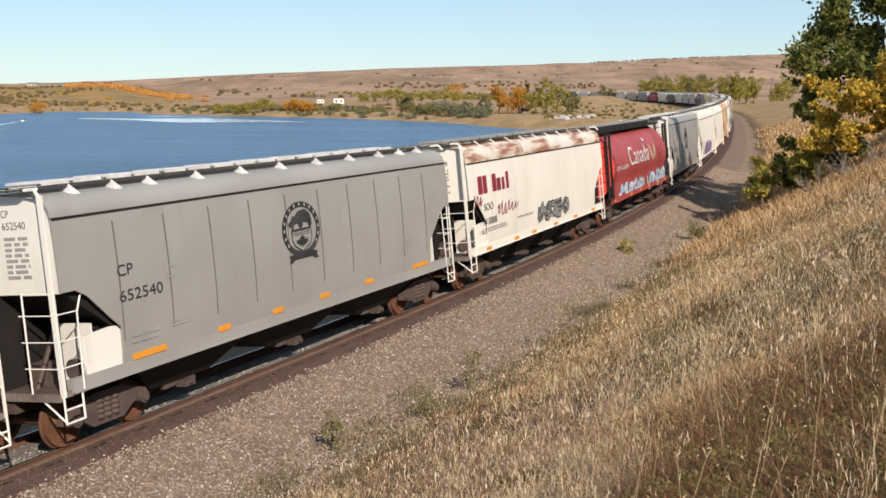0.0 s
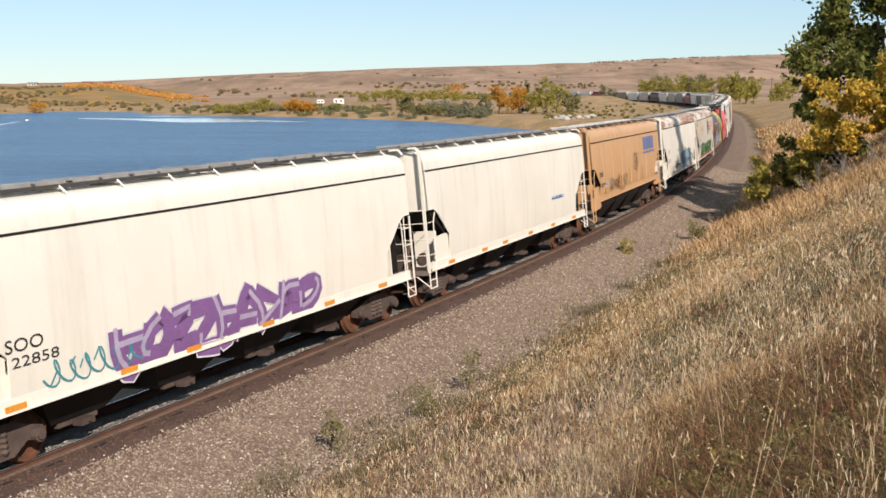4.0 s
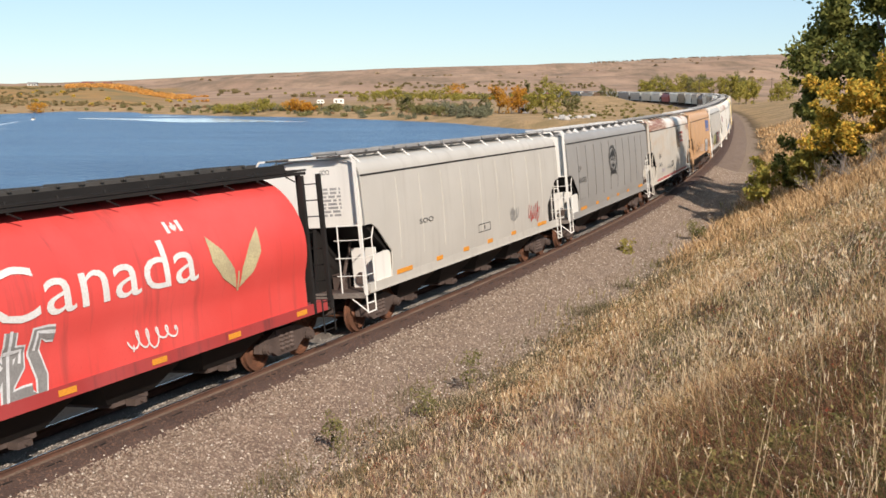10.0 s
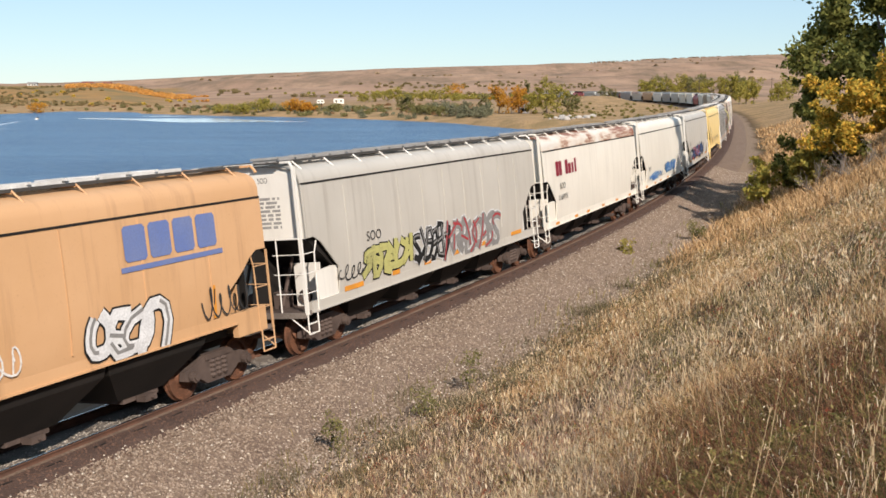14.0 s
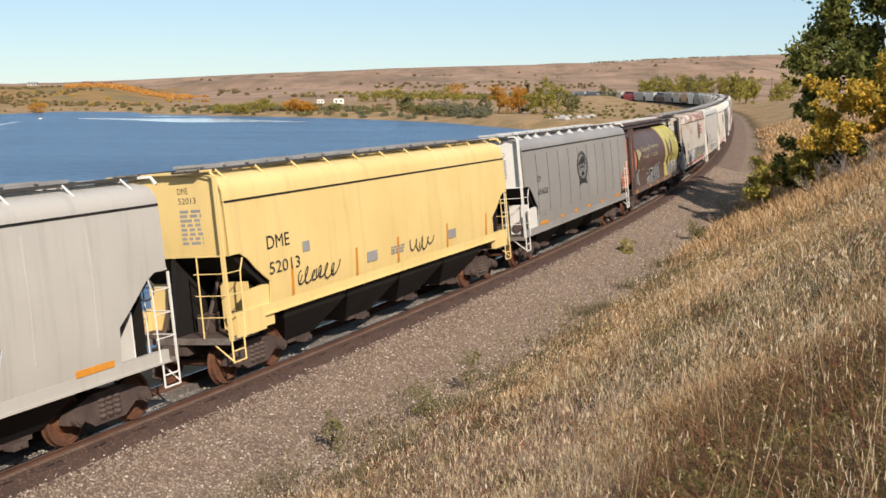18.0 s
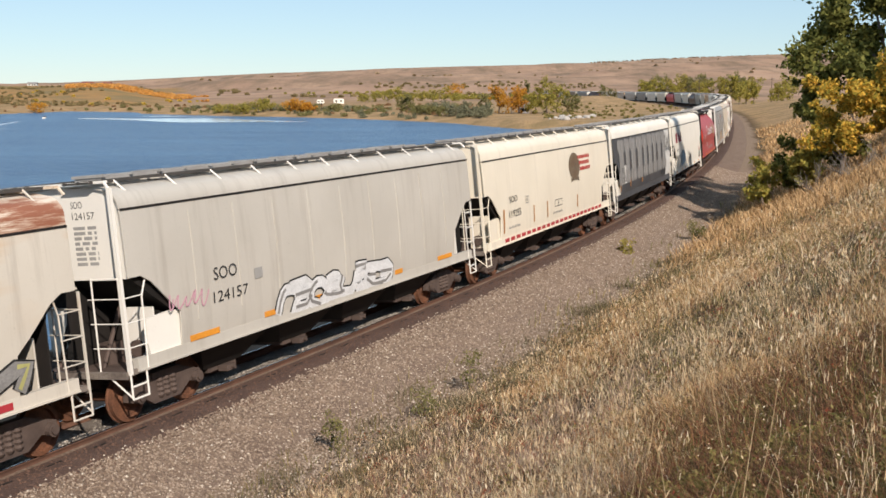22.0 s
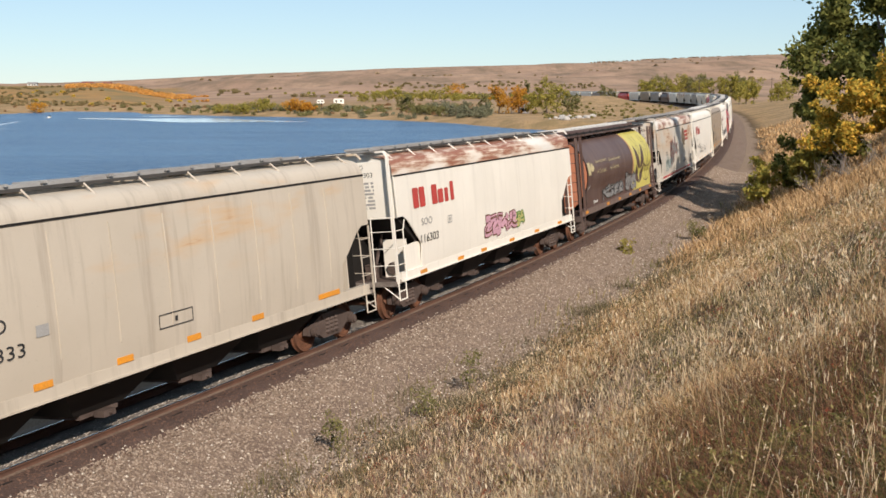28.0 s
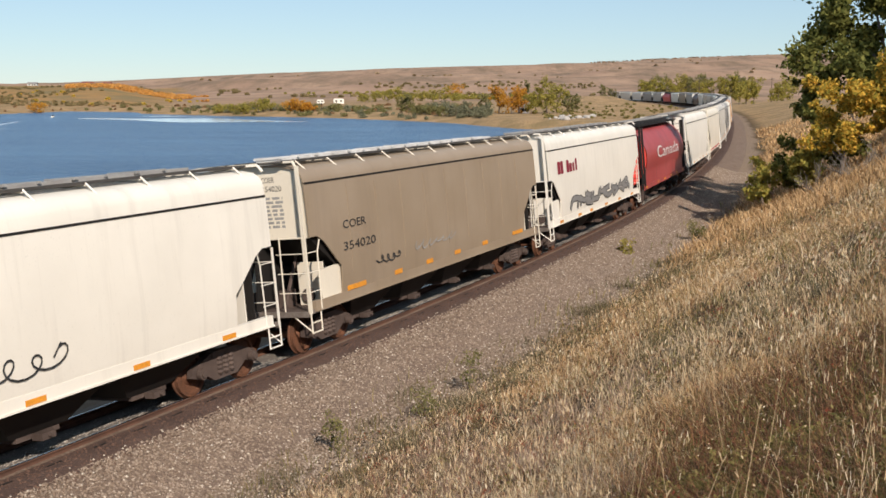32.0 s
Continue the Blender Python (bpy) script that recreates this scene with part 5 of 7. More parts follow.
dress(4,
      ("text", "SOO", "ink", -6.51, 2.04, -5.69, 2.26),
      ("text", "122858", "ink", -6.54, 1.78, -5.36, 1.96),
      ("piece", "6", "white/purple/lilac", -4.0, 1.06, 2.86, 2.04),
      ("tag", "7", "teal", -5.67, 1.25, -3.13, 1.73))
dress(5,
      ("tag", "8", "blue", 3.37, 2.08, 4.75, 2.23))
dress(6,
      ("text", "DME", "ink", -6.68, 2.4, -5.99, 2.61),
      ("text", "51029", "ink", -6.78, 1.96, -5.86, 2.13),
      ("brand", "DM&E", "inkblue", 3.35, 3.09, 6.22, 3.75),
      ("tag", "6", "ink", -4.71, 1.68, -2.92, 2.25),
      ("tag", "4", "ink", -3.21, 1.47, -0.95, 2.32),
      ("tag", "5", "inkw", -5.81, 1.87, -4.74, 2.25),
      ("tag", "4", "SP:brown", 0.74, 1.97, 1.8, 3.29))
dress(7,
      ("text", "SOO", "inkgrey", -6.27, 2.44, -5.46, 2.64),
      ("text", "118777", "inkgrey", -6.36, 1.91, -5.2, 2.09),
      ("piece", "5", "black/paleblue/teal", 0.11, 1.41, 4.1, 2.28),
      ("piece", "6", "white/lilac/white", 0.12, 1.19, 4.06, 1.34),
      ("tag", "5", "ink", -3.53, 1.41, -2.57, 1.92),
      ("tag", "6", "ink", -2.55, 1.46, -0.77, 1.68),
      ("text", "KEEP IT", "ink", -0.54, 2.05, 0.3, 2.2),
      ("text", "PIMPIN", "ink", -0.4, 1.82, 0.25, 1.96),
      ("text", "LET IT", "ink", 4.26, 2.06, 5.0, 2.2),
      ("text", "SNOW", "ink", 4.45, 1.82, 5.1, 1.97),
      ("square", "-", "inkgrey", 5.3, 1.55, 5.75, 1.85))
dress(8,
      ("text", "SOO", "ink", -5.92, 2.36, -5.16, 2.58),
      ("text", "120433", "ink", -5.96, 1.9, -4.75, 2.07),
      ("crest", "-", "bronze", 1.32, 2.69, 2.65, 3.77),
      ("brand3", "-", "inkred2", 2.48, 2.83, 4.55, 3.55),
      ("piece", "9", "white/green/black", -4.93, 1.13, 4.77, 2.09),
      ("tag", "5", "ink", -8.19, 3.5, -7.1, 3.87),
      ("tag", "5", "SP:purple", -6.95, 1.73, -6.03, 2.21))
dress(9,
      ("text", "Government", "inkgold", -5.46, 3.05, -3.39, 3.2),
      ("text", "of Canada", "inkgold", -5.47, 2.6, -3.74, 2.75),
      ("text", "Gouvernement", "inkgold", -2.99, 3.01, -0.49, 3.21),
      ("text", "du Canada", "inkgold", -2.96, 2.43, -1.1, 2.8),
      ("text", "601104", "inkgold", -5.87, 2.09, -4.67, 2.21),
      ("panel", "-", "olive", 1.65, 2.29, 7.65, 1.42),
      ("piece", "6", "white/paleblue/cream", -3.61, 1.15, -0.69, 2.39),
      ("piece", "6", "white/lilac/purple", -0.34, 1.4, 3.41, 2.09),
      ("tag", "5", "inkw", -6.2, 1.52, -5.84, 2.22))
dress(10,
      ("text", "CP", "inkw", -6.37, 2.48, -5.93, 2.68),
      ("text", "606592", "inkw", -5.3, 2.47, -4.08, 2.66),
      ("text", "Canada", "inkw", -2.37, 2.48, 2.9, 3.4),
      ("square", "-", "inkw", 2.35, 3.48, 2.45, 3.7),
      ("square", "-", "inkw", 2.73, 3.48, 2.83, 3.7),
      ("maple", "-", "inkw", 2.49, 3.48, 2.69, 3.7),
      ("leaf", "-", "inkgold", 3.3, 2.1, 5.2, 3.3),
      ("piece", "2", "white/silver/white", -2.51, 1.0, -1.15, 2.34),
      ("tag", "5", "inkw", -6.7, 2.51, -5.61, 3.12),
      ("tag", "5", "inkw", 0.9, 1.39, 2.28, 1.84))
dress(11,
      ("frame", "-", "ink", -0.37, 1.73, 0.63, 1.99),
      ("tag", "5", "inkred2", 4.27, 1.49, 5.38, 2.26),
      ("tag", "4", "inkgrey", 2.54, 1.73, 3.26, 2.25),
      ("text", "SOO", "ink", -4.67, 2.49, -3.75, 2.63))
dress(13,
      ("text", "SOO", "ink", -5.55, 2.38, -4.79, 2.6),
      ("text", "120315", "ink", -5.59, 1.92, -4.44, 2.11),
      ("crest", "-", "bronze", 1.7, 2.65, 3.14, 3.75),
      ("brand3", "-", "inkred2", 2.92, 2.8, 4.95, 3.55),
      ("bars", "4", "ink", -0.79, 1.62, 0.19, 1.97),
      ("tag", "5", "inkgrey", -2.48, 1.6, -0.97, 1.85),
      ("tag", "4", "SP:lilac", -4.52, 1.52, -3.45, 1.79))
dress(14,
      ("text", "DME", "ink", -6.61, 2.46, -5.93, 2.62),
      ("text", "51238", "ink", -6.67, 2.03, -5.83, 2.13),
      ("brand", "DM&E", "inkblue", 3.43, 3.1, 6.24, 3.77),
      ("piece", "3", "black/white/silver", 2.37, 1.37, 4.4, 2.38),
      ("tag", "7", "inkw", -1.81, 1.53, 0.83, 2.19),
      ("tag", "7", "ink", -4.94, 1.66, -2.01, 2.44),
      ("tag", "5", "ink", 5.6, 1.58, 7.11, 2.25))
dress(15,
      ("text", "SOO", "ink", -4.97, 2.39, -4.19, 2.64),
      ("piece", "4", "black/SPolive/olive", -5.11, 1.46, -2.5, 2.27),
      ("piece", "4", "white/black/silver", -2.3, 1.29, 0.04, 2.41),
      ("piece", "5", "white/silver/red", -0.06, 1.16, 4.14, 2.37),
      ("tag", "4", "ink", -6.45, 1.55, -5.18, 1.95))
dress(16,
      ("brand", "CP Rail", "inkred", -6.37, 2.93, -3.34, 3.49),
      ("text", "SOO", "ink", -5.95, 2.41, -5.17, 2.64),
      ("text", "116915", "ink", -6.12, 1.99, -4.94, 2.2))
dress(17,
      ("text", "957", "ink", -5.76, 1.91, -5.05, 2.11),
      ("piece", "4", "paleblue/blue/paleblue", -5.28, 1.39, -1.52, 1.71),
      ("piece", "5", "teal/blue/paleblue", -0.13, 1.49, 3.75, 1.97),
      ("frame", "-", "ink", -0.68, 1.69, 0.16, 1.9),
      ("tag", "3", "SP:lilac", 5.18, 1.93, 6.31, 2.31))
dress(18,
      ("text", "SMW", "ink", -6.07, 2.38, -5.26, 2.6),
      ("text", "840699", "ink", -6.05, 1.94, -4.73, 2.13),
      ("piece", "3", "red/red/pink", -4.29, 1.5, 0.57, 2.13),
      ("piece", "8", "white/black/blue", -4.7, 1.36, 3.44, 2.25))
dress(19,
      ("text", "DME", "ink", -6.49, 2.77, -5.59, 3.06),
      ("text", "52013", "ink", -6.47, 2.21, -5.22, 2.48),
      ("tag", "6", "ink", -5.32, 1.75, -3.54, 2.16),
      ("tag", "4", "ink", 0.45, 1.72, 1.95, 2.17),
      ("square", "-", "inkgrey", -5.05, 2.52, -4.75, 2.76),
      ("square", "-", "inkgrey", -2.02, 1.85, -1.47, 2.11),
      ("square", "-", "inkgrey", 2.99, 1.84, 3.54, 2.1),
      ("bars", "3", "inkgrey", -0.69, 1.85, 0.11, 2.08))
dress(21,
      ("text", "Government", "inkgold", -5.41, 3.0, -3.31, 3.24),
      ("text", "of Canada", "inkgold", -5.39, 2.64, -3.65, 2.85),
      ("text", "Gouvernement", "inkgold", -2.93, 3.06, -0.35, 3.26),
      ("text", "du Canada", "inkgold", -2.86, 2.64, -1.01, 2.85),
      ("text", "601837", "inkgold", -5.76, 2.06, -4.52, 2.25),
      ("text", "CP", "inkw", -6.97, 2.0, -6.5, 2.22),
      ("square", "-", "inkgold", -7.03, 2.65, -6.38, 3.18),
      ("maple", "-", "inkgold", -6.54, 2.74, -5.76, 3.23),
      ("panel", "-", "yellow", 1.78, 2.5, 7.55, 1.78),
      ("piece", "4", "white/silver/black", -3.59, 1.15, -0.12, 2.03),
      ("piece", "2", "white/silver/silver", -6.92, 1.41, -6.21, 2.25),
      ("piece", "6", "white/silver/silver", 2.96, 1.04, 7.41, 1.93))
dress(22,
      ("text", "SOO", "ink", -5.38, 2.39, -4.63, 2.6),
      ("text", "120116", "ink", -5.42, 1.92, -4.36, 2.12),
      ("crest", "-", "bronze", 1.84, 2.68, 3.3, 3.77),
      ("brand3", "-", "inkred2", 3.04, 2.87, 5.09, 3.57),
      ("piece", "4", "black/white/cream", -3.8, 1.41, -0.99, 2.08),
      ("piece", "8", "black/silver/olive", -0.96, 1.25, 6.38, 1.97))
dress(23,
      ("text", "SOO", "ink", -5.34, 2.39, -4.54, 2.65),
      ("text", "124157", "ink", -5.4, 1.93, -4.19, 2.16),
      ("piece", "5", "black/white/silver", -3.03, 1.16, 2.35, 1.85),
      ("square", "-", "inkgrey", -3.92, 2.2, -3.62, 2.43),
      ("tag", "5", "SP:pink", -6.86, 1.96, -5.61, 2.34))
dress(24,
      ("text", "SOO", "ink", -5.6, 2.41, -4.78, 2.63),
      ("text", "119255", "ink", -5.66, 1.91, -4.46, 2.15),
      ("crest", "-", "bronze", 1.62, 2.62, 3.15, 3.7),
      ("brand3", "-", "inkred2", 2.93, 2.83, 4.94, 3.55),
      ("frame", "-", "ink", -0.47, 1.79, 0.47, 2.05),
      ("square", "-", "orange", -6.25, 1.45, -6.13, 2.25),
      ("square", "-", "orange", -3.05, 1.5, -2.96, 2.1),
      ("square", "-", "orange", -1.45, 1.5, -1.36, 2.1),
      ("square", "-", "orange", 2.55, 1.5, 2.64, 2.0),
      ("frame", "-", "inkgrey", -3.9, 2.25, -3.6, 2.5),
      ("bars", "2", "inkgrey", -5.74, 1.54, -4.58, 1.62),
      ("bars", "3", "inkgrey", -0.7, 1.54, 0.5, 1.61))
dress(25,
      ("slabs", "-", "silver", -7.0, 1.75, 5.9, 3.85),
      ("square", "-", "hatchw", 5.95, 1.35, 7.6, 3.88),
      ("square", "-", "orange", -6.75, 1.45, -6.6, 2.3),
      ("square", "-", "orange", -4.35, 1.5, -4.2, 2.0),
      ("square", "-", "orange", -1.35, 1.5, -1.2, 2.0),
      ("tag", "6", "ink", 4.31, 1.45, 5.53, 1.8),
      ("tag", "8", "ink", 6.0, 2.52, 7.9, 3.71),
      ("square", "-", "hatchw", -6.5, 1.75, -5.3, 2.6),
      ("text", "SOO", "ink", -6.3, 2.3, -5.5, 2.52),
      ("text", "118115", "ink", -6.4, 1.85, -5.4, 2.1))
dress(26,
      ("brand", "CP Rail", "inkred", -6.6, 2.91, -3.67, 3.5),
      ("text", "SOO", "ink", -6.22, 2.36, -5.35, 2.52),
      ("text", "118218", "ink", -6.49, 1.94, -5.05, 2.11),
      ("piece", "3", "black/paleblue/silver", -4.43, 1.46, -2.04, 2.26),
      ("tag", "8", "inkgrey", 0.44, 1.37, 1.53, 1.97))
dress(27,
      ("text", "CP", "inkw", -6.49, 2.46, -6.05, 2.62),
      ("text", "608311", "inkw", -5.4, 2.43, -4.26, 2.65),
      ("text", "Canada", "inkw", -2.62, 2.55, 3.16, 3.32),
      ("leaf", "-", "inkgold", 3.4, 2.3, 5.1, 3.45),
      ("leaf", "-", "SP:pink", 5.3, 2.3, 6.7, 3.3),
      ("tag", "6", "inkw", -2.26, 1.65, -1.59, 2.05),
      ("tag", "6", "inkgrey", -0.83, 1.44, 4.23, 1.61))
dress(29,
      ("text", "SOO", "ink", -4.89, 2.39, -4.07, 2.62),
      ("text", "124333", "ink", -4.97, 1.93, -3.73, 2.16),
      ("frame", "-", "ink", -0.42, 1.71, 0.6, 1.99),
      ("square", "-", "inkgrey", -3.47, 2.18, -3.18, 2.38))
dress(30,
      ("brand", "CP Rail", "inkred2", -6.85, 2.96, -3.88, 3.52),
      ("text", "SOO", "inkgrey", -6.4, 2.44, -5.67, 2.64),
      ("text", "116303", "ink", -6.49, 1.95, -5.29, 2.18),
      ("piece", "4", "brown/pink/brown", -1.5, 1.53, 1.22, 2.13),
      ("piece", "2", "green/olive/green", 0.97, 1.53, 2.0, 2.06),
      ("frame", "-", "inkgrey", -4.56, 2.31, -4.26, 2.53))
dress(31,
      ("text", "Government", "inkgold", -5.3, 3.06, -3.24, 3.19),
      ("text", "of Canada", "inkgold", -5.27, 2.61, -3.58, 2.78),
      ("text", "Gouvernement", "inkgold", -2.87, 3.0, -0.34, 3.14),
      ("text", "du Canada", "inkgold", -2.8, 2.62, -0.98, 2.79),
      ("square", "-", "inkgold", -6.94, 2.62, -6.34, 3.15),
      ("maple", "-", "inkgold", -6.45, 2.69, -5.72, 3.14),
      ("text", "CP", "inkw", -6.8, 2.04, -6.45, 2.17),
      ("panel", "-", "yellow", 2.2, 2.03, 10.38, 1.0),
      ("piece", "5", "black/SPgrey/black", -3.93, 1.39, 0.09, 1.87),
      ("piece", "4", "black/silver/silver", 0.71, 1.39, 3.16, 2.12),
      ("tag", "5", "inkw", -5.81, 1.37, -5.12, 1.52))
dress(32,
      ("text", "SOO", "ink", -4.94, 2.39, -4.17, 2.6),
      ("text", "119457", "ink", -4.99, 1.9, -3.85, 2.11),
      ("crest", "-", "bronze", 2.33, 2.68, 3.78, 3.74),
      ("brand3", "-", "inkred2", 3.56, 2.82, 5.55, 3.55),
      ("piece", "2", "red/silver/brown", -2.92, 1.72, -1.07, 3.31),
      ("piece", "3", "red/silver/brown", -1.41, 2.27, 0.06, 2.87),
      ("tag", "7", "SP:teal", -5.01, 1.48, -2.74, 2.31),
      ("frame", "-", "SP:green", -0.13, 1.74, 0.84, 1.98),
      ("tag", "5", "ink", 2.81, 1.48, 3.62, 1.89))
dress(33,
      ("brand", "CP Rail", "inkred2", -6.49, 2.96, -3.58, 3.52),
      ("text", "SOO", "inkgrey", -6.09, 2.42, -5.26, 2.62),
      ("text", "113949", "ink", -6.16, 1.96, -5.0, 2.16),
      ("tag", "9", "ink", -3.81, 1.49, 1.55, 2.04),
      ("tag", "4", "ink", -4.42, 1.87, -3.78, 2.28))
dress(34,
      ("text", "COER", "ink", -6.28, 2.85, -5.1, 3.05),
      ("text", "354020", "ink", -6.32, 2.31, -4.65, 2.52),
      ("tag", "4", "ink", -4.57, 1.72, -3.25, 1.94),
      ("tag", "6", "inkgrey", -2.4, 1.78, 0.34, 2.04))
dress(35,
      ("brand", "CP Rail", "inkred", -6.7, 2.98, -3.78, 3.46),
      ("piece", "6", "black/silver/silver", -4.96, 1.46, 5.34, 1.97))
dress(36,
      ("text", "Canada", "inkw", -3.53, 2.43, 4.63, 3.08))
end_marks(1, "SOO", "113888")
end_marks(4, "SOO", "122858")
end_marks(6, "DME", "51029")
end_marks(7, "SOO", "118777")
end_marks(8, "SOO", "120433")
end_marks(13, "SOO", "120315")
end_marks(14, "DME", "51238")
end_marks(15, "SOO", "")
end_marks(16, "SOO", "116915")
end_marks(22, "SOO", "120116")
end_marks(23, "SOO", "124157")
end_marks(24, "SOO", "119255")
end_marks(26, "SOO", "118218")
end_marks(29, "SOO", "124333")
end_marks(30, "SOO", "116303")
end_marks(32, "SOO", "119457")
end_marks(33, "SOO", "113949")
end_marks(34, "COER", "354020")
end_marks(5, "SOO", "")
end_marks(11, "SOO", "")
end_marks(17, "SOO", "")
end_marks(18, "SMW", "")
end_marks(19, "DME", "52013")
def leaf_cloud(name, centres, radii, n, size, material, seed, flat=1.0):
    """Leaves in clumps: each leaf a small folded blade, thicker towards the outside of its clump."""
    r = np.random.default_rng(seed)
    centres, radii = np.asarray(centres, float), np.asarray(radii, float)
    k = r.choice(len(centres), n, p=radii ** 2 / (radii ** 2).sum())
    d = r.normal(size=(n, 3))
    d /= np.linalg.norm(d, axis=1)[:, None]
    rad = radii[k] * (0.2 + 0.55 * r.random(n) ** 0.7 + 0.55 * r.random(n) ** 3)
    c = centres[k] + d * rad[:, None] * np.array([1, 1, flat])
    a = r.normal(size=(n, 3))
    a /= np.linalg.norm(a, axis=1)[:, None]
    b = np.cross(a, r.normal(size=(n, 3)))
    b /= np.linalg.norm(b, axis=1)[:, None]
    sz = size * r.uniform(0.6, 1.4, (n, 1))
    v = np.stack([c - a * sz, c + b * sz * 0.55, c + a * sz, c - b * sz * 0.55], 1).reshape(-1, 3)
    q = np.arange(n)[:, None] * 4 + np.array([[0, 1, 2, 3]])
    return mesh_np(name, v, q, material)


# ---- grass and weeds on the hillside ----
def blades(name, pts, hts, wid, bend, material, label, tip=0.15, seed=1, tuft=0.0):
    """Many bent blades in one mesh: pts are their roots, hts their heights, wid their widths."""
    r = np.random.default_rng(seed)
    n = len(pts)
    if tuft:
        # gather the roots into tufts whose blades fall outwards
        wx, wy = pts[:, 0] + 0.12 * waves(pts[:, 0], pts[:, 1], 0.2, 1.0), pts[:, 1] + 0.12 * waves(pts[:, 0], pts[:, 1], 0.23, 5.0)
        ox, oy = wx - (np.floor(wx / tuft) + 0.5) * tuft, wy - (np.floor(wy / tuft) + 0.5) * tuft
        pts = pts - np.stack([0.55 * ox, 0.55 * oy, 0 * ox], -1)
        a = np.arctan2(oy, ox) + r.normal(0, 0.7, n)
        hts = hts * (0.7 + 0.6 * waves(pts[:, 0], pts[:, 1], 0.5, 9.0).clip(-0.5, 1))
    else:
        a = r.uniform(0, math.tau, n)
    lean = (0.15 + 0.85 * r.random(n)[:, None]) * bend
    d = np.stack([np.cos(a), np.sin(a), np.zeros(n)], -1)
    f = r.uniform(0, math.tau, n)
    side = np.stack([np.cos(f), np.sin(f), np.zeros(n)], -1) * wid[:, None] / 2
    up = np.zeros((n, 3))
    up[:, 2] = hts
    base = pts - np.array([0, 0, 0.03])
    mid = pts + up * (0.6 - 0.1 * lean) + d * lean * hts[:, None] * 0.33
    top = pts + up * (1 - 0.3 * lean) + d * lean * hts[:, None] * 0.75
    v = np.stack([base - side, base + side, mid - side * 0.85, mid + side * 0.85, top - side * tip, top + side * tip], 1).reshape(-1, 3)
    k = np.arange(n)[:, None] * 6
    q = np.concatenate([k + np.array([[0, 1, 3, 2]]), k + np.array([[2, 3, 5, 4]])])
    me = mesh_np(name, v, q, material)
    return tagged(new(name, me), label, "grass", kind="stuff")


def scatter(n, r0, r1, seed, a0=-26.0, a1=34.0, lo=0.0, hi=60.0):
    """Roots spread over the hillside, thinning with distance."""
    r = np.random.default_rng(seed)
    rad = np.exp(r.uniform(math.log(r0), math.log(r1), n))
    ang = np.radians(90 - r.uniform(a0, a1, n))
    x, y = rad * np.cos(ang), rad * np.sin(ang)
    s, u = from_line(x, y)
    e = 4.7 + 0.5 * waves(x, y, 1.3, 0.3) + 0.5 * waves(x, y, 5.0, 1.3)
    keep = (u > e + lo + np.abs(r.normal(0, 0.35, n))) & (u < e + hi)
    x, y, rad = x[keep], y[keep], rad[keep]
    return np.stack([x, y, height(x, y)], -1), rad


straw = leafy("dry_straw", [(0.576, 0.358, 0.179), (0.064, 0.038, 0.023), (0.850, 0.742, 0.486), (0.282, 0.160, 0.083), (0.794, 0.550, 0.333), (0.115, 0.070, 0.038), (0.384, 0.243, 0.122)], trans=0.12)
ochre = leafy("ochre_grass", [(0.54, 0.33, 0.155), (0.72, 0.49, 0.26), (0.20, 0.115, 0.055), (0.46, 0.275, 0.125)], trans=0.2)
weed = leafy("faded_weeds", [(0.177, 0.166, 0.049), (0.274, 0.216, 0.078), (0.117, 0.117, 0.039), (0.392, 0.293, 0.117)], trans=0.3)
seedy = leafy("pale_seed_heads", [(0.70, 0.54, 0.33), (0.52, 0.37, 0.22), (0.84, 0.72, 0.52)], trans=0.25)
ruddy = leafy("russet_stems", [(0.280, 0.114, 0.061), (0.158, 0.079, 0.049), (0.420, 0.193, 0.096)], trans=0.2)
rg = np.random.default_rng(5)


def zone(p, d):
    """How far a spot belongs to the dark weedy patch uphill, and to the ochre bunch grass below it."""
    x, y = p[:, 0], p[:, 1]
    dark = smooth(-0.7, 0.5, x - 0.17 * y - 0.1 + 0.6 * waves(x, y, 0.9, 2.1)) * smooth(15.0, 9.5, d + 1.2 * waves(x, y, 1.3, 4.1))
    warm = smooth(0.05, 0.14, x / y + 0.05 * waves(x, y, 1.5, 6.0)) * smooth(8.0, 11.0, d + 1.2 * waves(x, y, 1.0, 7.0)) * smooth(-0.3, 0.3, waves(x, y, 4.2, 8.3) + 0.3)
    return dark, warm


# matted dry grass, lying every way
p, d = scatter(430000, 3.2, 120, 11)
dark, warm = zone(p, d)
gaps = np.clip(0.55 + 0.85 * waves(p[:, 0], p[:, 1], 0.35, 7.7) + 0.4 * waves(p[:, 0], p[:, 1], 1.3, 1.7), 0.06, 1.0)
m = rg.random(len(p)) < gaps * (1 - 0.82 * dark)
p, d, warm = p[m], d[m], warm[m]
blades("dry_grass", p, (0.09 + 0.24 * rg.random(len(p)) ** 1.5) * (1 + 0.3 * warm), np.maximum(0.0034, 0.00042 * d), 2.9, straw, "matted dry tan grass covering the hillside", seed=2, tuft=0.17)
# warm bunch grass
p, d = scatter(210000, 4, 120, 17)
dark, warm = zone(p, d)
m = rg.random(len(p)) < np.maximum(warm, 0.10) * np.clip(0.6 + 0.6 * waves(p[:, 0], p[:, 1], 0.5, 3.3), 0.05, 1)
p, d = p[m], d[m]
blades("ochre_grass", p, 0.16 + 0.26 * rg.random(len(p)), np.maximum(0.003, 0.00040 * d), 2.2, ochre, "patches of warm ochre bunch grass", seed=10, tuft=0.24)
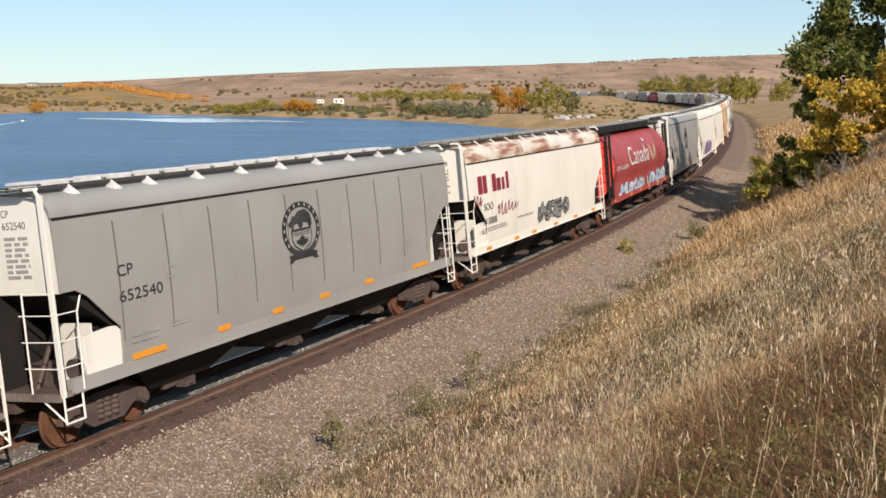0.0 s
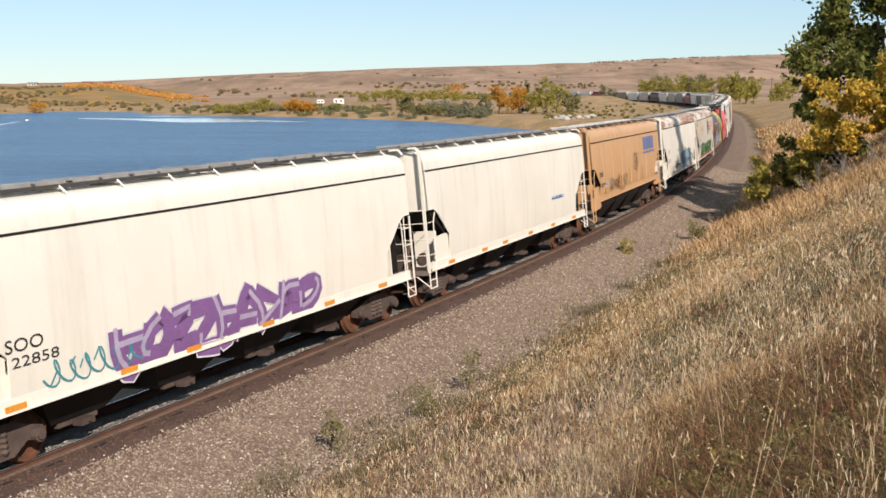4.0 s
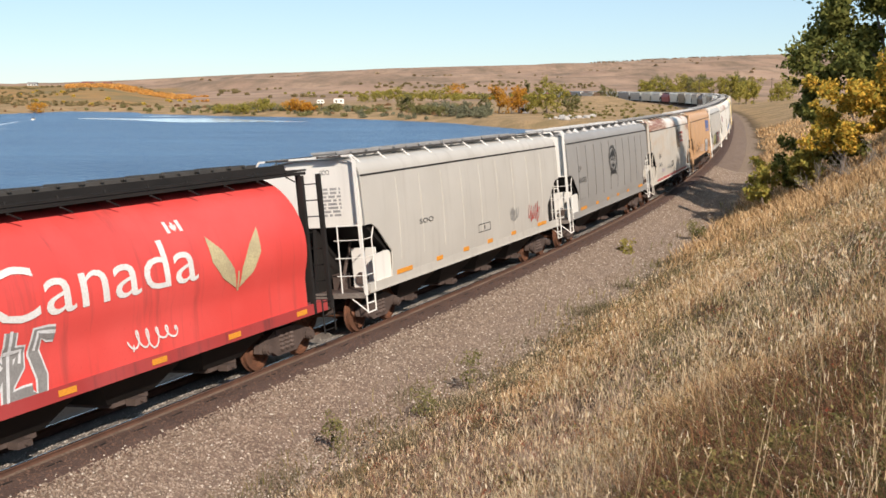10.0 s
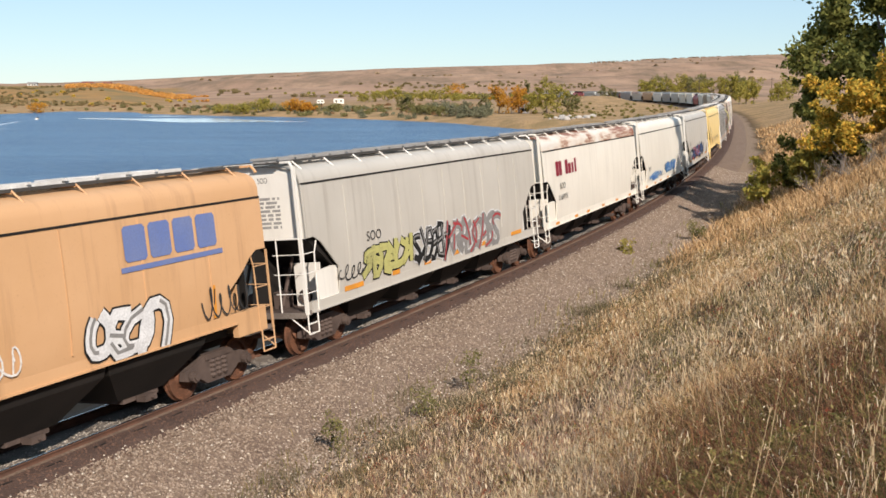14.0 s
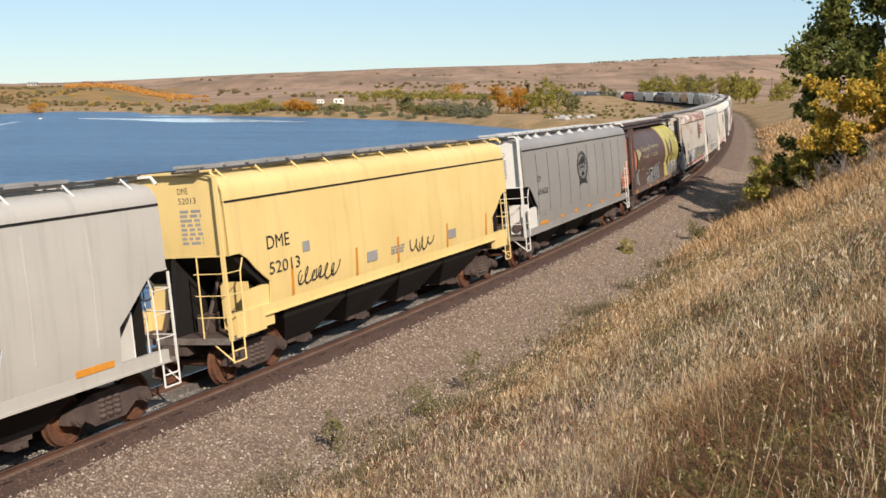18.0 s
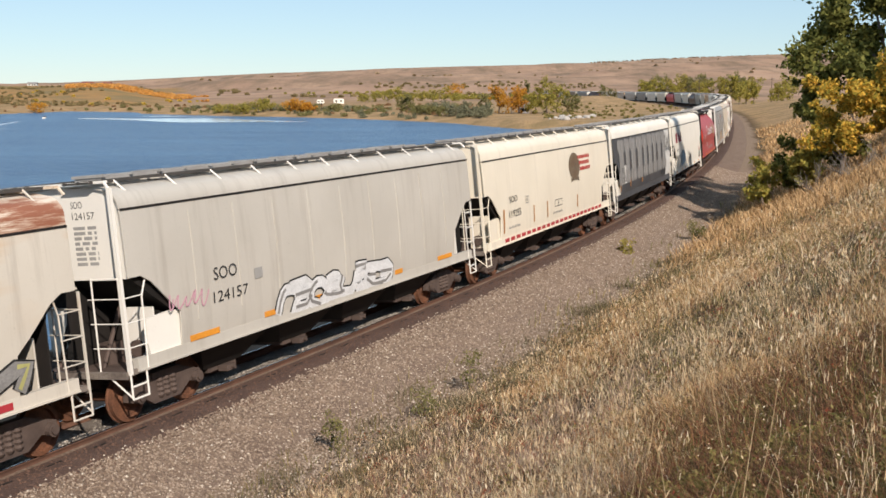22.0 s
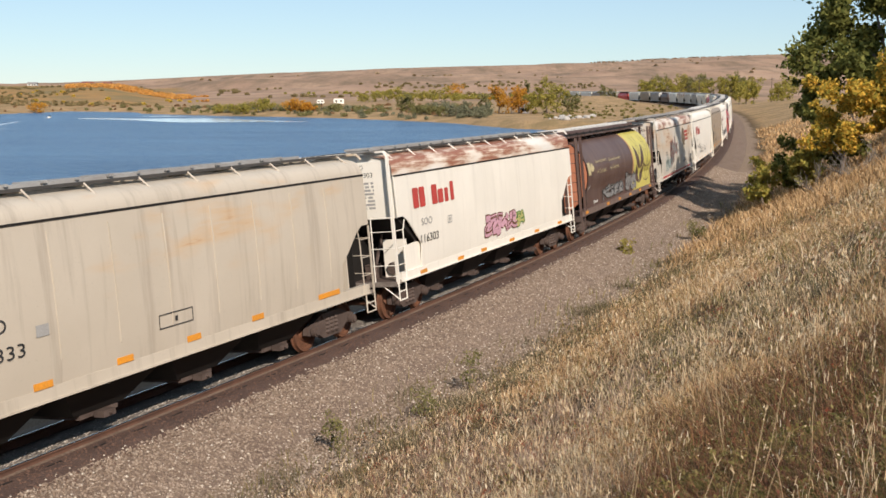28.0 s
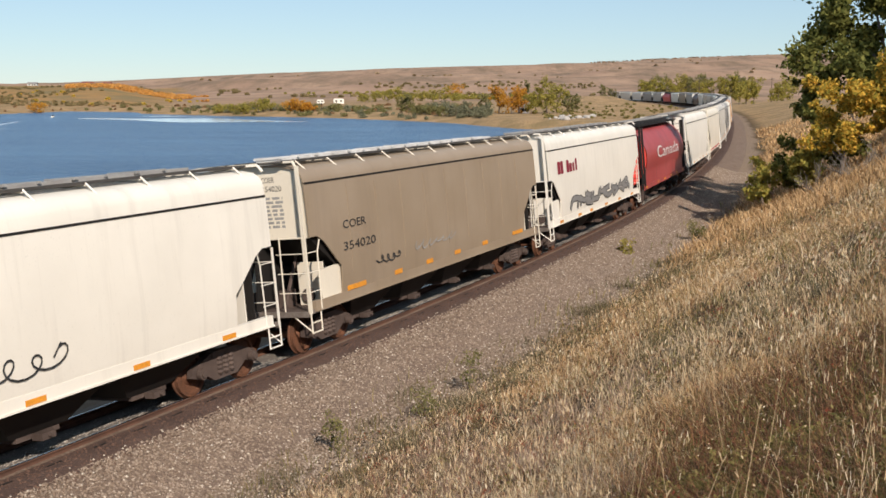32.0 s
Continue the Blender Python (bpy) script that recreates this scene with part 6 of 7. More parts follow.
# green and reddish weeds, thickest in the dark patch
p, d = scatter(150000, 3.2, 90, 12)
dark, warm = zone(p, d)
m = rg.random(len(p)) < np.maximum(0.9 * dark, 0.35 * (waves(p[:, 0], p[:, 1], 1.9, 2.9) > 0.15))
p, d = p[m], d[m]
blades("green_weeds", p, 0.07 + 0.2 * rg.random(len(p)), np.maximum(0.0045, 0.0006 * d), 2.2, weed, "low olive green weeds among the dry grass", tip=0.6, seed=3)
p, d = scatter(110000, 3.2, 70, 13)
dark, warm = zone(p, d)
m = rg.random(len(p)) < np.maximum(0.85 * dark, 0.3 * (waves(p[:, 0], p[:, 1], 1.4, 4.4) > 0.0))
p, d = p[m], d[m]
blades("russet_weeds", p, 0.1 + 0.26 * rg.random(len(p)), np.maximum(0.0034, 0.00045 * d), 2.4, ruddy, "reddish brown dry weed stems", seed=4)
# fine standing stalks with pale heads
p, d = scatter(15000, 3.6, 75, 14)
m = waves(p[:, 0], p[:, 1], 1.1, 5.9) + 0.4 * rg.normal(size=len(p)) > 0.15
p, d = p[m], d[m]
hts = 0.22 + 0.4 * rg.random(len(p)) ** 1.5
blades("tall_stalks", p, hts, np.maximum(0.0022, 0.00035 * d), 1.3, straw, "tall dry grass stalks", tip=0.5, seed=6)
few = rg.random(len(p)) < 0.3
p, d, hts = p[few], d[few], hts[few]
heads = np.concatenate([p + np.stack([rg.normal(0, 0.03, len(p)), rg.normal(0, 0.03, len(p)), hts * (0.7 + 0.06 * k)], -1) for k in range(6)])
blades("seed_heads", heads, np.full(len(heads), 0.03), np.maximum(0.004, 0.0007 * np.tile(d, 6)), 1.6, seedy, "pale seed heads of dry grass", tip=0.7, seed=7)
# speckle of dry leaves and pale flower heads
p, d = scatter(42000, 5, 60, 15)
dark, warm = zone(p, d)
m = (waves(p[:, 0], p[:, 1], 1.7, 5.4) + 0.3 * rg.normal(size=len(p)) > 0.1) & (rg.random(len(p)) < 1 - 0.8 * np.maximum(dark, warm))
p, d = p[m], d[m]
p[:, 2] += 0.06 + 0.22 * rg.random(len(p))
blades("dry_leaf_specks", p, np.full(len(p), 0.022), np.maximum(0.008, 0.0008 * d), 1.8, seedy, "small pale dry leaves and flower heads", tip=0.9, seed=8)
# taller clumps: grey-green weeds along the gravel, pale straw and dark brush uphill
def clumps(name, n, per, r0, r1, tall, material, label, seed, lo, hi, bend=1.0, wide=1.0, spread=0.12, where=None):
    r = np.random.default_rng(seed)
    c, d = scatter(n, r0, r1, seed, lo=lo, hi=hi)
    if where:
        m = where(*zone(c, d), waves(c[:, 0], c[:, 1], 1.6, 3.7))
        c, d = c[m], d[m]
    k = np.repeat(np.arange(len(c)), per)
    q = c[k] + np.concatenate([r.normal(0, spread, (len(k), 2)) * np.clip(d[k] / 12, 0.6, 2.2)[:, None], np.zeros((len(k), 1))], 1)
    q[:, 2] = height(q[:, 0], q[:, 1])
    size = (tall * r.uniform(0.55, 1.25, len(c)))[k] * r.uniform(0.45, 1.0, len(k))
    return blades(name, q, size, wide * np.maximum(0.0032, 0.0004 * d[k]), bend, material, label, tip=0.35, seed=seed + 1)


murk = leafy("grey_green_brush", [(0.11, 0.10, 0.05), (0.17, 0.145, 0.075), (0.075, 0.065, 0.04), (0.24, 0.2, 0.115), (0.13, 0.085, 0.055)], trans=0.2)
mauve = leafy("mauve_brush", [(0.40, 0.28, 0.205), (0.24, 0.16, 0.12), (0.52, 0.38, 0.28), (0.13, 0.085, 0.065)], trans=0.2)
russet = leafy("russet_brush", [(0.19, 0.075, 0.045), (0.09, 0.045, 0.032), (0.27, 0.12, 0.065), (0.06, 0.055, 0.026), (0.34, 0.2, 0.11)], trans=0.2)
clumps("edge_weeds", 1300, 50, 13, 60, 0.42, murk, "grey-green weeds crowding the gravel edge", 81, -0.5, 1.8, 1.0, 1.3)
clumps("dark_brush", 1100, 40, 8, 60, 0.36, murk, "dark dry brush among the grass", 82, 0.6, 40, 1.3, 1.2, where=lambda dk, wm, wv: (wv > 0.25) & (wm < 0.5))
clumps("russet_brush", 3400, 42, 3.6, 17, 0.30, russet, "red-brown dry brush uphill", 85, 2.0, 40, 2.2, 1.1, 0.09, lambda dk, wm, wv: dk > 0.4)
clumps("mauve_brush", 1500, 46, 7, 45, 0.34, mauve, "grey-mauve dry stems", 86, 0.6, 40, 1.8, 1.0, 0.12, lambda dk, wm, wv: (wv < -0.1) & (wm < 0.5) & (dk < 0.5))
clumps("pale_bunches", 900, 26, 6, 70, 0.48, seedy, "pale bleached bunches of tall grass", 83, 0.8, 40, 1.8, where=lambda dk, wm, wv: (dk < 0.3) & (wv > -0.2))
clumps("gold_bunches", 1900, 50, 7, 80, 0.40, ochre, "golden bunches of tall grass", 84, 1.5, 40, 2.2, where=lambda dk, wm, wv: wm > 0.45)
p, d = scatter(60000, 42, 190, 89, 8.0, 34.0, 0.3, 50.0)
blades("slope_grass", p, 0.3 + 0.4 * rg.random(len(p)), np.maximum(0.02, 0.0006 * d), 1.8, ochre, "tan grass on the slope beyond the shrubs", seed=90)
p, d = scatter(5200, 7, 40, 87)
m = (zone(p, d)[0] < 0.4) & (waves(p[:, 0], p[:, 1], 2.1, 1.2) > -0.1)
p, d = p[m], d[m]
p[:, 2] += 0.15 + 0.3 * rg.random(len(p))
blades("pale_leaves", p, np.full(len(p), 0.035), np.maximum(0.016, 0.0011 * d), 1.8, seedy, "small curled pale leaves on dry stems", tip=0.6, seed=88)
# broad small leaves of low herbs, in clumps
def herbs(name, n, k, r1, material, label, seed, size, spread=0.13, rise=0.16, patch=False):
    p, d = scatter(k, 3.4, r1, seed)
    if patch:
        m = zone(p, d)[0] > 0.5
        p, d = p[m], d[m]
    me = leaf_cloud(name, p + np.array([0, 0, rise]), np.full(len(p), spread) * np.clip(d / 12, 0.7, 3.0), n, size, material, seed, 0.9)
    return tagged(new(name, me), label, "weeds", kind="stuff")


herbs("herb_leaves", 60000, 4200, 45, weed, "small olive leaves of low herbs", 71, 0.015, 0.13, 0.1)
herbs("pale_herb_leaves", 26000, 2600, 40, seedy, "small pale drying leaves", 72, 0.011, 0.16, 0.15)
reds = leafy("red_herb", [(0.330, 0.066, 0.039), (0.242, 0.066, 0.039), (0.396, 0.143, 0.066)], trans=0.2)
herbs("red_herb_leaves", 9000, 900, 22, reds, "reddened autumn leaves near the ground", 73, 0.014, 0.12, 0.1)
herbs("dark_herb_leaves", 26000, 1500, 8.5, weed, "crowded dark green herb leaves uphill", 74, 0.016, 0.14, 0.1, patch=True)
# sparse weeds on the gravel edge
p, d = scatter(5000, 15, 70, 16, lo=-1.3, hi=0.6)
blades("gravel_weeds", p, 0.12 + 0.3 * rg.random(len(p)), np.maximum(0.012, 0.0008 * d), 0.8, weed, "sparse green weeds at the gravel edge", tip=0.5, seed=9)


# ---- ballast stones ----
def stones(name, n, s0, s1, u0, u1, z, size, material, label, seed):
    r = np.random.default_rng(seed)
    s = s0 + (s1 - s0) * r.random(n) ** 1.6
    u = r.uniform(u0, u1, n)
    bx, bz = np.array([-3.3, -2.0, -1.45, 0.0, 0.3, 0.67, 0.83, 1.55, 2.0, 3.7]), np.array([-0.66, -0.28, -0.2, -0.18, -0.10, -0.07, -0.14, -0.13, -0.27, -0.93])
    bed = np.maximum(np.interp(u, bx, bz) * math.cos(CANT) + u * math.sin(CANT), -0.5)
    c = beside(s, u) + np.stack([0 * s, 0 * s, bed + z], -1)
    e = size * r.uniform(0.5, 1.3, (n, 1))
    octa = np.array([(1, 0, 0), (0, 1, 0), (-1, 0, 0), (0, -1, 0), (0, 0, 0.75), (0, 0, -0.75)])
    a = r.uniform(0, math.tau, n)
    rot = np.stack([np.stack([np.cos(a), -np.sin(a), 0 * a], -1), np.stack([np.sin(a), np.cos(a), 0 * a], -1), np.stack([0 * a, 0 * a, 1 + 0 * a], -1)], 1)
    v = np.einsum("nij,kj->nki", rot, octa) * (1 + r.uniform(-0.35, 0.35, (n, 6, 1))) * e[:, None] + c[:, None]
    f = np.array([(0, 1, 4), (1, 2, 4), (2, 3, 4), (3, 0, 4), (1, 0, 5), (2, 1, 5), (3, 2, 5), (0, 3, 5)])
    faces = (np.arange(n)[:, None, None] * 6 + f).reshape(-1, 3)
    return tagged(new(name, mesh_np(name, v.reshape(-1, 3), faces, material)), label, "stones", kind="stuff")


stone = leafy("crushed_stone", [(0.19, 0.136, 0.10), (0.29, 0.222, 0.168), (0.12, 0.085, 0.063), (0.37, 0.295, 0.23), (0.22, 0.16, 0.118)], 0.9, 0.0)
pale = leafy("pale_stone", [(0.42, 0.35, 0.28), (0.6, 0.53, 0.44), (0.32, 0.26, 0.2)], 0.9, 0.0)
grey_stone = leafy("grey_stone", [(0.30, 0.265, 0.225), (0.42, 0.375, 0.32), (0.18, 0.155, 0.13)], 0.9, 0.0)
rusty = leafy("rust_dusted_stone", [(0.105, 0.062, 0.046), (0.15, 0.09, 0.066), (0.08, 0.048, 0.038)], 0.9, 0.0)
stones("gravel", 120000, -14, 75, 1.7, 5.4, 0.010, 0.030, stone, "grey brown gravel beside the track", 21)
stones("pale_gravel", 6500, -14, 75, 1.6, 5.3, 0.020, 0.025, pale, "scattered pale stones in the gravel", 22)
stones("rusty_ballast", 14000, -14, 75, 0.86, 1.95, 0.0, 0.030, rusty, "rust-dusted ballast along the rail", 23)
stones("white_ballast", 12000, -14, 75, -0.66, 0.66, 0.0, 0.036, grey_stone, "pale crushed ballast between the rails", 24)

# ties, and black dashes that stand in for the rail anchors' shadows
tie_mesh = cached("tie", lambda bm: box(bm, -0.11, 0.11, -1.3, 1.3, -0.33, -0.176))
dash_mesh = cached("rail_anchor", lambda bm: box(bm, -0.16, 0.16, -1.12, -1.08, -0.16, -0.118))
for k in range(150):
    s = -13 + 0.55 * k
    x, y, th = line(s)
    m = Matrix.Translation((x, y, 0)) @ Matrix.Rotation(th, 4, "Z") @ Matrix.Rotation(-CANT, 4, "X")
    t = part("tie", tie_mesh, M["tie"], track)
    t.matrix_basis = m
    if k % 2 == 0:
        part("rail_anchor", dash_mesh, M["black"], track).matrix_basis = m


# ---- trees and shrubs ----
bark = mat("grey_brown_bark", (0.12, 0.09, 0.07), (0.2, 0.16, 0.13), 0.9, 0, 3, 25, 0.6)


def limbs(bm, base, h, spread, n, rng):
    """Tapered trunk with forking limbs; gives back the limb ends."""
    tips = []
    pts = [Vector(base) + Vector((rng.uniform(-0.04, 0.04) * h * k, rng.uniform(-0.04, 0.04) * h * k, h * 0.2 * k)) for k in range(5)]
    for k in range(4):
        rod(bm, pts[k], pts[k + 1], 0.022 * h * (1 - 0.2 * k), 7, 0.022 * h * (0.8 - 0.2 * k))
    for i in range(n):
        st = pts[1 + i % 4]
        a = rng.uniform(0, math.tau)
        e = st + Vector((math.cos(a) * spread * rng.uniform(0.5, 1), math.sin(a) * spread * rng.uniform(0.5, 1), h * rng.uniform(0.08, 0.3)))
        m = (st + e) / 2 + Vector((0, 0, 0.04 * h))
        rod(bm, st, m, 0.008 * h, 5, 0.006 * h)
        rod(bm, m, e, 0.006 * h, 5, 0.002 * h)
        tips += [tuple(m), tuple(e)]
    tips.append(tuple(pts[4]))
    return tips


def tree(name, x, y, h, spread, n, size, material, label, low=0.3, seed=1, clump=0.3, category="tree", extra=14):
    """A tree or shrub: trunk and limbs, and a crown of clumps of leaves with gaps between."""
    rng = random.Random(seed)
    z = float(height([x], [y])[0])
    root = tagged(new(name), label, category, "trees and shrubs")
    root.location = (x, y, z - 0.05)
    bm = bmesh.new()
    tips = limbs(bm, (0, 0, 0), h, spread, 10, rng)
    part("trunk", bm, bark, root, "grey-brown bark")
    cs, rs = [], []
    for t in tips:
        if t[2] > low * h:
            cs.append(t)
            rs.append(spread * clump * rng.uniform(0.7, 1.3))
    for _ in range(extra):
        a, rr, zz = rng.uniform(0, math.tau), spread * math.sqrt(rng.random()), rng.uniform(low, 1.0)
        rr *= math.sin(math.pi * min(1, 0.12 + 0.85 * (1 - (zz - low) / (1 - low)))) ** 0.5
        cs.append((rr * math.cos(a), rr * math.sin(a), zz * h))
        rs.append(spread * clump * rng.uniform(0.5, 1.1))
    part("crown", leaf_cloud("crown", cs, rs, n, size, material, seed), None, root)
    return root


dark = leafy("dark_green_leaves", [(0.09, 0.105, 0.03), (0.16, 0.17, 0.045), (0.30, 0.28, 0.075), (0.06, 0.07, 0.02), (0.22, 0.215, 0.06)], trans=0.4)
gold = leafy("golden_leaves", [(0.70, 0.40, 0.055), (0.80, 0.52, 0.10), (0.38, 0.29, 0.05), (0.20, 0.20, 0.04), (0.60, 0.36, 0.05)], trans=0.4)
lime = leafy("yellow_green_leaves", [(0.29, 0.26, 0.055), (0.42, 0.34, 0.075), (0.19, 0.185, 0.045), (0.34, 0.25, 0.06)], trans=0.35)
flame = leafy("orange_leaves", [(0.5, 0.22, 0.025), (0.55, 0.28, 0.04), (0.38, 0.17, 0.03)], trans=0.3)
olive = leafy("olive_leaves", [(0.15, 0.145, 0.055), (0.21, 0.18, 0.07), (0.11, 0.115, 0.045)], trans=0.2)
sage = leafy("grey_green_leaves", [(0.14, 0.14, 0.085), (0.19, 0.18, 0.11), (0.11, 0.115, 0.065)], trans=0.15)

tree("maple_tree", 22.7, 56.5, 9.0, 4.6, 32000, 0.14, dark, "tall dark green tree on the hillside", 0.12, 31, 0.2, extra=46)
tree("maple_tree", 28.0, 58.0, 9.5, 4.2, 13000, 0.14, dark, "tall dark green tree on the hillside", 0.12, 32, 0.22, extra=30)
tree("maple_tree", 19.6, 58.5, 5.2, 2.0, 1700, 0.14, dark, "lower dark green limbs reaching over the slope", 0.6, 44, 0.22)
tree("golden_shrub", 18.5, 51.8, 4.4, 1.8, 7600, 0.105, gold, "golden yellow autumn shrub before the green tree", 0.32, 33, 0.25, extra=22)
tree("golden_shrub", 20.8, 51.0, 4.0, 1.7, 5200, 0.105, gold, "golden yellow autumn shrub before the green tree", 0.25, 34, 0.26, extra=20)
tree("lime_shrub", 15.7, 54.5, 2.3, 0.85, 1500, 0.11, lime, "yellow-green leafy shrub at the gravel edge", 0.15, 35, 0.34)
tree("lime_shrub", 17.3, 53.0, 1.9, 0.9, 1300, 0.11, lime, "yellow-green leafy shrub at the gravel edge", 0.2, 36, 0.34)
tree("green_shrub", 17.6, 55.5, 2.6, 1.2, 2200, 0.12, dark, "dark green shrub under the tall tree", 0.15, 37, 0.3)
tree("green_shrub", 19.6, 55.0, 2.8, 1.4, 2400, 0.12, dark, "dark green shrub under the tall tree", 0.15, 38, 0.3)
tree("small_shrub", 11.6, 50.3, 0.8, 0.45, 500, 0.05, olive, "low green shrub on the gravel edge", 0.1, 39, 0.4)
tree("weed_clump", -0.4, 22.6, 0.75, 0.3, 420, 0.03, olive, "leafy weed standing at the gravel edge", 0.1, 40, 0.4, "weed")
tree("weed_clump", 0.6, 24.6, 1.0, 0.22, 380, 0.03, olive, "leafy weed standing at the gravel edge", 0.1, 41, 0.4, "weed")
tree("weed_clump", -2.1, 20.6, 0.8, 0.3, 420, 0.03, olive, "leafy weed standing at the gravel edge", 0.1, 42, 0.4, "weed")
tree("weed_clump", 7.6, 45.6, 0.7, 0.4, 300, 0.05, lime, "yellow-green weed on the gravel", 0.1, 43, 0.4, "weed")


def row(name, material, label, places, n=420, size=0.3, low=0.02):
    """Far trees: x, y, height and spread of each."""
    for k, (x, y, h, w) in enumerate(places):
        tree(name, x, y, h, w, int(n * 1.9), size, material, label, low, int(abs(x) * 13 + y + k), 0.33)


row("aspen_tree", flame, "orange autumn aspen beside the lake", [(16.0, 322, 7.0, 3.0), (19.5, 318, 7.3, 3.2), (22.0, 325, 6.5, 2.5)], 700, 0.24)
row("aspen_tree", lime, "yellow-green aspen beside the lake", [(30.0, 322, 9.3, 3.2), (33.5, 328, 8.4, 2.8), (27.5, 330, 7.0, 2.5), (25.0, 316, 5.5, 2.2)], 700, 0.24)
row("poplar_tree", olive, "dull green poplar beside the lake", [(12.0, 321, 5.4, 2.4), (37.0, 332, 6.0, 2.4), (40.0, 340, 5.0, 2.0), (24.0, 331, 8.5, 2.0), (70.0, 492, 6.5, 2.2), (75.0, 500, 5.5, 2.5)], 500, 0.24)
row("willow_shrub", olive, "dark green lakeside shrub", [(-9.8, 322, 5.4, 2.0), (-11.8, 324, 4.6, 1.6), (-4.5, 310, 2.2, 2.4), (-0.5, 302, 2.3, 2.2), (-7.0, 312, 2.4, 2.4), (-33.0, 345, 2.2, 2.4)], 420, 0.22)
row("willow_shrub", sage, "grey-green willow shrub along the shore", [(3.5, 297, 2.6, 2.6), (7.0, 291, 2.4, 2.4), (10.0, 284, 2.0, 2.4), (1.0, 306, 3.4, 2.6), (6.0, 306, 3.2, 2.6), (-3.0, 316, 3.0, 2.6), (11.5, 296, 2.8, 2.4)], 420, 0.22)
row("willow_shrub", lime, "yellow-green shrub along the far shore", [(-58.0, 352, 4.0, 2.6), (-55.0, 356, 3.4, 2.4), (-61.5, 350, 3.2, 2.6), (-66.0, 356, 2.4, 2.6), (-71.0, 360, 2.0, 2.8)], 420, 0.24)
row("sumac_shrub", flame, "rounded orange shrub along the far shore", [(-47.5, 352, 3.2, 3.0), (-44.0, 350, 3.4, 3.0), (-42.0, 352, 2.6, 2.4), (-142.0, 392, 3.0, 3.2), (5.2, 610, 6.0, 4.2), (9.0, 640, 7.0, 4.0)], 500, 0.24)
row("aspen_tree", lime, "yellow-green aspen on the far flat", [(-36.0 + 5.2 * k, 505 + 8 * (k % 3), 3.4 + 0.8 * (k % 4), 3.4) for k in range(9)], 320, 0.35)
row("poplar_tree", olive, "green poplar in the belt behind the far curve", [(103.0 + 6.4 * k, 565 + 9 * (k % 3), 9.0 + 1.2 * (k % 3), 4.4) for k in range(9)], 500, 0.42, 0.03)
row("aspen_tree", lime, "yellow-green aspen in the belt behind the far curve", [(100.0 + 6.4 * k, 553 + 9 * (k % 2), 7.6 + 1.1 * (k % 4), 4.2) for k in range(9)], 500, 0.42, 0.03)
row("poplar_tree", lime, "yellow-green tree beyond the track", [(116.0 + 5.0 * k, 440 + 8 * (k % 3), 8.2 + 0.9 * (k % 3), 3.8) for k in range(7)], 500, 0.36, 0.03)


def thicket(name, material, label, a0, a1, r0, r1, n, size, h, seed, per=60, patchy=None):
    """Scrub scattered over a stretch of far ground, between two bearings and two distances."""
    r = np.random.default_rng(seed)
    k = n // per
    cy = r.uniform(r0, r1, k)
    cx = r.uniform(a0, a1, k) * cy
    keep = lake_distance(cx, cy) > 2.5
    if patchy:
        keep &= waves(cx, cy, patchy, seed) > 0.1
    cx, cy = cx[keep], cy[keep]
    cz = height(cx, cy) + h * 0.3
    rad = h * r.uniform(0.4, 1.1, len(cx))
    me = leaf_cloud(name, np.stack([cx, cy, cz], -1), rad, n, size, material, seed, 0.7)
    return tagged(new(name, me), label, "shrubs", kind="stuff")


rust = leafy("russet_scrub", [(0.22, 0.12, 0.07), (0.28, 0.17, 0.08), (0.17, 0.1, 0.06)], trans=0.1)
thicket("shore_scrub", olive, "low green scrub along the far shore", -0.33, 0.02, 318, 420, 14000, 0.28, 1.5, 51)
thicket("shore_scrub", sage, "low grey scrub along the far shore", -0.25, 0.04, 285, 400, 9000, 0.28, 1.3, 52)
thicket("shore_scrub", rust, "russet reeds along the far shore", -0.4, 0.03, 300, 440, 9000, 0.28, 0.9, 60)
amber = leafy("amber_scrub", [(0.58, 0.27, 0.06), (0.66, 0.34, 0.09), (0.46, 0.22, 0.06), (0.36, 0.2, 0.07)], trans=0.1)
faded = leafy("faded_scrub", [(0.17, 0.14, 0.06), (0.24, 0.17, 0.085), (0.13, 0.12, 0.05), (0.3, 0.2, 0.1)], trans=0.1)
thicket("hill_scrub", amber, "orange autumn scrub on the far hillside", -0.335, -0.225, 600, 840, 46000, 0.45, 1.4, 53, 30, 34.0)
thicket("hill_scrub", amber, "orange autumn scrub on the far hillside", -0.30, -0.21, 520, 680, 15000, 0.4, 1.1, 63, 30, 26.0)
thicket("hill_scrub", faded, "faded green scrub on the far hillside", -0.40, -0.24, 440, 800, 22000, 0.4, 1.1, 54, 30, 40.0)
thicket("hill_scrub", gold, "yellow scrub on the far hillside", -0.40, -0.18, 440, 620, 2500, 0.4, 1.3, 61, 40, 30.0)
thicket("valley_scrub", faded, "dull green scrub across the valley floor", -0.2, 0.14, 620, 1000, 16000, 0.8, 1.8, 55, 40, 60.0)
thicket("valley_scrub", lime, "yellow scrub across the valley floor", -0.16, 0.12, 500, 800, 9000, 0.6, 1.8, 56, 30, 50.0)
fold = leafy("fold_brush", [(0.27, 0.195, 0.115), (0.33, 0.235, 0.14), (0.22, 0.17, 0.095)], trans=0.1)
thicket("valley_scrub", fold, "russet brush in the folds of the far hills", -0.22, 0.32, 1000, 2300, 12000, 1.5, 2.2, 62, 60, 120.0)
thicket("ridge_trees", rust, "trees along the far ridge", 0.13, 0.36, 2575, 2600, 5000, 1.3, 2.6, 57, 20)
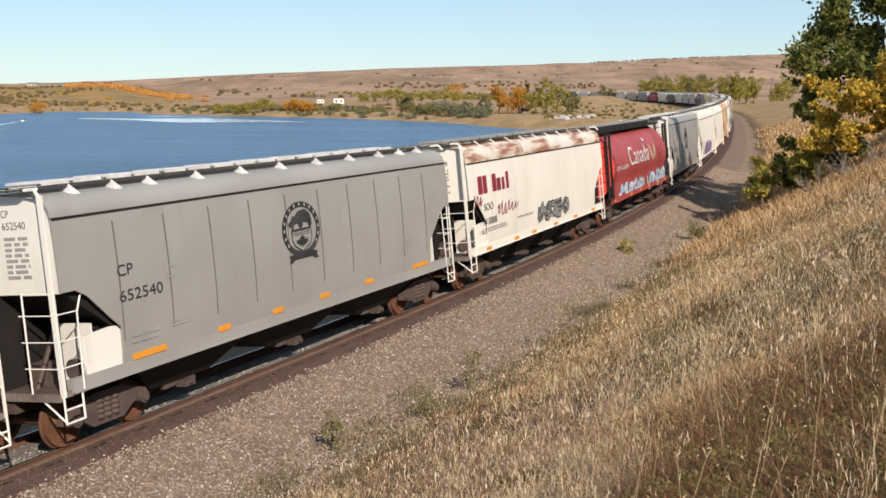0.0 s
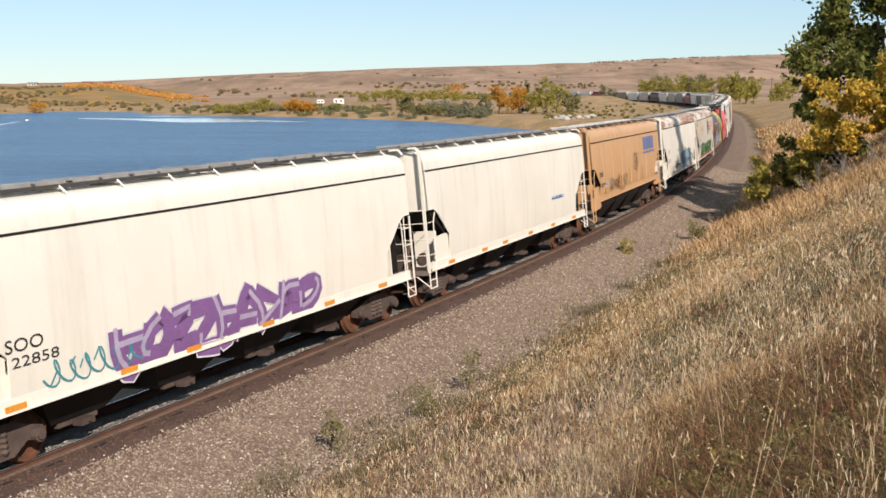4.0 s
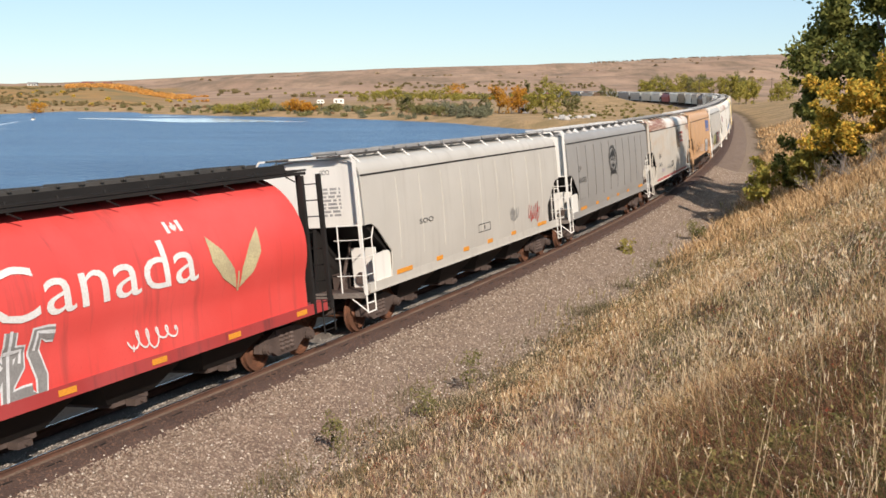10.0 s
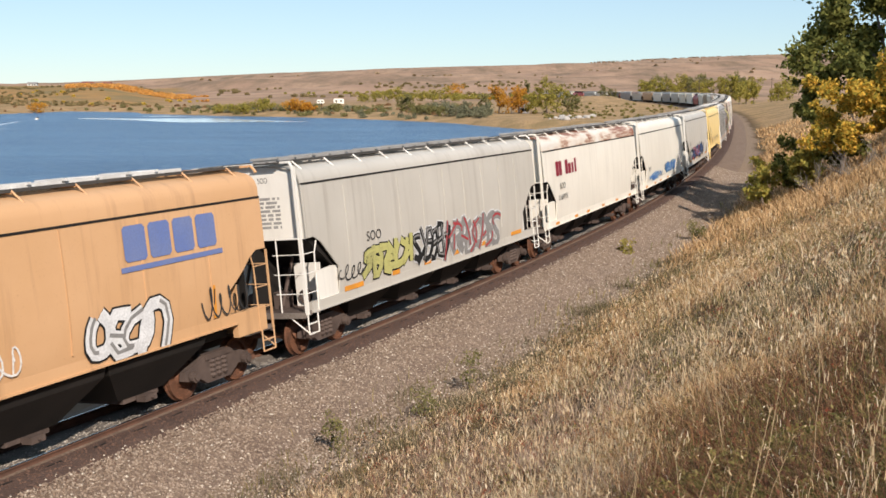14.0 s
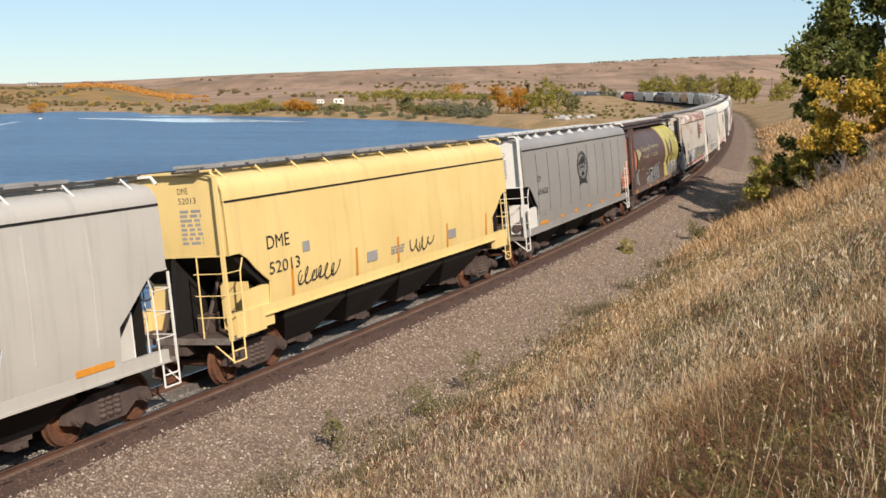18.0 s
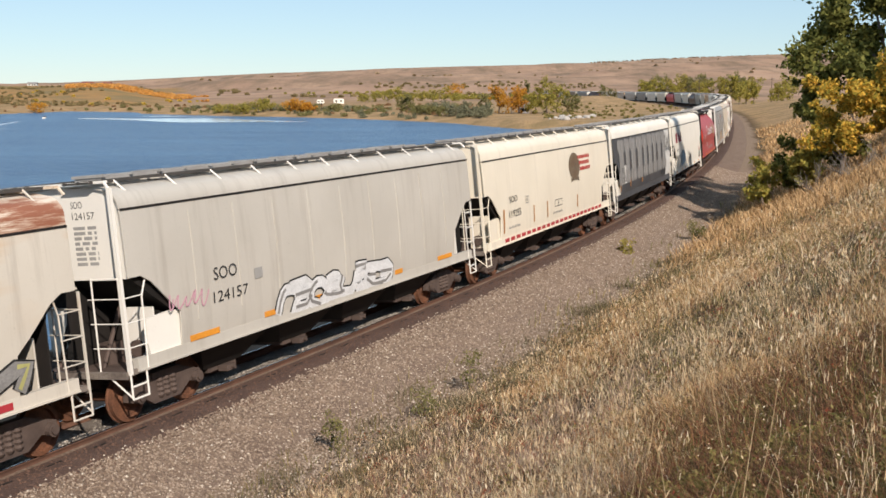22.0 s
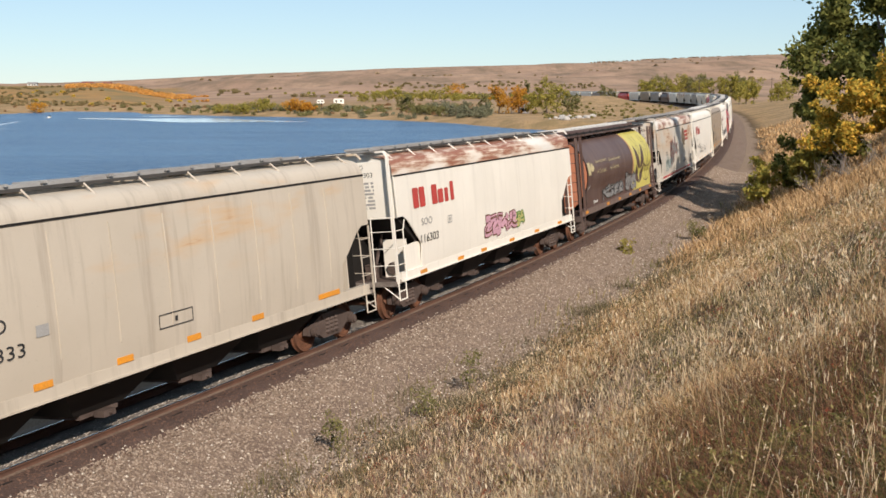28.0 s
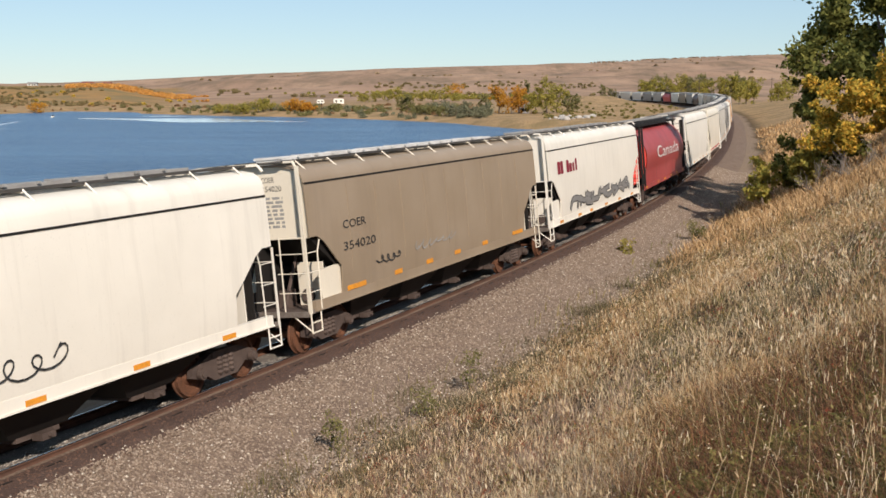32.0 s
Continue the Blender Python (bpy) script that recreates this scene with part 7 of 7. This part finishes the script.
thicket("ridge_trees", olive, "trees along the far ridge", -0.12, 0.34, 2575, 2600, 3500, 1.5, 3.0, 58, 20, 90.0)
thicket("field_weeds", weed, "rough weeds on the field inside the curve", 0.09, 0.22, 250, 420, 8000, 0.25, 0.7, 59)


# ---- lone dead stalks that nod in the wind ----
STALKS = []
rs_ = random.Random(61)
dead = mat("bleached_stalk", (0.62, 0.47, 0.28), (0.45, 0.32, 0.18), 0.8)
for k in range(60):
    d = math.exp(rs_.uniform(math.log(4.3), math.log(20)))
    a = rs_.uniform(0.05, 0.42)
    x, y = d * math.sin(a), d * math.cos(a)
    if from_line([x], [y])[1][0] < 6.0:
        continue
    h = rs_.uniform(0.6, 1.15)
    bm = bmesh.new()
    q, lean = Vector((0, 0, 0)), Vector((rs_.uniform(-0.25, 0.25), rs_.uniform(-0.25, 0.25), 1.0))
    for j in range(5):
        e = q + lean * h / 5 + Vector((rs_.uniform(-0.012, 0.012), rs_.uniform(-0.012, 0.012), 0))
        rod(bm, q, e, 0.0026 - 0.0003 * j, 5, 0.0023 - 0.0003 * j)
        if j > 2:
            for i in range(3):
                w = Vector((rs_.uniform(-1, 1), rs_.uniform(-1, 1), rs_.uniform(0.8, 2.0))) * 0.022
                rod(bm, e, e + w, 0.0025, 4, 0.0012)
        q = e
    me = bpy.data.meshes.new("dead_stalk")
    bm.to_mesh(me)
    bm.free()
    me.materials.append(dead)
    ob = tagged(new("dead_stalk", me), "single bleached dry stalk on the hillside", "stalk", "dead stalks")
    ob.location = (x, y, float(height([x], [y])[0]) - 0.03)
    STALKS.append((ob, rs_.uniform(0, math.tau)))
# ---- far buildings, rocks and poles ----
def house(x, y, w, d, h, wallc, roofc, label, turn=0.0):
    z = float(height([x], [y])[0])
    root = tagged(new("house"), label, "house", "far houses")
    root.matrix_basis = pose(x, y, z - 0.2, 0, 0, turn)
    bm = bmesh.new()
    box(bm, -w / 2, w / 2, -d / 2, d / 2, 0, h)
    wall = part("wall", bm, wallc, root)
    bm = bmesh.new()
    r = h * 0.55
    a = [bm.verts.new(p) for p in ((-w / 2 - 0.4, -d / 2 - 0.4, h), (-w / 2 - 0.4, d / 2 + 0.4, h), (-w / 2 - 0.4, 0, h + r), (w / 2 + 0.4, -d / 2 - 0.4, h), (w / 2 + 0.4, d / 2 + 0.4, h), (w / 2 + 0.4, 0, h + r))]
    for f in ((0, 1, 2), (3, 5, 4), (0, 2, 5, 3), (1, 4, 5, 2), (0, 3, 4, 1)):
        bm.faces.new([a[i] for i in f])
    part("roof", bm, roofc, root)
    for k in (-0.3, 0.05, 0.32):
        bm = bmesh.new()
        box(bm, k * w - 0.5, k * w + 0.5, -d / 2 - 0.04, -d / 2 - 0.005, h * 0.35, h * 0.75)
        part("window", bm, M["black"], wall)
    return root


plaster = mat("pale_house_wall", (0.7, 0.68, 0.64), (0.6, 0.57, 0.53), 0.8)
tile = mat("red_brown_roof", (0.25, 0.09, 0.06), (0.18, 0.08, 0.06), 0.85)
slate = mat("grey_shed_wall", (0.3, 0.28, 0.27), (0.22, 0.2, 0.19), 0.85)
house(-272, 862, 8, 6, 2.6, plaster, tile, "white house with a red roof on the ridge", 10)
house(-259, 868, 6, 5, 2.4, plaster, tile, "white house with a red roof on the ridge", -8)
house(-330, 905, 7, 5, 2.2, plaster, slate, "pale farm building on the ridge", 5)
house(23.4, 326, 2.7, 2.6, 2.2, slate, slate, "small grey shed among the lakeside trees", 8)


def trailer(x, y, w, h):
    z = float(height([x], [y])[0])
    root = tagged(new("white_trailer"), "white camping trailer parked on the far shore", "trailer")
    root.matrix_basis = pose(x, y, z, 0, 0, 8)
    bm = bmesh.new()
    prism(bm, [(-w / 2, 0.5), (w / 2, 0.5), (w / 2, h - 0.3), (w / 2 - 0.4, h), (-w / 2 + 0.3, h), (-w / 2, h - 0.5)], -1.1, 1.1)
    body = part("body", bm, COL["white"], root)
    for k in (-0.25, 0.2):
        bm = bmesh.new()
        box(bm, k * w - 0.4, k * w + 0.4, -1.13, -1.102, h * 0.5, h * 0.75)
        part("window", bm, M["black"], body)
    for k in (-0.4, 0.4):
        bm = bmesh.new()
        rod(bm, (k, -1.1, 0.32), (k, -0.85, 0.32), 0.32, 14)
        part("wheel", bm, M["black"], root)


trailer(-42.0, 452, 4.2, 2.5)
trailer(-50.0, 458, 3.0, 2.0)


def boulder(x, y, size, seed):
    z = float(height([x], [y])[0])
    bm = bmesh.new()
    bmesh.ops.create_icosphere(bm, subdivisions=2, radius=size)
    r = random.Random(seed)
    for v in bm.verts:
        v.co *= r.uniform(0.75, 1.1)
        v.co.z *= 0.65
    me = bpy.data.meshes.new("boulder")
    bm.to_mesh(me)
    bm.free()
    me.materials.append(pale_rock)
    ob = tagged(new("boulder", me), "pale grey boulder on the shore beside the track", "boulder", "shore boulders")
    ob.location = (x, y, z + 0.2 * size)


pale_rock = mat("pale_boulder_stone", (0.5, 0.46, 0.41), (0.36, 0.32, 0.28), 0.9, 0, 1.5, 14, 0.5, 0.04)
rr = random.Random(77)
for k in range(34):
    t = rr.random()
    boulder(25 + 13 * t + rr.uniform(-1.5, 1.5), 245 + 40 * t + rr.uniform(-5, 5), rr.uniform(0.3, 1.0), k)


def pole(x, y, h):
    z = float(height([x], [y])[0])
    root = tagged(new("utility_pole"), "weathered wooden utility pole beyond the track", "utility pole", "utility poles")
    root.location = (x, y, z - 0.3)
    bm = bmesh.new()
    rod(bm, (0, 0, 0), (0, 0, h), 0.17, 8, 0.11)
    part("post", bm, M["tie"], root)
    bm = bmesh.new()
    box(bm, -1.2, 1.2, -0.06, 0.06, h - 0.8, h - 0.65)
    part("crossarm", bm, M["tie"], root)
    for k in (-1.0, -0.4, 0.4, 1.0):
        bm = bmesh.new()
        rod(bm, (k, 0, h - 0.65), (k, 0, h - 0.45), 0.05, 6)
        part("insulator", bm, M["galv"], root)


pole(123.0, 540, 11.0)
pole(133.0, 455, 11.0)

# bare twigs below the golden shrub
rt = random.Random(9)
for x, y, h in ((17.0, 50.5, 1.6), (18.4, 49.8, 1.5), (19.4, 49.0, 1.2)):
    bm = bmesh.new()
    for k in range(26):
        a, e = rt.uniform(0, math.tau), rt.uniform(0.25, 1.1)
        q = Vector((math.cos(a) * math.cos(e), math.sin(a) * math.cos(e), math.sin(e))) * h * rt.uniform(0.6, 1.0)
        rod(bm, (0, 0, 0), q * 0.5, 0.014, 5, 0.010)
        for j in range(3):
            p = q * (0.5 + 0.2 * j)
            rod(bm, q * 0.5 if j == 0 else p, p + q * 0.3 + Vector((rt.uniform(-0.2, 0.2), rt.uniform(-0.2, 0.2), rt.uniform(-0.05, 0.25))), 0.009, 4, 0.004)
    me = bpy.data.meshes.new("bare_shrub")
    bm.to_mesh(me)
    bm.free()
    me.materials.append(mat("silvery_twigs", (0.3, 0.26, 0.22), (0.2, 0.17, 0.14), 0.9))
    ob = tagged(new("bare_shrub", me), "leafless grey shrub of tangled twigs", "shrub", "trees and shrubs")
    ob.location = (x, y, float(height([x], [y])[0]) - 0.05)


# ---- a far motorboat and its wake ----
foam = mat("white_foam", (0.6, 0.66, 0.72), (0.4, 0.5, 0.62), 0.8, 0, 0.8, 6, 0.3)
BOAT = tagged(new("motorboat"), "small white motorboat trailing a wake on the lake", "boat")
bm = bmesh.new()
prism(bm, [(-0.9, 0.0), (-0.9, 0.34), (0.75, 0.42), (1.05, 0.4), (0.7, 0.0)], -0.36, 0.36)
part("hull", bm, COL["white"], BOAT)
bm = bmesh.new()
prism(bm, [(-0.1, 0.36), (0.3, 0.38), (0.15, 0.6), (0.08, 0.6)], -0.3, 0.3)
part("windscreen", bm, M["black"], BOAT)
bm = bmesh.new()
for side in (-1, 1):
    vs = [bm.verts.new(p) for p in ((-0.8, side * 0.1, 0.03), (-0.8, side * 0.36, 0.03), (-7.0, side * 0.7, 0.03), (-7.0, side * 0.45, 0.03))]
    bm.faces.new(vs)
part("wake", bm, foam, BOAT, "white foam wake")
# the older wake lies on the lake as a curved pale line
bm = bmesh.new()
last = None
for k in range(30):
    q = k / 29
    x, y, w = -92.0 - 17.0 * q ** 0.8, 236.0 + 52.0 * q ** 1.6, 0.9 * (1 - q) + 0.35 + 0.15 * math.sin(7 * k)
    pair = [bm.verts.new((x - w, y - 0.2, WATER + 0.015)), bm.verts.new((x + w, y + 0.2, WATER + 0.015))]
    if last:
        bm.faces.new((last[0], last[1], pair[1], pair[0]))
    last = pair
me = bpy.data.meshes.new("foam_line")
bm.to_mesh(me)
bm.free()
me.materials.append(foam)
tagged(new("foam_line", me), "pale foam left by a boat on the lake", "lake", kind="structure")
def motions():
    """Everything that moves: the cars along the track, and the wheels of those that pass near."""
    for i, code, car, wheels, mid in TRAIN:
        step = 0.5 if i < 40 else 1.0
        walk(car, [(k * step, stand_on(mid - gone(k * step))) for k in range(int(32 / step) + 1)])
        near = [k for k in range(961) if -26 < mid - gone(k / 30) < 46]
        if i >= 40 or len(near) < 3:
            continue
        for w in wheels:
            x, y, z = w.location
            rows = [] if near[0] == 0 else [(0, pose(x, y, z))]
            for k in near:
                turn = -(gone(k / 30) - gone(near[0] / 30)) / 0.457
                rows.append((k / 30, Matrix.Translation((x, y, z)) @ Matrix.Rotation(turn, 4, "Y")))
            if near[-1] < 960:
                rows.append((32, rows[-1][1]))
            walk(w, rows)

    for ob, phase in STALKS:
        x, y, z = ob.location
        walk(ob, [(k * 0.8, pose(x, y, z, 2.2 * math.sin(1.9 * k * 0.8 + phase), 1.8 * math.sin(1.3 * k * 0.8 + 2 * phase), 0)) for k in range(41)])
    walk(BOAT, [(k * 8, pose(-109.0 - 1.4 * k, 291.0 + 9.5 * k, WATER, 0, 0, 98)) for k in range(5)])


motions()
